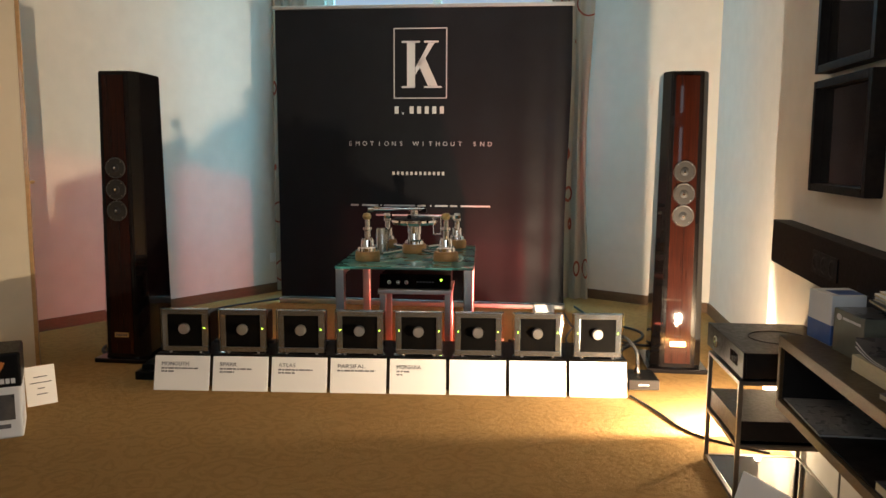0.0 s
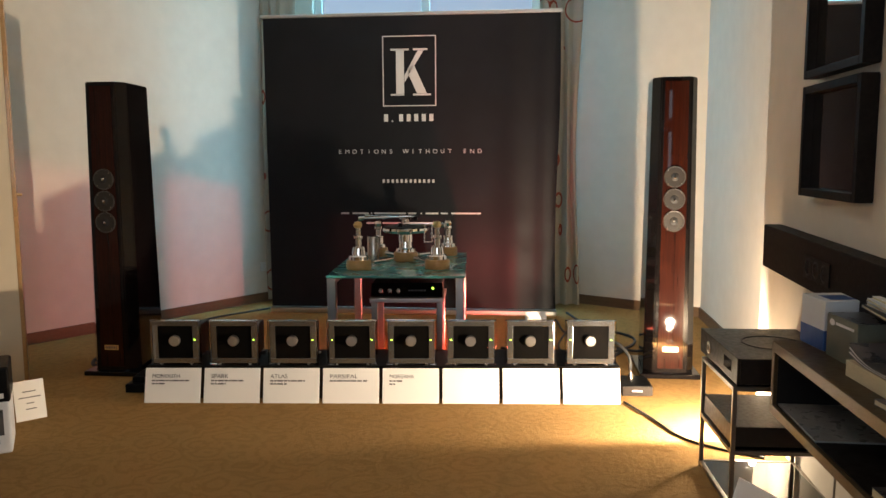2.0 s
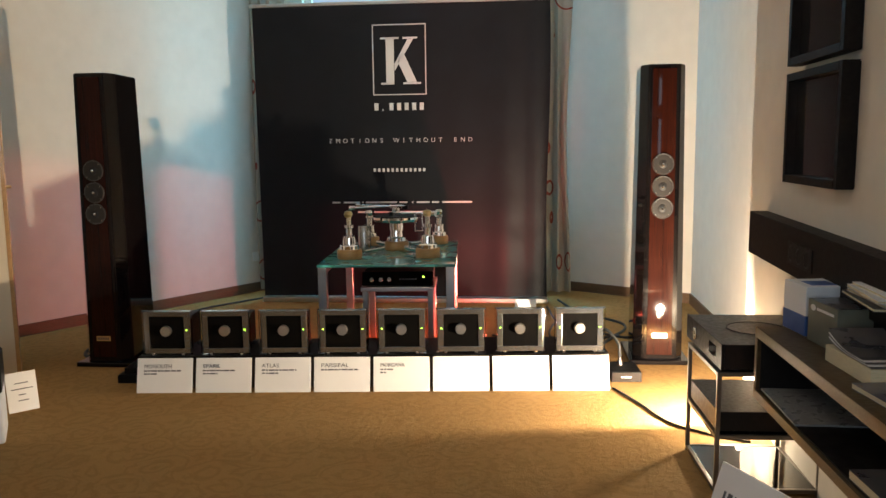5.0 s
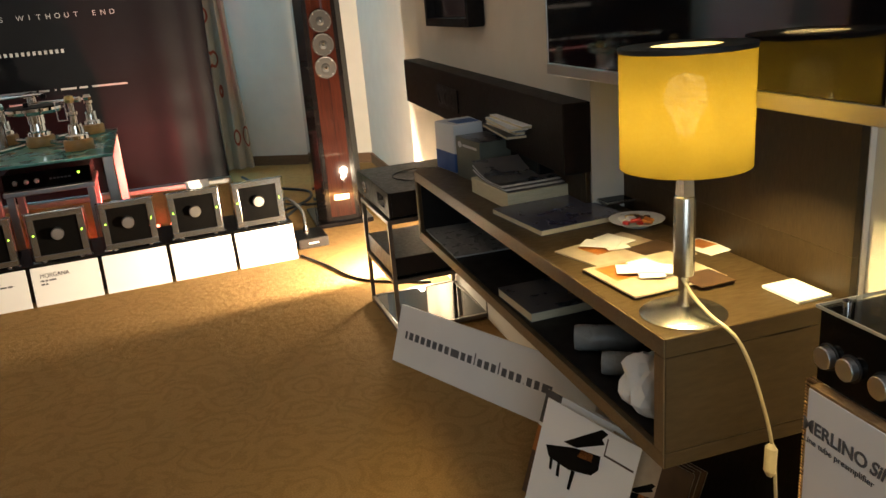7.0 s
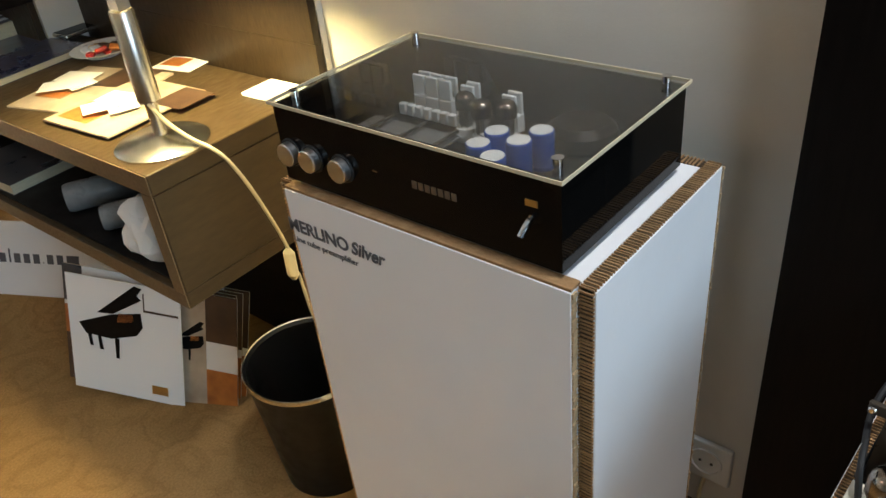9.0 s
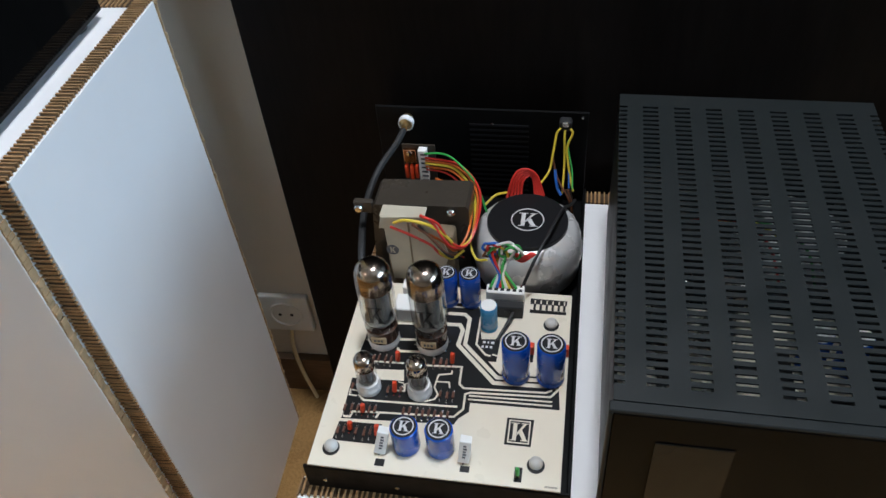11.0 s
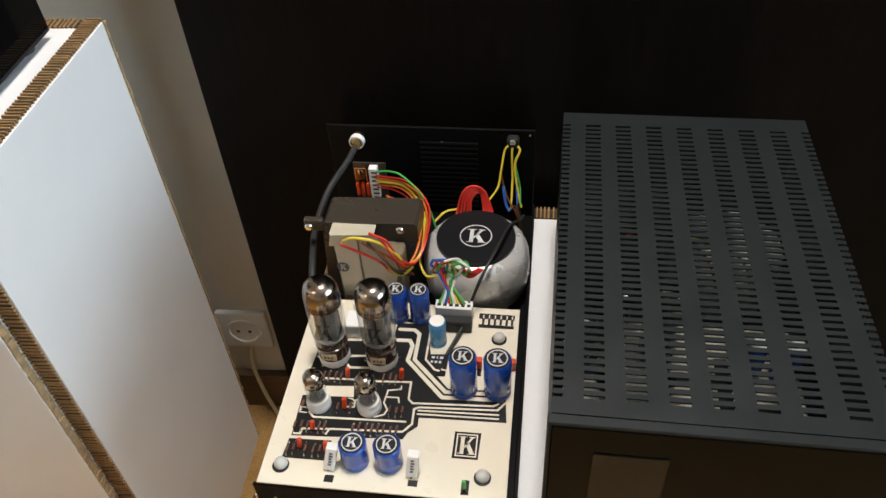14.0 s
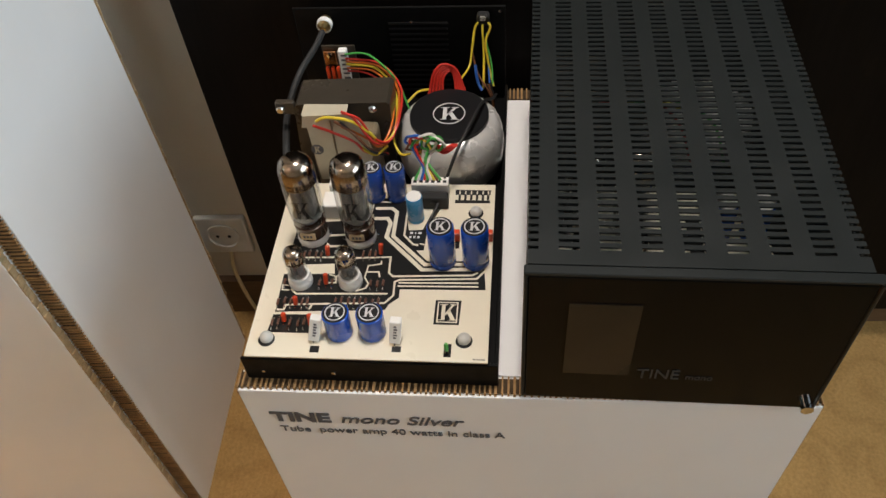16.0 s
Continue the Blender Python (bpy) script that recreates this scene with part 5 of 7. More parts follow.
    part("switch", bm, M["cord"], cord, smooth=True, m=pose(0.131, 0.097, -0.218, 172, -8, 0) @ Matrix.Diagonal((1, 0.6, 1, 1)))
    bm = bmesh.new()
    sweep(bm, [(0.132, 0.106, -0.276), (0.14, 0.115, -0.40), (0.15, 0.16, -0.60), (0.16, 0.25, -0.70)], 0.0033, 8)
    part("lower_cord", bm, M["cord"], lp, smooth=True)


desk_lamp()

# ---- television and framed pictures on the wall ----
tv = thing("television", "large wall-mounted television, switched off", "television", facing(2.085, 1.885, 0))
part("back", newbox(0.13, 1.13, 0.03, 0.158, 1.10, 1.72, 0.01), M["black_metal"], tv)
part("screen", newbox(0.008, 1.142, 0.0, 0.03, 1.096, 1.745), M["tv_screen"], tv)
part("bezel", newbox(0.0, 1.15, -0.003, 0.03, 1.066, 1.095, 0.002), M["tv_frame"], tv, "silver lower bezel")
part("bezel", newbox(0.0, 0.0075, -0.002, 0.03, 1.0955, 1.75, 0.001), M["tv_frame"], tv)
part("bezel", newbox(1.1425, 1.15, -0.002, 0.03, 1.0955, 1.75, 0.001), M["tv_frame"], tv)


def framed_picture(m, w, h):
    f = thing("picture_frame", "dark deep wooden frame with glazed picture", "picture", m, "pair of framed pictures")
    t = 0.03
    part("frame_side", newbox(0, t, 0, 0.058, 0, h, 0.002), M["dark_wood"], f)
    part("frame_side", newbox(w - t, w, 0, 0.058, 0, h, 0.002), M["dark_wood"], f)
    part("frame_side", newbox(t + 0.0005, w - t - 0.0005, 0, 0.058, 0, t, 0.002), M["dark_wood"], f)
    part("frame_side", newbox(t + 0.0005, w - t - 0.0005, 0, 0.058, h - t, h, 0.002), M["dark_wood"], f)
    part("glazing", newbox(t, w - t, 0.035, 0.045, t, h - t), M["picture_glass"], f)
    part("backing", newbox(0.005, w - 0.005, 0.0585, 0.0615, 0.005, h - 0.005), M["black_metal"], f)
    return f


framed_picture(facing(2.088, 3.14, 1.180), 0.575, 0.43)
framed_picture(facing(2.088, 3.14, 1.640), 0.575, 0.43)


# ---- equipment rack ----
def rack():
    rk = thing("equipment_rack", "slim metal hi-fi rack with mirror base", "rack", facing(1.745, 3.20, 0, 2.5))
    W_, D_, H_ = 0.46, 0.40, 0.487
    b = 0.016
    for x in (0, W_ - b):
        for y in (0, D_ - b):
            part("post", newbox(x, x + b, y, y + b, 0.0, H_, 0.001), M["rack_metal"], rk)
    for z in (0.012, 0.225, H_ - b):
        for y in (0, D_ - b):
            part("rail", newbox(b, W_ - b, y, y + b, z, z + b, 0.001), M["rack_metal"], rk)
        for x in (0, W_ - b):
            part("rail", newbox(x, x + b, b, D_ - b, z, z + b, 0.001), M["rack_metal"], rk)
    part("shelf", newbox(b, W_ - b, b, D_ - b, 0.229, 0.241), M["black_glass"], rk)
    part("mirror_shelf", newbox(b, W_ - b, b, D_ - b, 0.016, 0.026), M["mirror"], rk, "mirrored lower shelf")
    part("shelf", newbox(b, W_ - b, b, D_ - b, H_ - 0.012, H_ - 0.002), M["black_glass"], rk)


rack()
RK = facing(1.745, 3.20, 0, 2.5)
cp = thing("disc_player", "flat dark disc player with round lid", "disc player", RK @ pose(-0.06, 0.02, 0.488))
part("body", newbox(0.0, 0.53, 0.0, 0.39, 0.012, 0.108, 0.003), M["player_metal"], cp)
part("fascia", newbox(-0.001, 0.531, -0.012, 0.0, 0.010, 0.110, 0.002), M["player_metal"], cp, "dark bronze fascia")
bm = bmesh.new()
seg = 56
rings = [[bm.verts.new((r * math.cos(2 * math.pi * k / seg), r * math.sin(2 * math.pi * k / seg), z)) for k in range(seg)] for r, z in ((0.118, 0), (0.118, 0.002), (0.112, 0.002), (0.112, 0.0))]
for i in range(4):
    for k in range(seg):
        bm.faces.new((rings[i][k], rings[i][(k + 1) % seg], rings[(i + 1) % 4][(k + 1) % seg], rings[(i + 1) % 4][k]))
part("lid_ring", bm, M["rubber"], cp, m=pose(0.265, 0.20, 0.1082))
part("display", newbox(0.36, 0.46, -0.0135, -0.0115, 0.04, 0.085), M["black_glass"], cp)
bm = bmesh.new()
lathe(bm, [(0.026, 0), (0.026, 0.006), (0.024, 0.008), (0, 0.008)], 28)
part("knob", bm, M["steel"], cp, smooth=True, m=pose(0.15, -0.012, 0.06, 90, 0, 0))
for x in (0.05, 0.48):
    for y in (0.05, 0.34):
        bm = bmesh.new()
        lathe(bm, [(0.018, 0), (0.018, 0.0125)], 14)
        part("foot", bm, M["rubber"], cp, m=pose(x, y, 0))
pw = thing("power_supply", "flat dark component on the rack's middle shelf", "hi-fi component", RK @ pose(0.02, 0.02, 0.2415))
part("body", newbox(0.0, 0.42, 0.0, 0.36, 0.008, 0.085, 0.003), M["player_metal"], pw)
part("fascia", newbox(-0.001, 0.421, -0.010, 0.0, 0.008, 0.087, 0.002), M["player_metal"], pw)
for x in (0.04, 0.38):
    bm = bmesh.new()
    lathe(bm, [(0.016, 0), (0.016, 0.0085)], 12)
    part("foot", bm, M["rubber"], pw, m=pose(x, 0.06, 0))

# low lamp with three bulbs standing on the carpet beyond the rack
fl = thing("floor_spot", "small lit lamp with three bulbs on the carpet", "lamp", pose(2.040, 3.500, 0.0))
bm = bmesh.new()
lathe(bm, [(0.034, 0), (0.034, 0.006), (0.010, 0.010), (0.007, 0.014), (0.007, 0.085), (0.0, 0.086)], 24)
part("stand", bm, M["plastic_white"], fl, smooth=True)
for dx, dy, dz in ((0.0, 0.048, 0.125), (-0.012, 0.0, 0.100), (0.0, -0.048, 0.125)):
    arm = part("arm", sweep(bmesh.new(), [(0, 0, 0.075), (dx * 0.6, dy * 0.6, 0.080), (dx, dy, dz - 0.03)], 0.005, 8), M["plastic_white"], fl, smooth=True)
    bm = bmesh.new()
    lathe(bm, [(0.0, -0.018), (0.008, -0.016), (0.014, -0.002), (0.015, 0.006), (0.010, 0.016), (0.0, 0.020)], 18)
    bl = part("bulb", bm, M["bulb_white"], arm, "bright bulb", smooth=True, m=pose(dx, dy, dz))
    bl.visible_shadow = False

# ---- sign board, magazines and bin under the desk ----
sg = thing("sign_board", "long white foam sign board leaning under desk", "sign", pose(1.693, 2.556, 0, 0, 0, -63.5) @ pose(0, 0, 0, -20, 0, 0))
part("board", newbox(0, 0.92, 0, 0.012, 0, 0.215, 0.001), M["white_board"], sg)
x = 0.05
for k, w in enumerate((2, 3, 3, 3, 3, 3, 3, 3, 5, 3, 3, 1.4, 3, 3, 3, 1.4, 3, 3, 3, 1, 3, 3, 5)):
    ww = w * 0.0095
    part("print_mark", newbox(x, x + ww - 0.008, -0.0008, 0.0004, 0.097, 0.095 + (0.042 if k in (11, 15) else 0.029 if k != 19 else 0.008)), M["ink"], sg)
    x += ww + 0.0035


def leaning_magazine(m, w, h, th, pieces, label):
    g_ = thing("magazine", label, "magazine", m, "magazines leaning under the desk")
    part("page_block", newbox(0.001, w - 0.001, 0.001, th - 0.001, 0, h - 0.001), M["page_edge"], g_)
    part("cover", newbox(0, w, 0, 0.001, 0, h), M["paper"], g_)
    for x0, x1, z0, z1, mat in pieces:
        part("picture", newbox(x0, x1, -0.0007, 0.0, z0, z1), M[mat], g_)
    return g_


def piano(parent, s, ox, oz):
    """A small printed grand piano silhouette."""
    for pts, mat in (([(0.0, 0.42), (0.5, 0.62), (0.98, 0.72), (1.0, 0.5), (0.9, 0.36), (0.5, 0.24), (0.1, 0.26)], "black_metal"),
                     ([(0.30, 0.62), (0.90, 1.12), (1.02, 1.10), (0.94, 0.98), (1.0, 0.92), (0.55, 0.64)], "black_metal"),
                     ([(0.60, 0.52), (0.86, 0.56), (0.86, 0.68), (0.64, 0.66)], "photo_orange"),
                     ([(0.12, 0.28), (0.18, 0.28), (0.20, 0.08), (0.15, 0.08)], "black_metal"),
                     ([(0.55, 0.26), (0.62, 0.26), (0.60, -0.06), (0.55, -0.06)], "black_metal"),
                     ([(0.28, 0.26), (0.33, 0.26), (0.36, 0.04), (0.30, 0.04)], "black_metal")):
        bm = bmesh.new()
        prism(bm, [(ox + a * s, oz + b * s) for a, b in pts], 0, 0.0006)
        part("picture", bm, M[mat], parent, m=pose(0, -0.0006, 0, 90, 0, 0))


MG = pose(1.818, 1.522, 0.03, 0, 0, -64.5) @ pose(0, 0, 0, 0, 7, 0)
for k in range(3):
    leaning_magazine(MG @ pose(0.03 + 0.01 * k, 0.03 + 0.007 * k, 0, -17 - k, 0, 0), 0.36, 0.275, 0.006, ((0.30, 0.36, 0.0, 0.12, "photo_orange"), (0.30, 0.36, 0.14, 0.275, "photo_brown")), "illustrated magazine leaning in a pile under desk")
mg = leaning_magazine(MG @ pose(-0.03, 0.022, 0, -16, 0, 0), 0.25, 0.29, 0.006, ((0.0, 0.06, 0.0, 0.12, "photo_brown"), (0.0, 0.05, 0.2, 0.29, "book_dark"), (0.0, 0.05, 0.12, 0.19, "photo_orange")), "dark illustrated magazine behind a piano advertisement")
mg = leaning_magazine(MG @ pose(0.19, 0.013, 0.0, -15, 0, 0), 0.215, 0.285, 0.005, ((0.14, 0.215, 0.0, 0.10, "photo_orange"), (0.14, 0.215, 0.17, 0.285, "photo_brown"), (0.0, 0.14, 0.0, 0.285, "brochure")), "magazine with piano and orange pictures")
piano(mg, 0.085, 0.05, 0.12)
mg = leaning_magazine(MG @ pose(0.0, 0.0, 0.0, -14, 0, 0), 0.280, 0.290, 0.005, ((0.190, 0.274, 0.225, 0.230, "photo_brown"), (0.190, 0.193, 0.225, 0.27, "photo_brown"), (0.20, 0.240, 0.02, 0.042, "gold")), "white magazine advertisement with a black grand piano")
piano(mg, 0.160, 0.026, 0.105)

wb = thing("waste_bin", "black round plastic waste bin beside the desk", "bin", pose(2.02, 0.868, 0))
bm = bmesh.new()
seg = 44
rings = [[bm.verts.new((r * math.cos(2 * math.pi * k / seg), r * math.sin(2 * math.pi * k / seg), z)) for k in range(seg)] for r, z in ((0.092, 0), (0.117, 0.27), (0.120, 0.275), (0.118, 0.28), (0.113, 0.275), (0.088, 0.012))]
for a, b in zip(rings, rings[1:]):
    for k in range(seg):
        bm.faces.new((a[k], a[(k + 1) % seg], b[(k + 1) % seg], b[k]))
bm.faces.new(rings[0]), bm.faces.new(rings[-1])
part("bucket", bm, M["bin"], wb, smooth=True)
bm = bmesh.new()
rings = [[bm.verts.new((r * math.cos(2 * math.pi * k / seg), r * math.sin(2 * math.pi * k / seg), z)) for k in range(seg)] for r, z in ((0.1205, 0.272), (0.1215, 0.279), (0.1195, 0.283), (0.1175, 0.281))]
for a, b in zip(rings, rings[1:]):
    for k in range(seg):
        bm.faces.new((a[k], a[(k + 1) % seg], b[(k + 1) % seg], b[k]))
part("rim", bm, M["steel"], wb, "thin metal rim", smooth=True)


# ---- black wardrobe panels, socket by the pedestals ----
wr = thing("wardrobe_front", "tall black veneered wardrobe front panels", "wardrobe", facing(2.20, 0.116, 0), kind="structure")
part("door_panel", newbox(0.0, 1.05, 0, 0.09, 0.075, 2.9, 0.0015), M["black_panel"], wr)
part("door_panel", newbox(1.054, 1.75, 0, 0.09, 0.075, 2.9, 0.0015), M["black_panel"], wr)
part("plinth_strip", newbox(0.0, 1.75, 0.03, 0.09, 0.0, 0.0745), M["baseboard"], wr)

so = thing("wall_socket", "white square wall socket above the baseboard", "socket", facing(2.275, 0.1965, 0.197))
bm = bmesh.new()
box(bm, -0.0405, 0.0405, -0.010, 0.0, -0.0405, 0.0405, 0.003)
part("plate", bm, M["plastic_white"], so)
bm = bmesh.new()
lathe(bm, [(0.027, -0.001), (0.027, 0.003), (0.0235, 0.003), (0.0225, 0.0006), (0.0, 0.0006)], 28)
part("well", bm, M["plastic_white"], so, smooth=True, m=pose(0, -0.010, 0, 90, 0, 0))
for x in (-0.0095, 0.0095):
    bm = bmesh.new()
    lathe(bm, [(0.0027, 0), (0.0027, 0.001), (0, 0.001)], 10)
    part("pin_hole", bm, M["rubber"], so, m=pose(x, -0.0105, 0, 90, 0, 0))
bm = bmesh.new()
sweep(bm, [(0.0, -0.006, -0.04), (-0.004, -0.012, -0.08), (0.004, -0.02, -0.14), (0.02, -0.03, -0.195)], 0.0035, 8)
part("loose_cord", bm, M["cord"], so, "thin ivory cord", smooth=True)


# ---- honeycomb-board pedestals ----
def honey_strip(parent, along, a, b, t0, t1, o0, o1, pitch=0.0052, name="edge_strip"):
    """An open honeycomb edge: solid core, coloured dark for the shade in the cells, with kraft cell walls standing
    across it. along: axis of the run; (t0, t1): across; (o0, o1): depth.
    """
    ax = "xyz".index(along)
    others = [k for k in range(3) if k != ax]
    bm = bmesh.new()

    def put(p0, p1, q0, q1, d0, d1, mat):
        lo, hi = [0, 0, 0], [0, 0, 0]
        lo[ax], hi[ax] = p0, p1
        lo[others[0]], hi[others[0]] = q0, q1
        lo[others[1]], hi[others[1]] = d0, d1
        box(bm, lo[0], hi[0], lo[1], hi[1], lo[2], hi[2], mat=mat)
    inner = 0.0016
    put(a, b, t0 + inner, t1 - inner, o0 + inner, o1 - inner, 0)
    x = a
    k = 0
    while x < b - 0.001:
        w = 0.0012 + 0.0012 * ((k * 37) % 7) / 7
        j = 0.0006 * math.sin(k * 1.7)
        put(x, min(x + w, b), t0 + j * 0, t1, o0 + 0.0003 * (k % 3), o1 - 0.0003 * (k % 2), 1)
        x += w + pitch * (0.45 + 0.35 * ((k * 53) % 11) / 11)
        k += 1
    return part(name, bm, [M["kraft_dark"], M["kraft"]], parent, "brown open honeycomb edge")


def ragged_edge(parent, x, s, y0, y1, z0, z1, seed):
    """The torn kraft edge of a board: a strip of short uneven cell ends facing sideways (s = 1 or -1)."""
    rng = random.Random(seed)
    bm = bmesh.new()
    z = z0
    while z < z1:
        hgt = rng.uniform(0.0035, 0.0075)
        d = rng.uniform(0.0, 0.0022)
        a, b = sorted((x, x + s * (0.0006 + d)))
        box(bm, a, b, y0 + rng.uniform(0, 0.0008), y1 - rng.uniform(0, 0.0012), z, min(z + hgt, z1))
        z += hgt + rng.uniform(0.0003, 0.0012)
    return part("torn_edge", bm, M["kraft_light"], parent, "torn pale kraft edge")


def pedestal(m, w, d, h, label, open_front=True, whole_front=False):
    """w along the front, d deep; boards 20 mm thick, white outside with brown open edges."""
    t = 0.020
    p = thing("pedestal", label, "pedestal", m, "honeycomb-board pedestals")
    e = w / 2 - (0.0 if whole_front else t)
    back = t if whole_front else 0.010
    part("front_board", newbox(-e, e, 0.0, t, 0.0, h - 0.0032, 0.0006, 1), M["white_board"], p)
    part("back_board", newbox(-w / 2 + t, w / 2 - t, d - t, d, 0.0, h - t - 0.0005), M["white_board"], p)
    for s in (-1, 1):
        x0, x1 = (-w / 2, -w / 2 + t - 0.0005) if s < 0 else (w / 2 - t + 0.0005, w / 2)
        part("side_board", newbox(x0, x1, back + 0.004, d - 0.004, 0.0, h - 0.004, 0.0004, 1), M["white_board"], p)
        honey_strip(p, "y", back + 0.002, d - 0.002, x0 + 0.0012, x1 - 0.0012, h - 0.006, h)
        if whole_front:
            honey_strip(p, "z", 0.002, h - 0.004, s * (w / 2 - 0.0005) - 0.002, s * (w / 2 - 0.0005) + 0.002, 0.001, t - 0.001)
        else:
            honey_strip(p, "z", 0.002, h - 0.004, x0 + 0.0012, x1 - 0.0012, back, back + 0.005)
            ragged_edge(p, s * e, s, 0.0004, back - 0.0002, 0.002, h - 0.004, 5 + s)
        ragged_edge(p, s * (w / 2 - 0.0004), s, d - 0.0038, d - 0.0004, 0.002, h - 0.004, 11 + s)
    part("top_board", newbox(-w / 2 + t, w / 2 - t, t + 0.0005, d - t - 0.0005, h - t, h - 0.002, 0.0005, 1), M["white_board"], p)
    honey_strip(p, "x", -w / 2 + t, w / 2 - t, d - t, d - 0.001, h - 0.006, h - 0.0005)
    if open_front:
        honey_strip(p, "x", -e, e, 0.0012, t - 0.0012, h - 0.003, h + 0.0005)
    else:
        part("edge_strip", newbox(-e, e, 0.0012, t - 0.0012, h - 0.003, h + 0.0008, 0.0003, 1), M["kraft"], p, "smooth brown board edge")
    return p


PED = facing(1.894, 0.4260, 0, 0)
ped = pedestal(PED, 0.455, 0.309, 0.769, "white honeycomb-board pedestal with brown edges carrying an amplifier", False)
lettering("title", "MERLINO", 0.026, PED @ pose(-0.2135, -0.0006, 0.706, 90, 0, 0), M["ink"], width=0.108, depth=0.0004, bold=0.0006)
lettering("title", "Silver", 0.026, PED @ pose(-0.1005, -0.0006, 0.706, 90, 0, 0), M["ink"], width=0.057, shear=0.25, depth=0.0004, bold=0.0006)
lettering("subtitle", "Line tube preamplifier", 0.0125, PED @ pose(-0.2105, -0.0006, 0.689, 90, 0, 0), M["ink"], width=0.118, depth=0.0004)

TPED = facing(1.777, -0.255, 0, -2.0)
tped = pedestal(TPED, 0.480, 0.405, 0.540, "low white honeycomb-board pedestal with brown edges", whole_front=True)
lettering("title", "TINE", 0.0215, TPED @ pose(-0.220, -0.0006, 0.4865, 90, 0, 0), M["ink"], width=0.054, depth=0.0004, bold=0.0008)
lettering("title", "mono Silver", 0.0205, TPED @ pose(-0.1585, -0.0006, 0.4865, 90, 0, 0), M["ink"], width=0.1095, shear=0.28, depth=0.0004, bold=0.0002)
lettering("subtitle", "Tube  power amp 40 watts in class A", 0.0140, TPED @ pose(-0.216, -0.0006, 0.4675, 90, 0, 0), M["ink"], width=0.203, depth=0.0004)
for ob in [o for o in scene.objects if o.name.split(".")[0] in ("title", "subtitle") and o.parent is None]:
    home = ped if ob.location.y > 0.15 else tped
    ob.matrix_basis = home.matrix_basis.inverted() @ ob.matrix_basis
    ob.parent = home


# ---- small electronic parts ----
def tube(parent, x, y, z, r, h, big):
    """A valve: thin glass envelope, mirrored top, inner plates and mica discs, base and ceramic socket with solder tags."""
    sr, sh = (0.90, 0.085) if big else (1.20, 0.19)
    prof = [(r * sr * 0.95, 0), (r * sr, h * 0.02), (r * sr, h * sh * 0.75), (r * sr * 0.93, h * sh), (r * 0.7, h * sh)]
    if not big:
        prof[3:] = [(r * sr * 0.95, h * sh * 0.85), (r * 1.12, h * sh), (r * 1.08, h * sh * 1.45), (r * 0.8, h * sh * 1.5)]
    v = part("valve", lathe(bmesh.new(), prof, 28), M["ceramic"], parent, "white ceramic valve socket", smooth=True, m=pose(x, y, z))
    n = 8 if big else 0
    for k in range(n):
        c, q = math.cos(2 * math.pi * k / n + 0.2), math.sin(2 * math.pi * k / n + 0.2)
        part("solder_tag", newbox(-0.0012, 0.0012, -0.0012, 0.0012, 0.0004, 0.0032, 0.0004, 1), M["chrome"], v, m=pose(c * r * sr * 1.06, q * r * sr * 1.06, 0))
    b0 = h * sh
    if big:
        bm = lathe(bmesh.new(), [(r * 0.80, b0), (r * 0.88, b0 + 0.001), (r * 0.90, h * 0.13), (r * 0.90, h * 0.225), (r * 0.93, h * 0.23), (r * 0.93, h * 0.245), (r * 0.86, h * 0.25)], 28)
        part("base", bm, M["tube_base"], v, "dark brown metal base", smooth=True)
        bm = newbox(-r * 0.42, r * 0.42, -r * 0.96, -r * 0.86, h * 0.135, h * 0.205)
        lb = part("label", bm, M["label_gold"], v, "small pale gold label")
        for k in range(3):
            part("print_mark", newbox(-r * 0.26 + k * r * 0.19, -r * 0.13 + k * r * 0.19, -r * 0.966, -r * 0.958, h * 0.155, h * 0.185), M["ink"], lb)
        b0 = h * 0.25
    prof = [(r * 0.86, b0), (r * 0.95, b0 + h * 0.03), (r, h * 0.45), (r * 1.0, h * 0.82), (r * 0.97, h * 0.89), (r * 0.86, h * 0.945), (r * 0.60, h * 0.985), (r * 0.3, h * 0.997), (0.0, h)]
    gl = part("envelope", lathe(bmesh.new(), prof, 32), M["thin_glass"], v, "clear glass envelope", smooth=True)
    gl.visible_shadow = False
    g0 = 0.80 if big else 0.74
    prof2 = [(r * 0.978, h * g0), (r * 0.978, h * 0.83), (r * 0.95, h * 0.888), (r * 0.84, h * 0.940), (r * 0.58, h * 0.980), (r * 0.29, h * 0.992), (0.0, h * 0.995)]
    part("getter", lathe(bmesh.new(), prof2, 28, caps=False), M["getter"], v, "mirrored silver getter top", smooth=True)
    part("getter_fringe", lathe(bmesh.new(), [(r * 0.972, h * (g0 - 0.075)), (r * 0.976, h * g0)], 28, caps=False), M["getter_fringe"], v, "smoky brown fringe", smooth=True)
    z0, z1 = b0 + h * 0.10, h * 0.72
    for s in (-1, 1):
        bm = bmesh.new()
        box(bm, s * r * 0.30 - r * 0.26, s * r * 0.30 + r * 0.26, -r * 0.46, r * 0.46, z0, z1, r * 0.12, 2)
        box(bm, s * r * 0.30 - r * 0.04, s * r * 0.30 + r * 0.04, -r * 0.53, r * 0.53, z0, z1)
        part("plate", bm, M["plate_grey"], v)
        part("support_rod", sweep(bmesh.new(), [(s * r * 0.72, 0, b0), (s * r * 0.72, 0, h * 0.78)], r * 0.05, 6), M["steel"], v)
    for zz in (z0 - h * 0.02, z1 + h * 0.01):
        part("mica", lathe(bmesh.new(), [(r * 0.86, zz), (r * 0.86, zz + 0.0007), (0, zz + 0.0007)], 20), M["mica"], v)
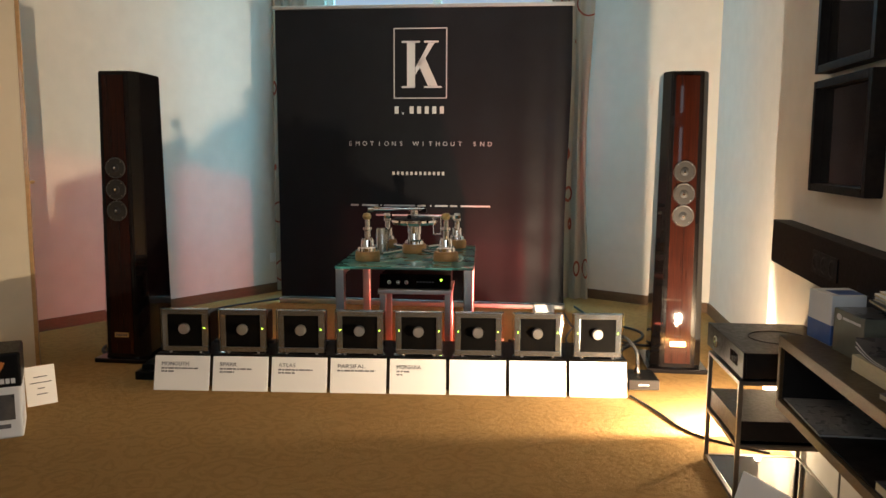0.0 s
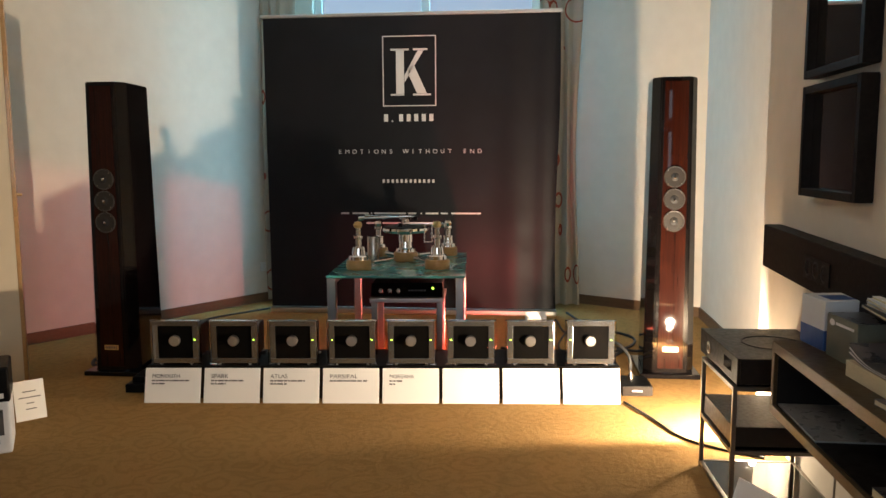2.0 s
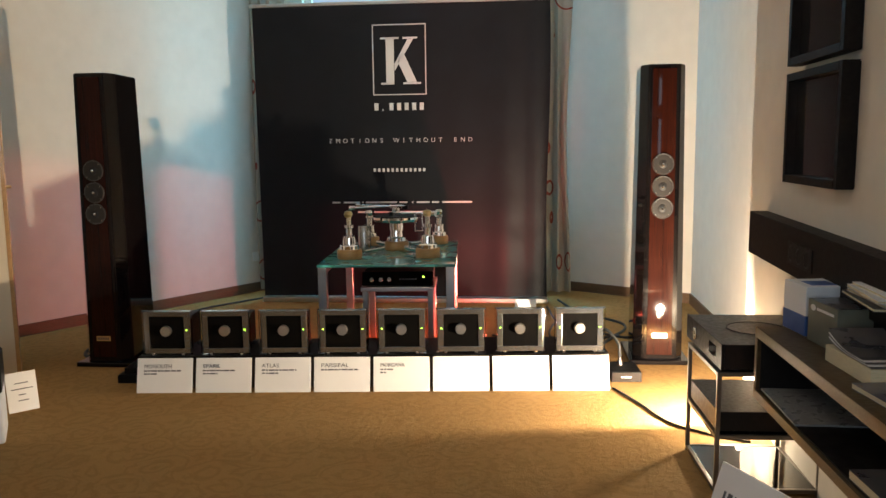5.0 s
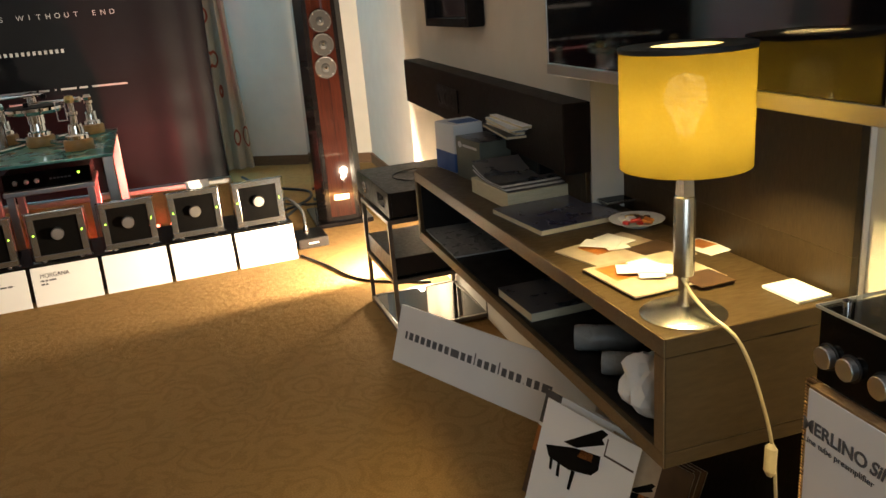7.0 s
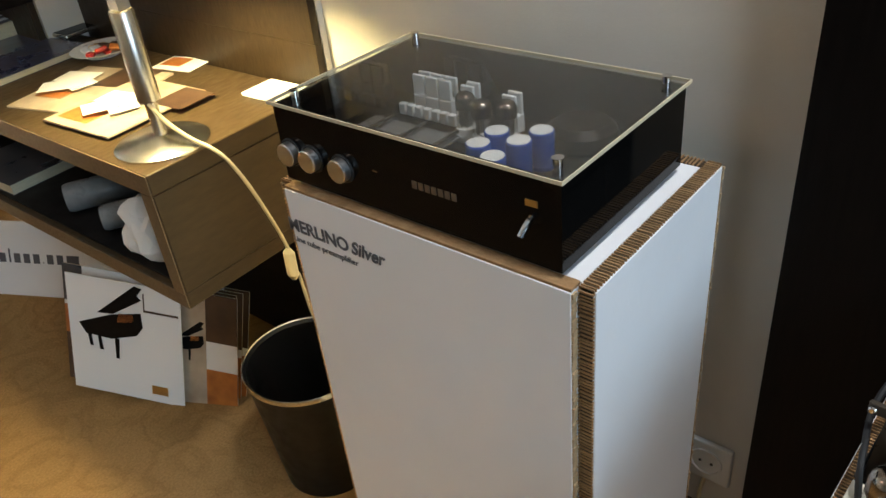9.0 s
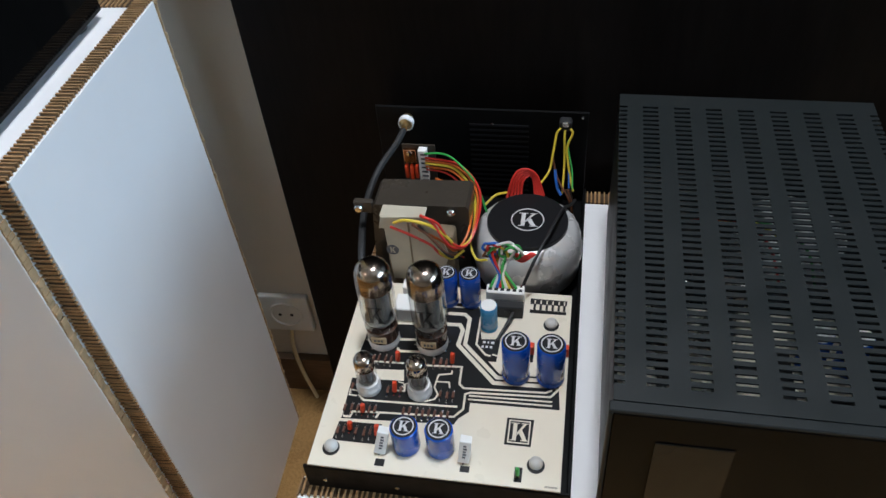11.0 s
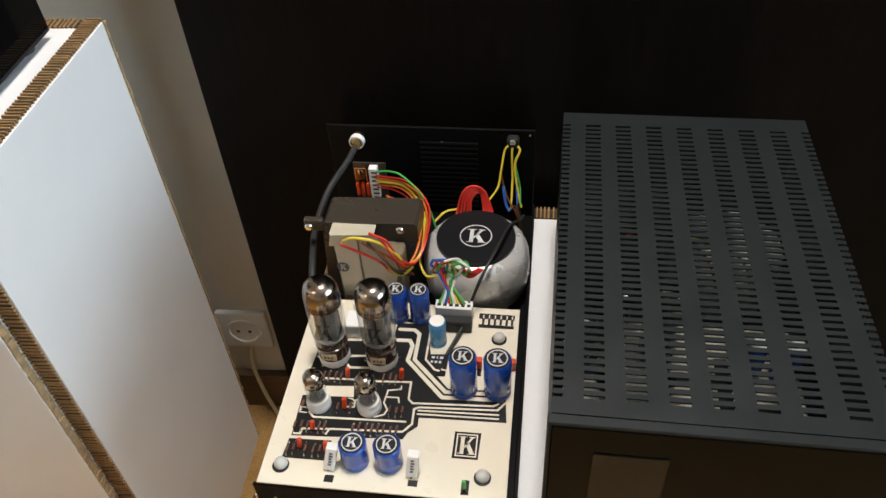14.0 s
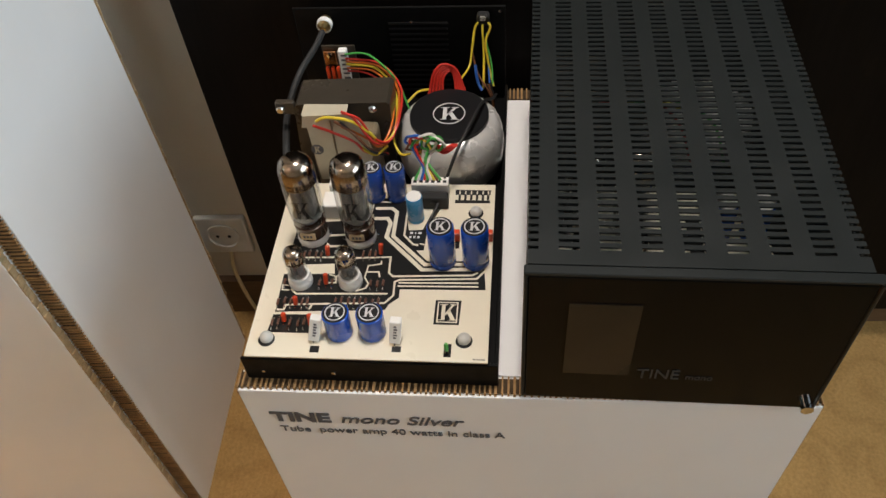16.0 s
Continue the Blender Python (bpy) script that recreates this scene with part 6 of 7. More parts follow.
    part("stem", lathe(bmesh.new(), [(r * 0.5, b0), (r * 0.42, b0 + h * 0.05), (0, b0 + h * 0.06)], 16), M["plate_grey"], v, smooth=True)
    if big:
        bm = bmesh.new()
        emblem(bm, 0, 0, r * 1.0, r * 1.25, 0, 0.0003)
        part("print_mark", bm, M["tube_print"], v, "faded dark printed mark", m=pose(0, -r * 0.80, h * 0.48, 90, 0, 0))
    return v


def capacitor(parent, x, y, z, r, h, mat="cap_blue", mark=True):
    c = part("capacitor", lathe(bmesh.new(), [(r * 0.94, 0), (r, h * 0.03), (r, h * 0.12), (r * 0.96, h * 0.135), (r, h * 0.15), (r, h * 0.97), (r * 0.93, h)], 24), M[mat], parent, "blue sleeved capacitor", smooth=True, m=pose(x, y, z))
    part("top", lathe(bmesh.new(), [(r * 0.90, h - 0.0002), (r * 0.90, h + 0.0005), (0, h + 0.0006)], 22), M["cap_top" if mark else "ceramic"], c)
    if mark:
        bm = bmesh.new()
        seg = 22
        rg = [[bm.verts.new((q * math.cos(2 * math.pi * k / seg), q * math.sin(2 * math.pi * k / seg), h + zz)) for k in range(seg)] for q, zz in ((r * 0.74, 0.0005), (r * 0.74, 0.0009), (r * 0.66, 0.0009), (r * 0.66, 0.0005))]
        for i in range(4):
            for k in range(seg):
                bm.faces.new((rg[i][k], rg[i][(k + 1) % seg], rg[(i + 1) % 4][(k + 1) % seg], rg[(i + 1) % 4][k]))
        part("ring", bm, M["print_white"], c)
        bm = bmesh.new()
        emblem(bm, 0, 0, r * 0.85, r * 0.80, h + 0.0006, h + 0.001)
        part("mark", bm, M["print_white"], c)
    return c


def lead(parent, mat, pts, r=0.0010, name="wire"):
    return part(name, sweep(bmesh.new(), pts, r, 7), M[mat], parent, smooth=True)


# ---- preamplifier under a clear lid ----
mp = thing("preamplifier", "black tube preamplifier with clear lid and silver knobs", "amplifier", facing(1.906, 0.4345, 0.7697))
W_, D_, H_ = 0.400, 0.256, 0.105
for b in ((-W_ / 2, W_ / 2, 0.0, 0.006, 0.006, H_), (-W_ / 2, W_ / 2, D_ - 0.003, D_, 0.006, H_), (-W_ / 2, -W_ / 2 + 0.003, 0.0061, D_ - 0.0031, 0.006, H_), (W_ / 2 - 0.003, W_ / 2, 0.0061, D_ - 0.0031, 0.006, H_)):
    part("case_wall", newbox(*b), M["black_glass"], mp, "glossy black case wall")
part("floor_plate", newbox(-W_ / 2 + 0.0031, W_ / 2 - 0.0031, 0.0061, D_ - 0.0031, 0.006, 0.010), M["player_metal"], mp)
lid = part("lid", newbox(-W_ / 2 - 0.003, W_ / 2 + 0.003, -0.004, D_ + 0.003, H_ + 0.001, H_ + 0.005, 0.0008, 1), M["thin_glass"], mp, "clear acrylic lid")
lid.visible_shadow = False
bm = bmesh.new()
for b in ((-W_ / 2 - 0.0045, W_ / 2 + 0.0045, -0.0055, -0.0041), (-W_ / 2 - 0.0045, W_ / 2 + 0.0045, D_ + 0.0031, D_ + 0.0045), (-W_ / 2 - 0.0045, -W_ / 2 - 0.0031, -0.0041, D_ + 0.0031), (W_ / 2 + 0.0031, W_ / 2 + 0.0045, -0.0041, D_ + 0.0031)):
    box(bm, b[0], b[1], b[2], b[3], H_ + 0.0012, H_ + 0.0052)
part("lid_edge", bm, M["page_edge"], mp, "bright polished lid edge")
for x in (-0.180, 0.184):
    for y in (0.02, 0.240):
        part("lid_pin", lathe(bmesh.new(), [(0.005, H_ + 0.005), (0.005, H_ + 0.013), (0.006, H_ + 0.014), (0, H_ + 0.016)], 14), M["chrome"], mp, smooth=True, m=pose(x, y, 0))
for k, x in enumerate((-0.1815, -0.1445, -0.0935)):
    part("knob", lathe(bmesh.new(), [(0.0145, 0), (0.0145, 0.011), (0.0135, 0.0122), (0, 0.0124)], 28), M["alu"], mp, "turned silver knob", smooth=True, m=pose(x, 0, 0.046, 90, 0, 0))
    part("knob_ring", lathe(bmesh.new(), [(0.018, 0), (0.018, 0.002), (0.0146, 0.002)], 26), M["rubber"], mp, m=pose(x, 0, 0.046, 90, 0, 0))
for k in range(7):
    part("print_mark", newbox(0.014 + k * 0.009, 0.0205 + k * 0.009, -0.0007, 0.0, 0.050, 0.059), M["dim_steel"], mp)
part("print_mark", newbox(-0.044, -0.037, -0.0007, 0.0, 0.055, 0.057), M["steel"], mp)
part("lever_switch", sweep(bmesh.new(), [(0.166, 0, 0.060), (0.166, -0.009, 0.056), (0.164, -0.017, 0.046)], 0.0034, 10), M["chrome"], mp, smooth=True)
part("badge", newbox(0.160, 0.174, -0.001, 0.0, 0.072, 0.079), M["brass"], mp)
part("circuit_board", newbox(-0.185, -0.04, 0.03, 0.15, 0.022, 0.024), M["plate_grey"], mp)
part("circuit_board", newbox(-0.02, 0.19, 0.05, 0.20, 0.018, 0.020), M["pcb_black"], mp)
for x, y in ((-0.158, 0.220), (-0.1355, 0.220), (-0.113, 0.220), (-0.0735, 0.218), (-0.0065, 0.216)):
    blk = part("terminal_block", newbox(x - 0.0105, x + 0.0105, y - 0.010, y + 0.010, 0.0105, 0.034, 0.001, 1), M["ceramic"], mp, "white ceramic terminal block")
    for q in (-0.0065, 0.0065):
        part("fin", newbox(x - 0.010, x + 0.010, y + q - 0.0026, y + q + 0.0026, 0.0342, 0.062, 0.0008, 1), M["ceramic"], blk)
    part("clamp", newbox(x - 0.006, x + 0.006, y - 0.0035, y + 0.0035, 0.0342, 0.044), M["steel"], blk)
for k in range(7):
    part("terminal_strip", newbox(-0.180 + 0.0145 * k, -0.169 + 0.0145 * k, 0.190, 0.199, 0.0105, 0.026, 0.0008, 1), M["ceramic"], mp)
for k in range(4):
    part("terminal_strip", newbox(-0.010 + 0.015 * k, 0.001 + 0.015 * k, 0.150, 0.160, 0.0205, 0.034, 0.0008, 1), M["ceramic"], mp)
for x, y in ((-0.045, 0.170), (-0.012, 0.160), (0.016, 0.172)):
    tube(mp, x, y, 0.012, 0.0125, 0.062, False)
for x, y in ((0.044, 0.079), (0.077, 0.061), (0.080, 0.105), (0.088, 0.138), (0.044, 0.114)):
    capacitor(mp, x, y, 0.020, 0.0145, 0.046, "cap_blue", False)
for k in range(3):
    part("spindle", sweep(bmesh.new(), [(-0.158 + 0.053 * k, 0.006, 0.024 + 0.004), (-0.150 + 0.053 * k, 0.15, 0.030)], 0.003, 8), M["steel"], mp, smooth=True)
part("toroid", lathe(bmesh.new(), [(0.012, 0.0), (0.038, 0.004), (0.044, 0.015), (0.042, 0.03), (0.030, 0.038), (0.012, 0.036)], 32), M["player_metal"], mp, "dark ring transformer", smooth=True, m=pose(0.095, 0.212, 0.0105))
part("warning_label", newbox(0.125, 0.155, 0.060, 0.085, 0.0206, 0.021), M["yellow_paint"], mp, "yellow warning label")
for x in (-0.18, 0.18):
    for y in (0.03, 0.225):
        part("foot", lathe(bmesh.new(), [(0.016, 0), (0.016, 0.0062)], 14), M["rubber"], mp, m=pose(x, y, 0))


# the inner chassis stands on a raised tray
for ob in mp.children:
    if ob.name.split(".")[0] in ("circuit_board", "terminal_block", "terminal_strip", "valve", "capacitor", "spindle", "toroid", "warning_label"):
        ob.location.z += 0.010
part("inner_tray", newbox(-W_ / 2 + 0.0035, W_ / 2 - 0.0035, 0.0065, D_ - 0.0035, 0.0145, 0.0200), M["player_metal"], mp)


# ---- opened mono amplifier ----
oa = thing("opened_amplifier", "opened tube amplifier chassis with cream circuit board", "amplifier", facing(1.791, -0.130, 0.5405, -2.3))
# chassis tray and back plate
part("tray", newbox(-0.1015, 0.107, 0.001, 0.375, 0.0, 0.004, 0.001, 1), M["black_metal"], oa)
part("front_lip", newbox(-0.1060, 0.107, 0.0, 0.003, 0.000, 0.030, 0.0006, 1), M["black_metal"], oa)
for x0, x1 in ((-0.1015, -0.0985), (0.104, 0.107)):
    part("side_lip", newbox(x0, x1, 0.0035, 0.370, 0.004, 0.024, 0.0006, 1), M["black_metal"], oa)
for x in (-0.09, -0.03):
    part("lip_screw", lathe(bmesh.new(), [(0.0018, 0), (0.0018, 0.0006), (0, 0.001)], 10), M["steel"], oa, m=pose(x, 0.0, 0.012, 90, 0, 0))
bp = part("back_plate", newbox(-0.118, 0.105, 0.371, 0.374, 0.0045, 0.122, 0.001, 1), M["black_metal"], oa)
for k in range(14):
    part("vent", newbox(-0.018, 0.044, 0.3698, 0.3709, 0.016 + k * 0.0066, 0.0182 + k * 0.0066), M["cap_top"], bp)
for x, z in ((0.099, 0.116), (0.006, 0.104)):
    part("plate_screw", lathe(bmesh.new(), [(0.0018, 0), (0.0016, 0.001), (0, 0.0013)], 10), M["steel"], bp, m=pose(x, 0.371, z, 90, 0, 0))
# board
PZ = 0.0365
pcb = part("circuit_board", newbox(-0.1008, 0.0990, -0.0010, 0.1995, PZ - 0.0016, PZ, 0.0003, 1), M["pcb_cream"], oa, "cream circuit board with black tracks")
part("board_core", newbox(-0.1004, 0.0986, -0.0006, 0.199, PZ - 0.0030, PZ - 0.0017), M["pcb_black"], pcb)
for x, y in ((-0.085, 0.0166), (0.079, 0.0202), (0.082, 0.1624), (-0.083, 0.176)):
    part("clearance_ring", lathe(bmesh.new(), [(0.0070, PZ + 0.0001), (0.0070, PZ + 0.0005), (0, PZ + 0.0005)], 22), M["pcb_black"], pcb, m=pose(x, y - 0.0012, 0))
    part("standoff", lathe(bmesh.new(), [(0.004, 0.004), (0.004, PZ - 0.0031)], 10), M["steel"], pcb, m=pose(x, y, 0))
    part("nylon_screw", lathe(bmesh.new(), [(0.0056, PZ + 0.0006), (0.0056, PZ + 0.0022), (0.0048, PZ + 0.0042), (0.003, PZ + 0.0056), (0, PZ + 0.0061)], 20), M["nylon"], pcb, "grey nylon dome screw", smooth=True, m=pose(x, y, 0))
K0, K1 = PZ + 0.0001, PZ + 0.00042
T0, T1 = PZ + 0.0003, PZ + 0.00062


def black(*outline):
    return part("track_area", prism(bmesh.new(), outline, K0, K1), M["pcb_black"], pcb)


def trace(w, *pts):
    """A run of track of one width with mitred corners and rounded ends."""
    ps = [Vector((*p, 0)) for p in pts]
    left, right = [], []
    for i, p in enumerate(ps):
        a = (p - ps[i - 1]).normalized() if i else (ps[1] - p).normalized()
        b = (ps[i + 1] - p).normalized() if i < len(ps) - 1 else a
        n = Vector((-(a + b).y, (a + b).x, 0)).normalized()
        k = (w / 2) / max(0.5, n.dot(Vector((-a.y, a.x, 0))))
        left.append(p + n * k)
        right.append(p - n * k)
    bm = bmesh.new()
    lo = [[bm.verts.new((q.x, q.y, z)) for q in side] for z in (T0, T1) for side in (left, right)]
    for i in range(len(ps) - 1):
        bm.faces.new((lo[2][i], lo[2][i + 1], lo[3][i + 1], lo[3][i]))
        for u, v in ((0, 2), (3, 1)):
            bm.faces.new((lo[u][i], lo[u][i + 1], lo[v][i + 1], lo[v][i]))
    for p in (ps[0], ps[-1]):
        lathe(bm, [(w * 0.52, T0), (w * 0.52, T1 + 0.00002), (0, T1 + 0.00002)], 12, Matrix.Translation(p))
    return part("track", bm, M["pcb_cream"], pcb)


# black mask areas: the valve field, the front corner, small fields
black((-0.0831, 0.1287), (-0.0836, 0.1467), (-0.0157, 0.1506), (-0.0150, 0.1626), (-0.0145, 0.1787), (0.0125, 0.1804), (0.0199, 0.1646),
      (0.0194, 0.1486), (0.0216, 0.1387), (0.0386, 0.1401), (0.0373, 0.1151), (0.0303, 0.1149), (0.0417, 0.1022), (0.0917, 0.1036),
      (0.0945, 0.0718), (0.0205, 0.0706), (0.0208, 0.0616), (0.0130, 0.0544), (0.0102, 0.0483), (-0.0838, 0.0437), (-0.0846, 0.0847),
      (-0.0389, 0.0862), (-0.0412, 0.0979), (-0.0672, 0.0962), (-0.0740, 0.1010), (-0.0850, 0.1060))
black((-0.0847, 0.0407), (-0.0487, 0.0417), (-0.0482, 0.0227), (-0.0862, 0.0226))
black((0.0631, 0.0158), (0.0691, 0.0158), (0.0691, 0.0032), (0.0631, 0.0032))
black((-0.0468, 0.0103), (-0.0392, 0.0103), (-0.0392, 0.0040), (-0.0468, 0.0040))
black((0.0208, 0.0120), (0.0283, 0.0120), (0.0283, 0.0066), (0.0208, 0.0066))
black((0.0649, 0.1299), (0.0690, 0.1299), (0.0690, 0.1180), (0.0649, 0.1180))
black((0.0527, 0.0598), (0.0747, 0.0598), (0.0737, 0.0348), (0.0525, 0.0348))
# label field along the far edge: two black strips joined by dark uprights
black((0.0612, 0.1918), (0.0952, 0.1912), (0.0946, 0.1852), (0.0614, 0.1852))
black((0.0614, 0.1782), (0.0946, 0.1778), (0.0946, 0.1745), (0.0616, 0.1742))
for x in (0.0645, 0.070, 0.0755, 0.081, 0.0865, 0.0915):
    black((x, 0.1850), (x + 0.0022, 0.1850), (x + 0.0022, 0.1784), (x, 0.1784))
    trace(0.0012, (x + 0.0011, 0.1895), (x + 0.0011, 0.1862))
for k in range(9):
    part("print_mark", newbox(0.0870 + k * 0.0011, 0.0876 + k * 0.0011, 0.0010, 0.0022, K1, K1 + 0.0002), M["pcb_black"], pcb)
# long runs towards the large capacitors
trace(0.0036, (-0.0111, 0.1658), (0.0029, 0.1661), (0.0080, 0.1613), (0.0078, 0.1313), (0.0398, 0.0984), (0.0897, 0.0998))
trace(0.0038, (-0.0108, 0.1528), (0.0002, 0.1531), (0.0036, 0.1472), (0.0017, 0.1301), (0.0377, 0.0925), (0.0889, 0.0940))
trace(0.0014, (-0.0138, 0.1745), (0.0006, 0.1741), (0.0026, 0.1771))
trace(0.0018, (0.0179, 0.1646), (0.0178, 0.1325), (0.0271, 0.1218), (0.0311, 0.1209))
trace(0.0014, (0.0335, 0.1225), (0.0372, 0.1216))
trace(0.0018, (-0.0323, 0.0990), (-0.0304, 0.1042), (0.0085, 0.1063), (0.0090, 0.0883), (0.0131, 0.0844), (0.0821, 0.0873), (0.0865, 0.0900))
trace(0.0018, (0.0925, 0.0916), (0.0862, 0.0834), (0.0193, 0.0806), (0.0153, 0.0785), (0.0157, 0.0635), (0.0090, 0.0553), (-0.0530, 0.0525), (-0.0548, 0.0475))
trace(0.0015, (0.0193, 0.0774), (0.0873, 0.0788))
trace(0.0015, (0.0190, 0.0738), (0.0875, 0.0748))
# short runs between the valves
trace(0.0024, (-0.0522, 0.1306), (-0.0352, 0.1321))
trace(0.0024, (-0.0539, 0.1225), (-0.0488, 0.1177), (-0.0148, 0.1196), (-0.0110, 0.1237))
trace(0.0018, (-0.0684, 0.1041), (-0.0434, 0.1048))
trace(0.0014, (0.0007, 0.1011), (0.0008, 0.0981), (-0.0102, 0.0958), (-0.0118, 0.0827), (-0.0076, 0.0758), (-0.0095, 0.0708), (-0.0174, 0.0675))
trace(0.0014, (-0.0100, 0.0888), (0.0000, 0.0890), (0.0012, 0.0841))
trace(0.0018, (-0.0744, 0.0679), (-0.0693, 0.0631), (0.0097, 0.0653))
trace(0.0018, (-0.0820, 0.0457), (-0.0768, 0.0459), (-0.0760, 0.0509), (-0.0550, 0.0525))
trace(0.0010, (-0.0431, 0.0848), (-0.0389, 0.0839), (-0.0366, 0.0800), (-0.0410, 0.0790))
trace(0.0014, (-0.0436, 0.0758), (-0.0366, 0.0760), (-0.0368, 0.0830), (-0.0339, 0.0851))
trace(0.0012, (-0.0775, 0.0719), (-0.0830, 0.0727), (-0.0826, 0.0672), (-0.0764, 0.0669))
# fuse pad with unreadable print
part("pad", prism(bmesh.new(), [(0.0204, 0.1476), (0.0364, 0.1481), (0.0366, 0.1411), (0.0216, 0.1407)], T0, T1), M["pcb_cream"], pcb)
for x, y, w in ((0.0230, 0.1355, 0.0028), (0.0275, 0.1355, 0.0012), (0.0305, 0.1355, 0.0030), (0.0225, 0.1305, 0.0022), (0.0262, 0.1305, 0.0022), (0.0299, 0.1305, 0.0022)):
    part("print_mark", newbox(x, x + w, y - 0.0012, y + 0.0012, T0, T1), M["print_white"], pcb)
bm = bmesh.new()
emblem(bm, 0.0634, 0.0473, 0.0155, 0.0165, T0, T1)
part("mark", bm, M["pcb_cream"], pcb)
bm = bmesh.new()
for b in ((0.0547, 0.0722, 0.0366, 0.0377), (0.0547, 0.0722, 0.0569, 0.0580), (0.0547, 0.0558, 0.0377, 0.0569), (0.0711, 0.0722, 0.0377, 0.0569)):
    box(bm, b[0], b[1], b[2], b[3], T0, T1)
part("mark_border", bm, M["pcb_cream"], pcb)
# valves
tube(oa, -0.0652, 0.1290, PZ, 0.0158, 0.100, True)
tube(oa, -0.0210, 0.1285, PZ, 0.0158, 0.100, True)
tube(oa, -0.0672, 0.0762, PZ, 0.0088, 0.0445, False)
tube(oa, -0.0230, 0.0768, PZ, 0.0088, 0.0445, False)
# capacitors
capacitor(oa, -0.0245, 0.0250, PZ, 0.0112, 0.027)
capacitor(oa, 0.0032, 0.0258, PZ, 0.0112, 0.027)
capacitor(oa, 0.0557, 0.1028, PZ, 0.0118, 0.046)
capacitor(oa, 0.0848, 0.1030, PZ, 0.0118, 0.046)
capacitor(oa, -0.0146, 0.1812, PZ, 0.0096, 0.039)
capacitor(oa, 0.0064, 0.1818, PZ, 0.0096, 0.039)
capacitor(oa, 0.0270, 0.1535, PZ, 0.0076, 0.030, "cap_light", False)
# white power resistors, orange capacitors, small resistors
for x, y, a, b in ((-0.0445, 0.0165, 12, 14), (0.0228, 0.0165, 6, 12)):
    c = part("power_resistor", newbox(-0.0046, 0.0046, -0.004, 0.004, 0, 0.0235, 0.0006, 1), M["ceramic"], oa, "white ceramic resistor", m=pose(x, y, PZ + 0.002, -b, a, 0))
    for k in range(5):
        part("print_mark", newbox(-0.0012, 0.0012 + 0.0006 * (k % 2), -0.0043, -0.0039, 0.006 + k * 0.0030, 0.0076 + k * 0.0030), M["ink"], c)
    part("lead_pin", newbox(-0.0006, 0.0006, -0.0035, -0.0023, -0.004, 0.0), M["chrome"], c)
for x, y, h in ((-0.0485, 0.1060, 0.0135), (-0.0006, 0.1085, 0.0145), (-0.0446, 0.0735, 0.0145), (-0.0670, 0.0505, 0.0120), (-0.0735, 0.0330, 0.0120), (-0.0504, 0.0300, 0.0150)):
    c = part("film_capacitor", newbox(-0.0021, 0.0021, -0.0019, 0.0019, 0.0015, h, 0.0016, 3), M["orange_part"], oa, "orange dipped film capacitor", smooth=True, m=pose(x, y, PZ, -6, 5, 0))
    part("lead_pin", newbox(-0.0004, 0.0004, -0.0042, -0.0034, 0.0, 0.002), M["chrome"], c)
for x, y in ((0.0640, 0.1180), (0.0935, 0.1185)):
    part("film_capacitor", newbox(-0.0055, 0.0055, -0.003, 0.003, 0.001, 0.012, 0.001, 2), M["orange_part"], oa, "orange film capacitor", m=pose(x, y + 0.010, PZ))


def resistor(x, y, run):
    """A small resistor lying flat on its two leads, with shining solder pads."""
    bm = bmesh.new()
    lathe(bm, [(0.0010, 0), (0.0013, 0.0006), (0.0011, 0.0014), (0.0011, 0.0044), (0.0013, 0.0052), (0.0010, 0.0058)], 10, pose(0, run * 0.26, 0.0024, -90, 0, 0))
    r = part("resistor", bm, M["resistor"], oa, "small banded resistor", smooth=True, m=pose(x, y, PZ))
    part("lead_pin", sweep(bmesh.new(), [(0, 0, 0.0002), (0, 0.0012, 0.0022), (0, run * 0.5, 0.0024), (0, run - 0.0012, 0.0022), (0, run, 0.0002)], 0.00035, 5, smooth_steps=2), M["chrome"], r)
    for q in (0, run):
        part("solder_pad", lathe(bmesh.new(), [(0.0011, 0.0005), (0.0008, 0.0012), (0, 0.0014)], 9), M["chrome"], r, smooth=True, m=pose(0, q, 0))


for y, row in ((0.1003, (-0.0700, -0.0653, -0.0593, -0.0543)), (0.1020, (-0.0163, -0.0104, -0.0053)), (0.0688, (-0.0504, -0.0394, -0.0054, 0.0006, 0.0056)),
               (0.0473, (-0.0829, -0.0771, -0.0718, -0.0618, -0.0572)), (0.0490, (-0.0331, -0.0281, -0.0219, -0.0169, -0.0119, -0.0070, -0.0011, 0.0039)),
               (0.0250, (-0.0832, -0.0782, -0.0682, -0.0612, -0.0562))):
    for k, x in enumerate(row):
        resistor(x, y + 0.0006 * ((k * 5) % 3), 0.0105 if y != 0.0250 else 0.0118)
resistor(-0.0815, 0.0700, 0.008)
part("indicator", lathe(bmesh.new(), [(0.0016, 0.004), (0.0018, 0.006), (0.0018, 0.0115), (0.0012, 0.0132), (0, 0.0136)], 12), M["wire_green"], oa, "green lamp on brass legs", smooth=True, m=pose(0.0658, 0.0068, PZ + 0.001))
for s in (-1, 1):
    part("lamp_leg", newbox(-0.0003, 0.0003, -0.0003, 0.0003, 0, 0.006), M["brass"], oa, m=pose(0.0658 + s * 0.0012, 0.0068, PZ))
part("relay", newbox(-0.060, -0.026, 0.152, 0.172, PZ + 0.0002, PZ + 0.017, 0.001, 1), M["ceramic"], oa, "white relay block")
part("relay", newbox(-0.056, -0.030, 0.1745, 0.186, PZ + 0.0002, PZ + 0.022, 0.001, 1), M["ceramic"], oa, "white relay block")
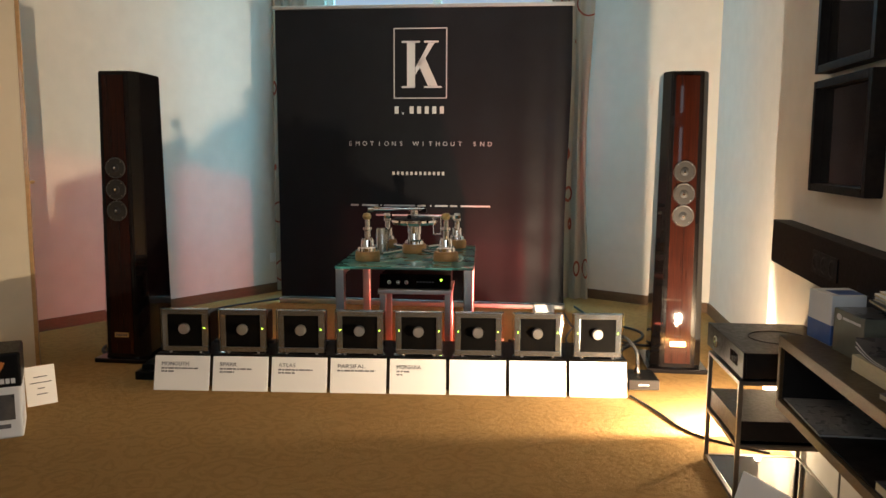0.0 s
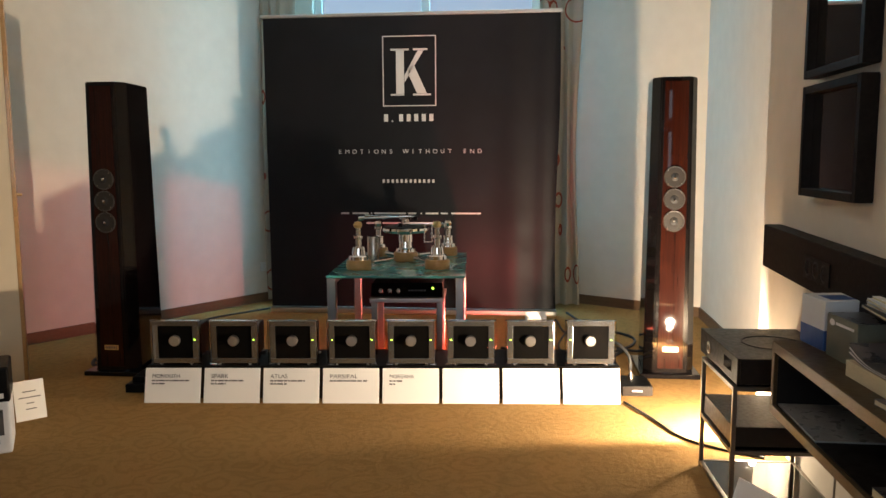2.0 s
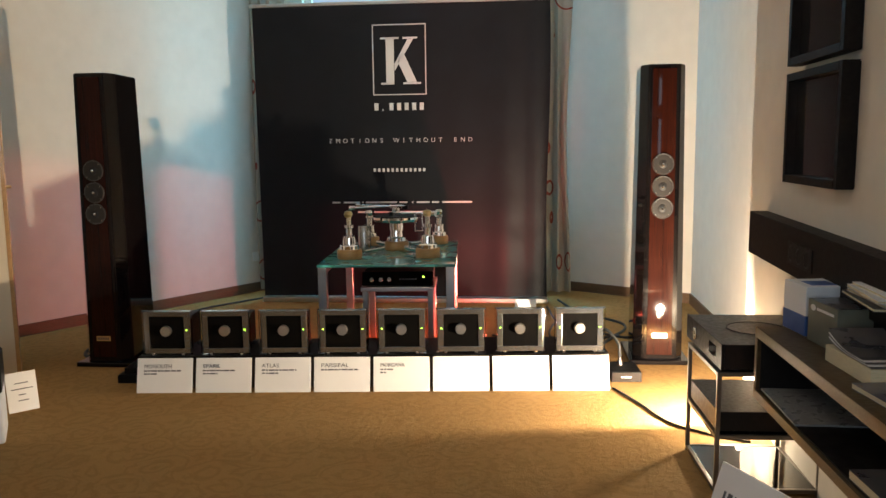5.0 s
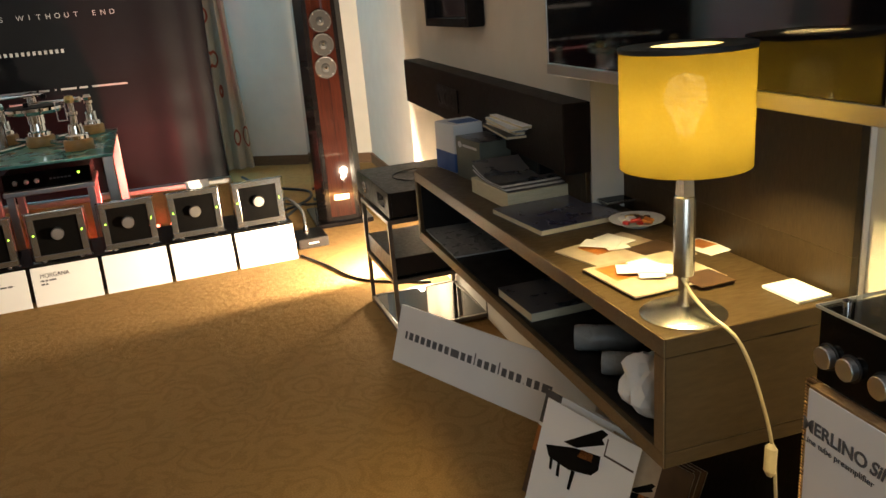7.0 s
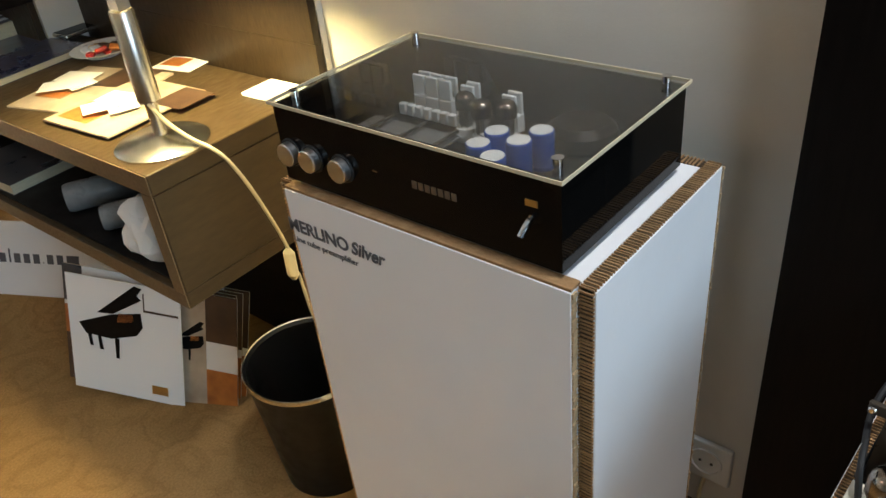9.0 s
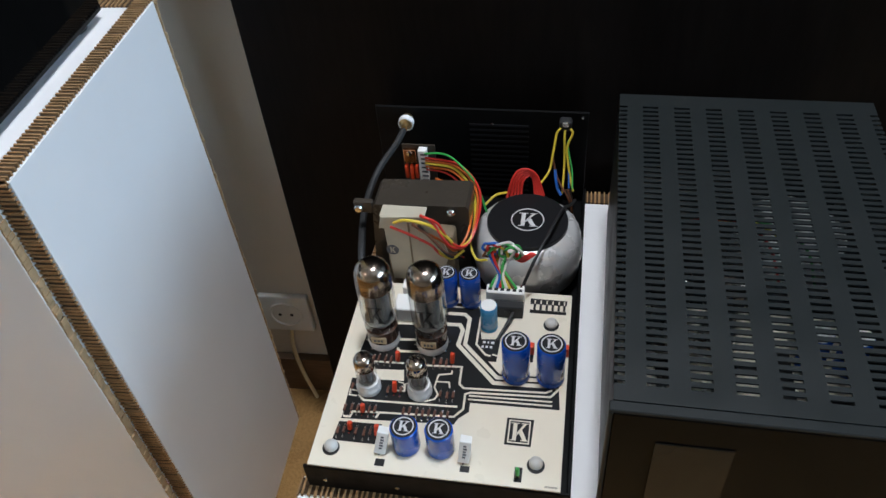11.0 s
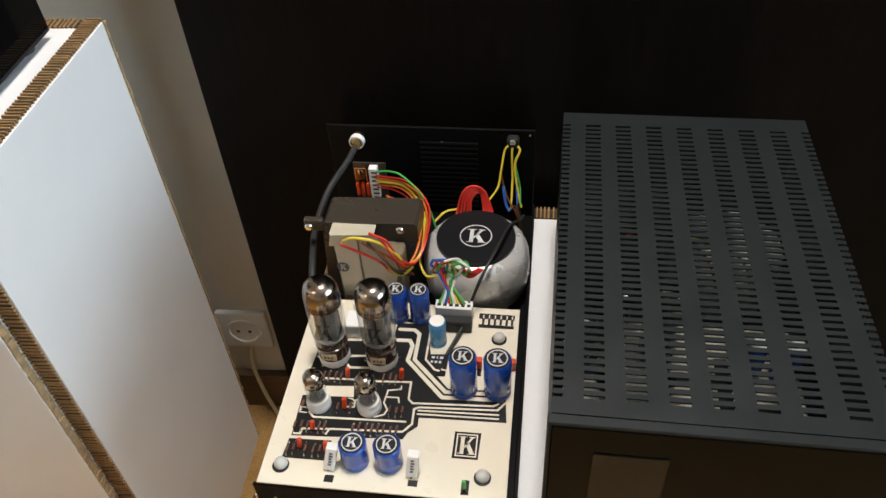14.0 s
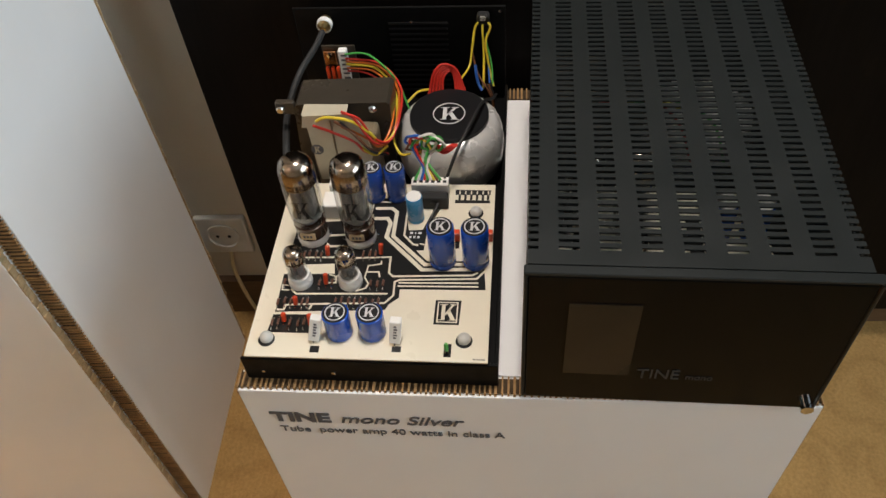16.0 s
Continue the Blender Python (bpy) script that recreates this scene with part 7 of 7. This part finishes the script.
# screw connector and black socket before it
part("socket_block", newbox(0.026, 0.056, 0.166, 0.1755, PZ, PZ + 0.0145, 0.0008, 1), M["rubber"], oa)
part("socket_hole", lathe(bmesh.new(), [(0.0022, 0), (0.0022, 0.0006), (0, 0.0006)], 12), M["cap_top"], oa, m=pose(0.042, 0.166, PZ + 0.008, 90, 0, 0))
cn = part("connector", newbox(0.0215, 0.0560, 0.1760, 0.1870, PZ, PZ + 0.0225, 0.0008, 1), M["ceramic"], oa, "white screw connector")
for k in range(6):
    part("slot", newbox(0.0235 + 0.0055 * k, 0.0268 + 0.0055 * k, 0.1785, 0.1815, PZ + 0.0226, PZ + 0.0230), M["rubber"], cn)
    part("screw", lathe(bmesh.new(), [(0.0014, PZ + 0.0226), (0.0012, PZ + 0.0234), (0, PZ + 0.0236)], 8), M["steel"], cn, m=pose(0.0252 + 0.0055 * k, 0.1845, 0))
# ring transformer with black disc: a taped ring with overlapping wraps
TX, TY = 0.0525, 0.2570
bm = bmesh.new()
seg, wraps = 96, 24
prof = [(0.010, 0.004), (0.034, 0.0045), (0.045, 0.009), (0.0505, 0.018), (0.0525, 0.034), (0.0520, 0.052), (0.0490, 0.063), (0.0435, 0.0695), (0.036, 0.072), (0.0, 0.072)]
rings = []
for r, z in prof:
    if r > 0:
        ring = []
        for k in range(seg):
            step = (k % (seg // wraps)) / (seg // wraps)
            q = r + (0.0011 * step if r > 0.03 else 0)
            twist = 2 * math.pi * k / seg + 0.10 * (z / 0.07)
            ring.append(bm.verts.new((q * math.cos(twist), q * math.sin(twist), z)))
        rings.append(ring)
    else:
        rings.append([bm.verts.new((0, 0, z))])
for a, b in zip(rings, rings[1:]):
    for k in range(seg):
        bm.faces.new(list(dict.fromkeys((a[k], a[(k + 1) % seg], b[(k + 1) % len(b)], b[k % len(b)]))))
bm.faces.new(rings[0])
tor = part("ring_transformer", bm, M["toroid"], oa, "silver taped ring transformer", smooth=True, m=pose(TX, TY, 0.0))
part("disc", lathe(bmesh.new(), [(0.0388, 0.0718), (0.0388, 0.0755), (0.0380, 0.0762), (0, 0.0762)], 48), M["cap_top"], tor, "black round cover disc", smooth=True)
bm = bmesh.new()
rg = [[bm.verts.new((q * math.cos(2 * math.pi * k / 40), q * math.sin(2 * math.pi * k / 40), zz)) for k in range(40)] for q, zz in ((0.0158, 0.0762), (0.0158, 0.0766), (0.0148, 0.0766), (0.0148, 0.0762))]
for i in range(4):
    for k in range(40):
        bm.faces.new((rg[i][k], rg[i][(k + 1) % 40], rg[(i + 1) % 4][(k + 1) % 40], rg[(i + 1) % 4][k]))
part("ring", bm, M["print_white"], tor)
bm = bmesh.new()
emblem(bm, 0, 0, 0.019, 0.0185, 0.0762, 0.0766)
part("mark", bm, M["print_white"], tor)
# output transformer: folded shell, flange with bolts, cream coil former in front
bm = bmesh.new()
prism(bm, [(-0.099, 0.0045), (-0.001, 0.0045), (0.0, 0.105), (-0.003, 0.1085), (-0.089, 0.1055), (-0.092, 0.102)], -0.272, -0.234, m=pose(0, 0, 0, 90, 0, 0))
ot = part("output_transformer", bm, M["trafo"], oa, "dark brown lacquered output transformer")
part("flange", newbox(-0.106, 0.004, 0.2335, 0.272, 0.0042, 0.0075, 0.0006, 1), M["trafo"], ot)
for x, z in ((-0.1050, 0.101), (-0.0165, 0.1020)):
    part("bolt", lathe(bmesh.new(), [(0.0042, -0.002), (0.0042, 0.002), (0.0030, 0.0036), (0, 0.004)], 14), M["chrome"], ot, smooth=True, m=pose(x, 0.2335, z, 90, 0, 0))
part("bolt_ear", newbox(-0.110, -0.0915, 0.2338, 0.240, 0.094, 0.108, 0.001, 1), M["trafo"], ot)
bm = bmesh.new()
prism(bm, [(-0.0785, 0.1100), (-0.0374, 0.1130), (-0.0264, 0.1045), (-0.0174, 0.0655), (-0.0274, 0.0300), (-0.0740, 0.0300), (-0.0764, 0.0965), (-0.0814, 0.0965)], -0.2135, -0.2118, m=pose(0, 0, 0, 90, 0, 0))
bob = part("coil_former", bm, M["bobbin"], ot, "translucent cream coil former")
part("coil", newbox(-0.078, -0.012, 0.2140, 0.2335, 0.012, 0.088, 0.004, 2), M["coil_paper"], ot, "brown paper wound coil")
part("former_flap", newbox(-0.0800, -0.0380, 0.2140, 0.2300, 0.1085, 0.1100, 0.0005, 1), M["bobbin"], ot)
part("former_rib", newbox(-0.0535, -0.0520, 0.2105, 0.2117, 0.034, 0.106), M["coil_paper"], ot)
part("stamp", lathe(bmesh.new(), [(0.0062, 0), (0.0062, 0.0004), (0, 0.0004)], 22), M["ink"], ot, "dark round stamp", m=pose(-0.0714, 0.2118, 0.0695, 90, 0, 0))
bm = bmesh.new()
emblem(bm, 0, 0, 0.006, 0.007, 0.0004, 0.0007)
part("stamp_mark", bm, M["bobbin"], ot, m=pose(-0.0714, 0.2118, 0.0695, 90, 0, 0))
# small connector board at the back
cb2 = part("small_board", newbox(-0.0835, -0.0490, 0.3325, 0.3345, 0.030, 0.1020), M["trafo"], oa, "small brown connector board")
part("pin_header", newbox(-0.0655, -0.0565, 0.3240, 0.3322, 0.0600, 0.1010, 0.0008, 1), M["ceramic"], cb2, "white pin header")
for k in range(7):
    part("pin", newbox(-0.0625, -0.0560, 0.3234, 0.3239, 0.0625 + k * 0.0055, 0.0645 + k * 0.0055), M["ink"], cb2)
for k in range(3):
    part("film_capacitor", newbox(-0.0820 + k * 0.0055, -0.0780 + k * 0.0055, 0.3265, 0.3315, 0.062 - 0.002 * (k % 2), 0.079, 0.0014, 2), M["orange_part"], cb2, smooth=True)
part("regulator", newbox(-0.0815, -0.0685, 0.3275, 0.3322, 0.0820, 0.0985, 0.0006, 1), M["copper"], cb2, "copper tabbed regulator")
part("contact", lathe(bmesh.new(), [(0.0032, 0), (0.0026, 0.0016), (0, 0.002)], 14), M["chrome"], cb2, m=pose(-0.0750, 0.3275, 0.0945, 90, 0, 0))
# input jack with clear collar, and thick black cable
part("jack", lathe(bmesh.new(), [(0.0060, 0), (0.0060, 0.008), (0.0070, 0.0085), (0.0070, 0.011), (0.0042, 0.013), (0.0034, 0.020), (0, 0.020)], 20), M["brass"], oa, smooth=True, m=pose(-0.0836, 0.3705, 0.1085, 90, 0, 0))
bm = lathe(bmesh.new(), [(0.0082, 0), (0.0082, 0.006), (0.0071, 0.0065), (0.0071, 0.0)], 22, caps=False)
part("jack_collar", bm, M["ceramic"], oa, "white jack collar", smooth=True, m=pose(-0.0836, 0.364, 0.1085, 90, 0, 0))
lead(oa, "rubber", [(-0.0832, 0.354, 0.1085), (-0.0910, 0.338, 0.0975), (-0.1060, 0.310, 0.0830), (-0.1095, 0.262, 0.0745), (-0.1010, 0.212, 0.0740), (-0.0950, 0.185, 0.0650), (-0.088, 0.172, 0.040)], 0.0034, "cable")
# inlet on the back plate with wires
part("inlet", newbox(0.0755, 0.0885, 0.358, 0.3705, 0.1060, 0.1180, 0.003, 2), M["rubber"], oa)
part("inlet_clip", newbox(0.0785, 0.0850, 0.355, 0.3578, 0.1140, 0.1200, 0.001, 1), M["steel"], oa)
lead(oa, "wire_yellow", [(0.0770, 0.357, 0.1120), (0.0736, 0.355, 0.1060), (0.0709, 0.345, 0.0885), (0.0682, 0.335, 0.0745), (0.0607, 0.315, 0.0735)], 0.0012)
lead(oa, "wire_yellow", [(0.0820, 0.357, 0.1100), (0.0816, 0.353, 0.1040), (0.0829, 0.345, 0.0775), (0.0825, 0.325, 0.0535)], 0.0012)
lead(oa, "wire_yellow", [(0.0870, 0.357, 0.1120), (0.0896, 0.354, 0.1080), (0.0848, 0.348, 0.0935), (0.0891, 0.338, 0.0675), (0.0934, 0.325, 0.0565)], 0.0012)
lead(oa, "wire_green", [(0.0860, 0.352, 0.1020), (0.0855, 0.349, 0.0945), (0.0910, 0.339, 0.0735), (0.0924, 0.324, 0.0605)], 0.0009)
lead(oa, "wire_blue", [(0.0740, 0.338, 0.0740), (0.0750, 0.333, 0.0675), (0.0773, 0.328, 0.0575), (0.0814, 0.323, 0.0525)], 0.0016)
lead(oa, "wire_blue", [(0.0870, 0.345, 0.080), (0.0880, 0.338, 0.068), (0.0890, 0.328, 0.058)], 0.0010)
lead(oa, "wire_brown", [(0.0709, 0.345, 0.0835), (0.0762, 0.335, 0.0675), (0.0844, 0.323, 0.0575)], 0.0011)
for k in range(4):
    lead(oa, ("wire_brown", "rubber")[k % 2], [(0.084 + 0.002 * k, 0.326, 0.058), (0.089 + 0.0015 * k, 0.322, 0.050 - 0.002 * k), (0.094, 0.318, 0.034), (0.098, 0.30, 0.016)], 0.0013)
# red loops over the ring transformer
for k in range(5):
    d = 0.0022 * k
    lead(oa, "wire_red", [(0.0285 + d * 1.6, 0.299, 0.066), (0.0345 + d, 0.305, 0.0885 - d * 0.8), (0.0440 + d * 0.6, 0.310, 0.0950 - d * 0.9), (0.0565 - d * 0.3, 0.310, 0.0885 - d * 0.7), (0.0650 - d * 1.0, 0.303, 0.068)], 0.0014)
# loom from the pin header round to the coil former
lead(oa, "wire_green", [(-0.0575, 0.323, 0.0985), (-0.0400, 0.318, 0.1035), (-0.0251, 0.310, 0.1030), (-0.0016, 0.290, 0.0915), (0.0108, 0.275, 0.0665)], 0.0011)
lead(oa, "wire_red", [(-0.0575, 0.323, 0.0935), (-0.0202, 0.310, 0.0965), (0.0037, 0.280, 0.0905), (0.0069, 0.235, 0.0880), (-0.0004, 0.212, 0.0805), (-0.0133, 0.207, 0.0885), (-0.0243, 0.206, 0.1120), (-0.0362, 0.207, 0.1170), (-0.042, 0.216, 0.110)], 0.0012)
lead(oa, "wire_orange", [(-0.0575, 0.323, 0.0900), (-0.0222, 0.310, 0.0935), (0.0007, 0.280, 0.0885), (0.0049, 0.235, 0.0870), (-0.0004, 0.214, 0.0795), (-0.0104, 0.209, 0.0775), (-0.0200, 0.207, 0.0900)], 0.0012)
lead(oa, "wire_yellow", [(-0.0575, 0.323, 0.0865), (-0.0242, 0.310, 0.0905), (-0.0023, 0.280, 0.0835), (0.0042, 0.225, 0.0840), (-0.0074, 0.211, 0.0785), (-0.0173, 0.206, 0.0965), (-0.0322, 0.205, 0.1105), (-0.0533, 0.205, 0.1145), (-0.0653, 0.208, 0.1075)], 0.0015)
lead(oa, "wire_orange", [(-0.0575, 0.323, 0.0820), (-0.0262, 0.310, 0.0865), (-0.0053, 0.280, 0.0825), (0.0001, 0.230, 0.0850), (-0.0094, 0.209, 0.0765), (-0.0203, 0.206, 0.0895), (-0.0420, 0.206, 0.1030)], 0.0012)
lead(oa, "wire_red", [(-0.0575, 0.323, 0.0780), (-0.0400, 0.318, 0.0800), (-0.0240, 0.308, 0.0790), (-0.0090, 0.290, 0.0740)], 0.0010)
lead(oa, "wire_red", [(-0.0693, 0.209, 0.1015), (-0.0543, 0.206, 0.0975), (-0.0322, 0.205, 0.0855), (-0.0222, 0.206, 0.0715), (-0.0034, 0.212, 0.0645)], 0.0013)
lead(oa, "wire_brown", [(-0.0483, 0.208, 0.1075), (-0.0312, 0.204, 0.0965), (-0.0182, 0.204, 0.0775), (-0.0054, 0.212, 0.0675)], 0.0014)
lead(oa, "rubber", [(-0.0430, 0.208, 0.1065), (-0.0290, 0.204, 0.0925), (-0.0160, 0.204, 0.0740), (-0.0030, 0.212, 0.0630)], 0.0014)
lead(oa, "wire_yellow", [(-0.0282, 0.206, 0.0785), (-0.0143, 0.205, 0.0695), (-0.0024, 0.212, 0.0745)], 0.0014)
lead(oa, "wire_red", [(-0.0400, 0.208, 0.1190), (-0.0292, 0.206, 0.1135), (-0.0192, 0.204, 0.0945), (-0.0113, 0.206, 0.0825), (-0.0010, 0.213, 0.0790)], 0.0013)
lead(oa, "wire_orange", [(-0.0473, 0.315, 0.0735), (-0.0149, 0.300, 0.0725), (-0.0035, 0.285, 0.0700)], 0.0010)
lead(oa, "wire_brown", [(-0.0473, 0.317, 0.0690), (-0.0180, 0.302, 0.0680), (-0.0055, 0.287, 0.0650)], 0.0010)
lead(oa, "wire_yellow", [(0.0197, 0.204, 0.0720), (0.0105, 0.206, 0.0690), (0.0042, 0.215, 0.0720), (0.0010, 0.225, 0.078)], 0.0012)
lead(oa, "wire_yellow", [(0.0281, 0.302, 0.0705), (0.0174, 0.296, 0.0715), (0.0070, 0.285, 0.0665)], 0.0012)
# twisted knot hanging before the ring transformer
for k, mat in enumerate(("wire_green", "wire_white", "wire_blue", "wire_red", "wire_green", "wire_white", "wire_yellow", "wire_brown", "wire_green")):
    a = k * 0.7
    cx, cz = 0.034 + 0.010 * math.cos(a * 1.9), 0.088 + 0.004 * math.sin(a)
    rr = 0.0075 + 0.002 * math.sin(a * 2.3)
    loop = [(cx + rr * math.cos(u), 0.200 + 0.0025 * math.sin(u * 2 + a), cz + rr * math.sin(u)) for u in (-1.9, -1.0, 0.0, 1.0, 2.0, 3.0, 3.9)]
    lead(oa, mat, [(0.0250 + 0.0030 * k, 0.1815, PZ + 0.0230), (0.0300 + 0.0012 * k, 0.190, 0.066 + 0.001 * (k % 3))] + loop + [(0.050 + 0.002 * (k % 3), 0.203, 0.082 - 0.002 * (k % 4))], 0.0013)
for k in range(3):
    lead(oa, "wire_red", [(0.046, 0.200, 0.086 - 0.003 * k), (0.053, 0.201, 0.082 - 0.003 * k), (0.060 + 0.002 * k, 0.208, 0.080)], 0.0014)
# thin black lead across the front
lead(oa, "rubber", [(0.0960, 0.322, 0.048), (0.0925, 0.305, 0.0560), (0.0850, 0.270, 0.0800), (0.0760, 0.235, 0.0855), (0.0638, 0.203, 0.0775), (0.0532, 0.188, 0.0535), (0.0459, 0.163, 0.0435), (0.0357, 0.138, PZ + 0.001)], 0.0016, "cable")


# ---- closed mono amplifier ----
ca_ = thing("covered_amplifier", "anthracite mono amplifier with slotted cover and black front", "amplifier", facing(1.776, -0.3690, 0.5405, -2.9))
# slotted cover: folded sheet with real openings
half, dep, top = 0.1115, 0.352, 0.161
cols = 8
pitch_x = 2 * half / (cols + 0.0)
sw = 0.0140
xs = [-half]
openx = []
for c in range(cols + 1):
    cx = -half + c * pitch_x
    a, b = max(cx - sw / 2, -half), min(cx + sw / 2, half)
    if a > xs[-1] + 1e-6:
        xs.append(a)
    openx.append((len(xs) - 1, len(xs)))
    if b > xs[-1] + 1e-6:
        xs.append(b)
ys = [0.004]
openy = []
y = 0.017
while y < dep - 0.022:
    ys.append(y)
    openy.append(len(ys) - 1)
    ys.append(y + 0.0028)
    y += 0.0068
ys.append(dep)
bm = bmesh.new()
gv = {(i, j): bm.verts.new((xx, yy, top)) for i, xx in enumerate(xs) for j, yy in enumerate(ys)}
slots = {(i, j) for i, _ in openx for j in openy}
for i in range(len(xs) - 1):
    for j in range(len(ys) - 1):
        if (i, j) not in slots:
            bm.faces.new((gv[i, j], gv[i + 1, j], gv[i + 1, j + 1], gv[i, j + 1]))
# sides
for s, i in ((-1, 0), (1, len(xs) - 1)):
    lows = [bm.verts.new((s * half, yy, 0.006)) for yy in ys]
    mids = [bm.verts.new((s * half, yy, top - 0.008)) for yy in ys]
    ii = 0 if s < 0 else len(xs) - 2
    for j in range(len(ys) - 1):
        bm.faces.new((lows[j], lows[j + 1], mids[j + 1], mids[j]))
        if (ii, j) not in slots:
            bm.faces.new((mids[j], mids[j + 1], gv[i, j + 1], gv[i, j]))
cov = part("cover", bm, M["cover_metal"], ca_, "slotted anthracite metal cover")
sol = cov.modifiers.new("thickness", 'SOLIDIFY')
sol.thickness, sol.offset = 0.0014, -1
part("floor_plate", newbox(-half + 0.002, half - 0.002, 0.004, dep - 0.002, 0.006, 0.010), M["black_metal"], ca_)
part("back_plate", newbox(-half + 0.002, half - 0.002, dep - 0.002, dep + 0.001, 0.006, top - 0.002), M["black_metal"], ca_)
fp = part("front_plate", newbox(-0.111, 0.1145, -0.004, 0.003, 0.0, 0.157, 0.001, 1), M["black_glass"], ca_, "glossy black front plate")
bm = bmesh.new()
for b in ((-0.114, 0.1175, 0.1572, 0.1605), (-0.114, -0.1112, 0.0, 0.157), (0.1147, 0.1175, 0.0, 0.157)):
    box(bm, b[0], b[1], -0.004, 0.004, b[2], b[3], 0.0008, 1)
part("clear_edge", bm, M["cover_metal"], ca_, "bevelled plate edge")
# chrome stud added for the highlight at the plate's lower right corner
part("corner_glint", lathe(bmesh.new(), [(0.005, 0), (0.005, 0.006), (0, 0.007)], 12), M["chrome"], ca_, smooth=True, m=pose(0.109, -0.004, 0.006, 90, 0, 0))
part("display", newbox(-0.082, -0.032, -0.0052, -0.0042, 0.040, 0.129), M["display"], ca_, "smoky display window")
lettering("title", "TINE", 0.018, pose(-0.026, -0.0045, 0.036, 90, 0, 0), M["dim_print"], ca_, width=0.032, depth=0.0003)
lettering("subtitle", "mono", 0.010, pose(0.011, -0.0045, 0.036, 90, 0, 0), M["dim_print"], ca_, width=0.020, depth=0.0003)
# the same parts as in the opened amplifier, seen through the slots
ib = part("inner_board", newbox(-0.10, 0.10, 0.012, 0.20, 0.0355, 0.0372), M["pcb_cream"], ca_, "cream circuit board under the cover")
for x0, x1, y0, y1 in ((-0.085, 0.03, 0.085, 0.098), (-0.085, -0.02, 0.060, 0.072), (0.03, 0.042, 0.03, 0.16), (-0.02, 0.03, 0.13, 0.142), (0.055, 0.09, 0.10, 0.112), (-0.095, -0.06, 0.13, 0.19)):
    part("track_area", newbox(x0, x1, y0, y1, 0.0373, 0.0378), M["pcb_black"], ib)
for x, y in ((-0.035, 0.036), (-0.005, 0.036), (0.055, 0.145), (0.085, 0.145)):
    capacitor(ca_, x, y, 0.0375, 0.0115, 0.042, "cap_blue", False)
for x in (-0.065, -0.022):
    tube(ca_, x, 0.150, 0.0375, 0.0165, 0.098, True)
    tube(ca_, x, 0.100, 0.0375, 0.010, 0.048, False)
part("inner_transformer", newbox(-0.095, -0.005, 0.245, 0.315, 0.0105, 0.105, 0.002), M["trafo"], ca_)
part("inner_ring_transformer", lathe(bmesh.new(), [(0.036, 0.0105), (0.050, 0.02), (0.053, 0.045), (0.050, 0.070), (0.038, 0.080), (0.0, 0.082)], 32), M["toroid"], ca_, "silver taped ring transformer", smooth=True, m=pose(0.050, 0.275, 0))
for k, (c, x1) in enumerate((("wire_red", 0.02), ("wire_yellow", 0.035), ("wire_green", 0.05))):
    lead(ca_, c, [(-0.05 + 0.012 * k, 0.235, 0.11), (-0.01 + 0.01 * k, 0.222, 0.125), (x1, 0.222, 0.10), (x1 + 0.02, 0.225, 0.05)], 0.0014)
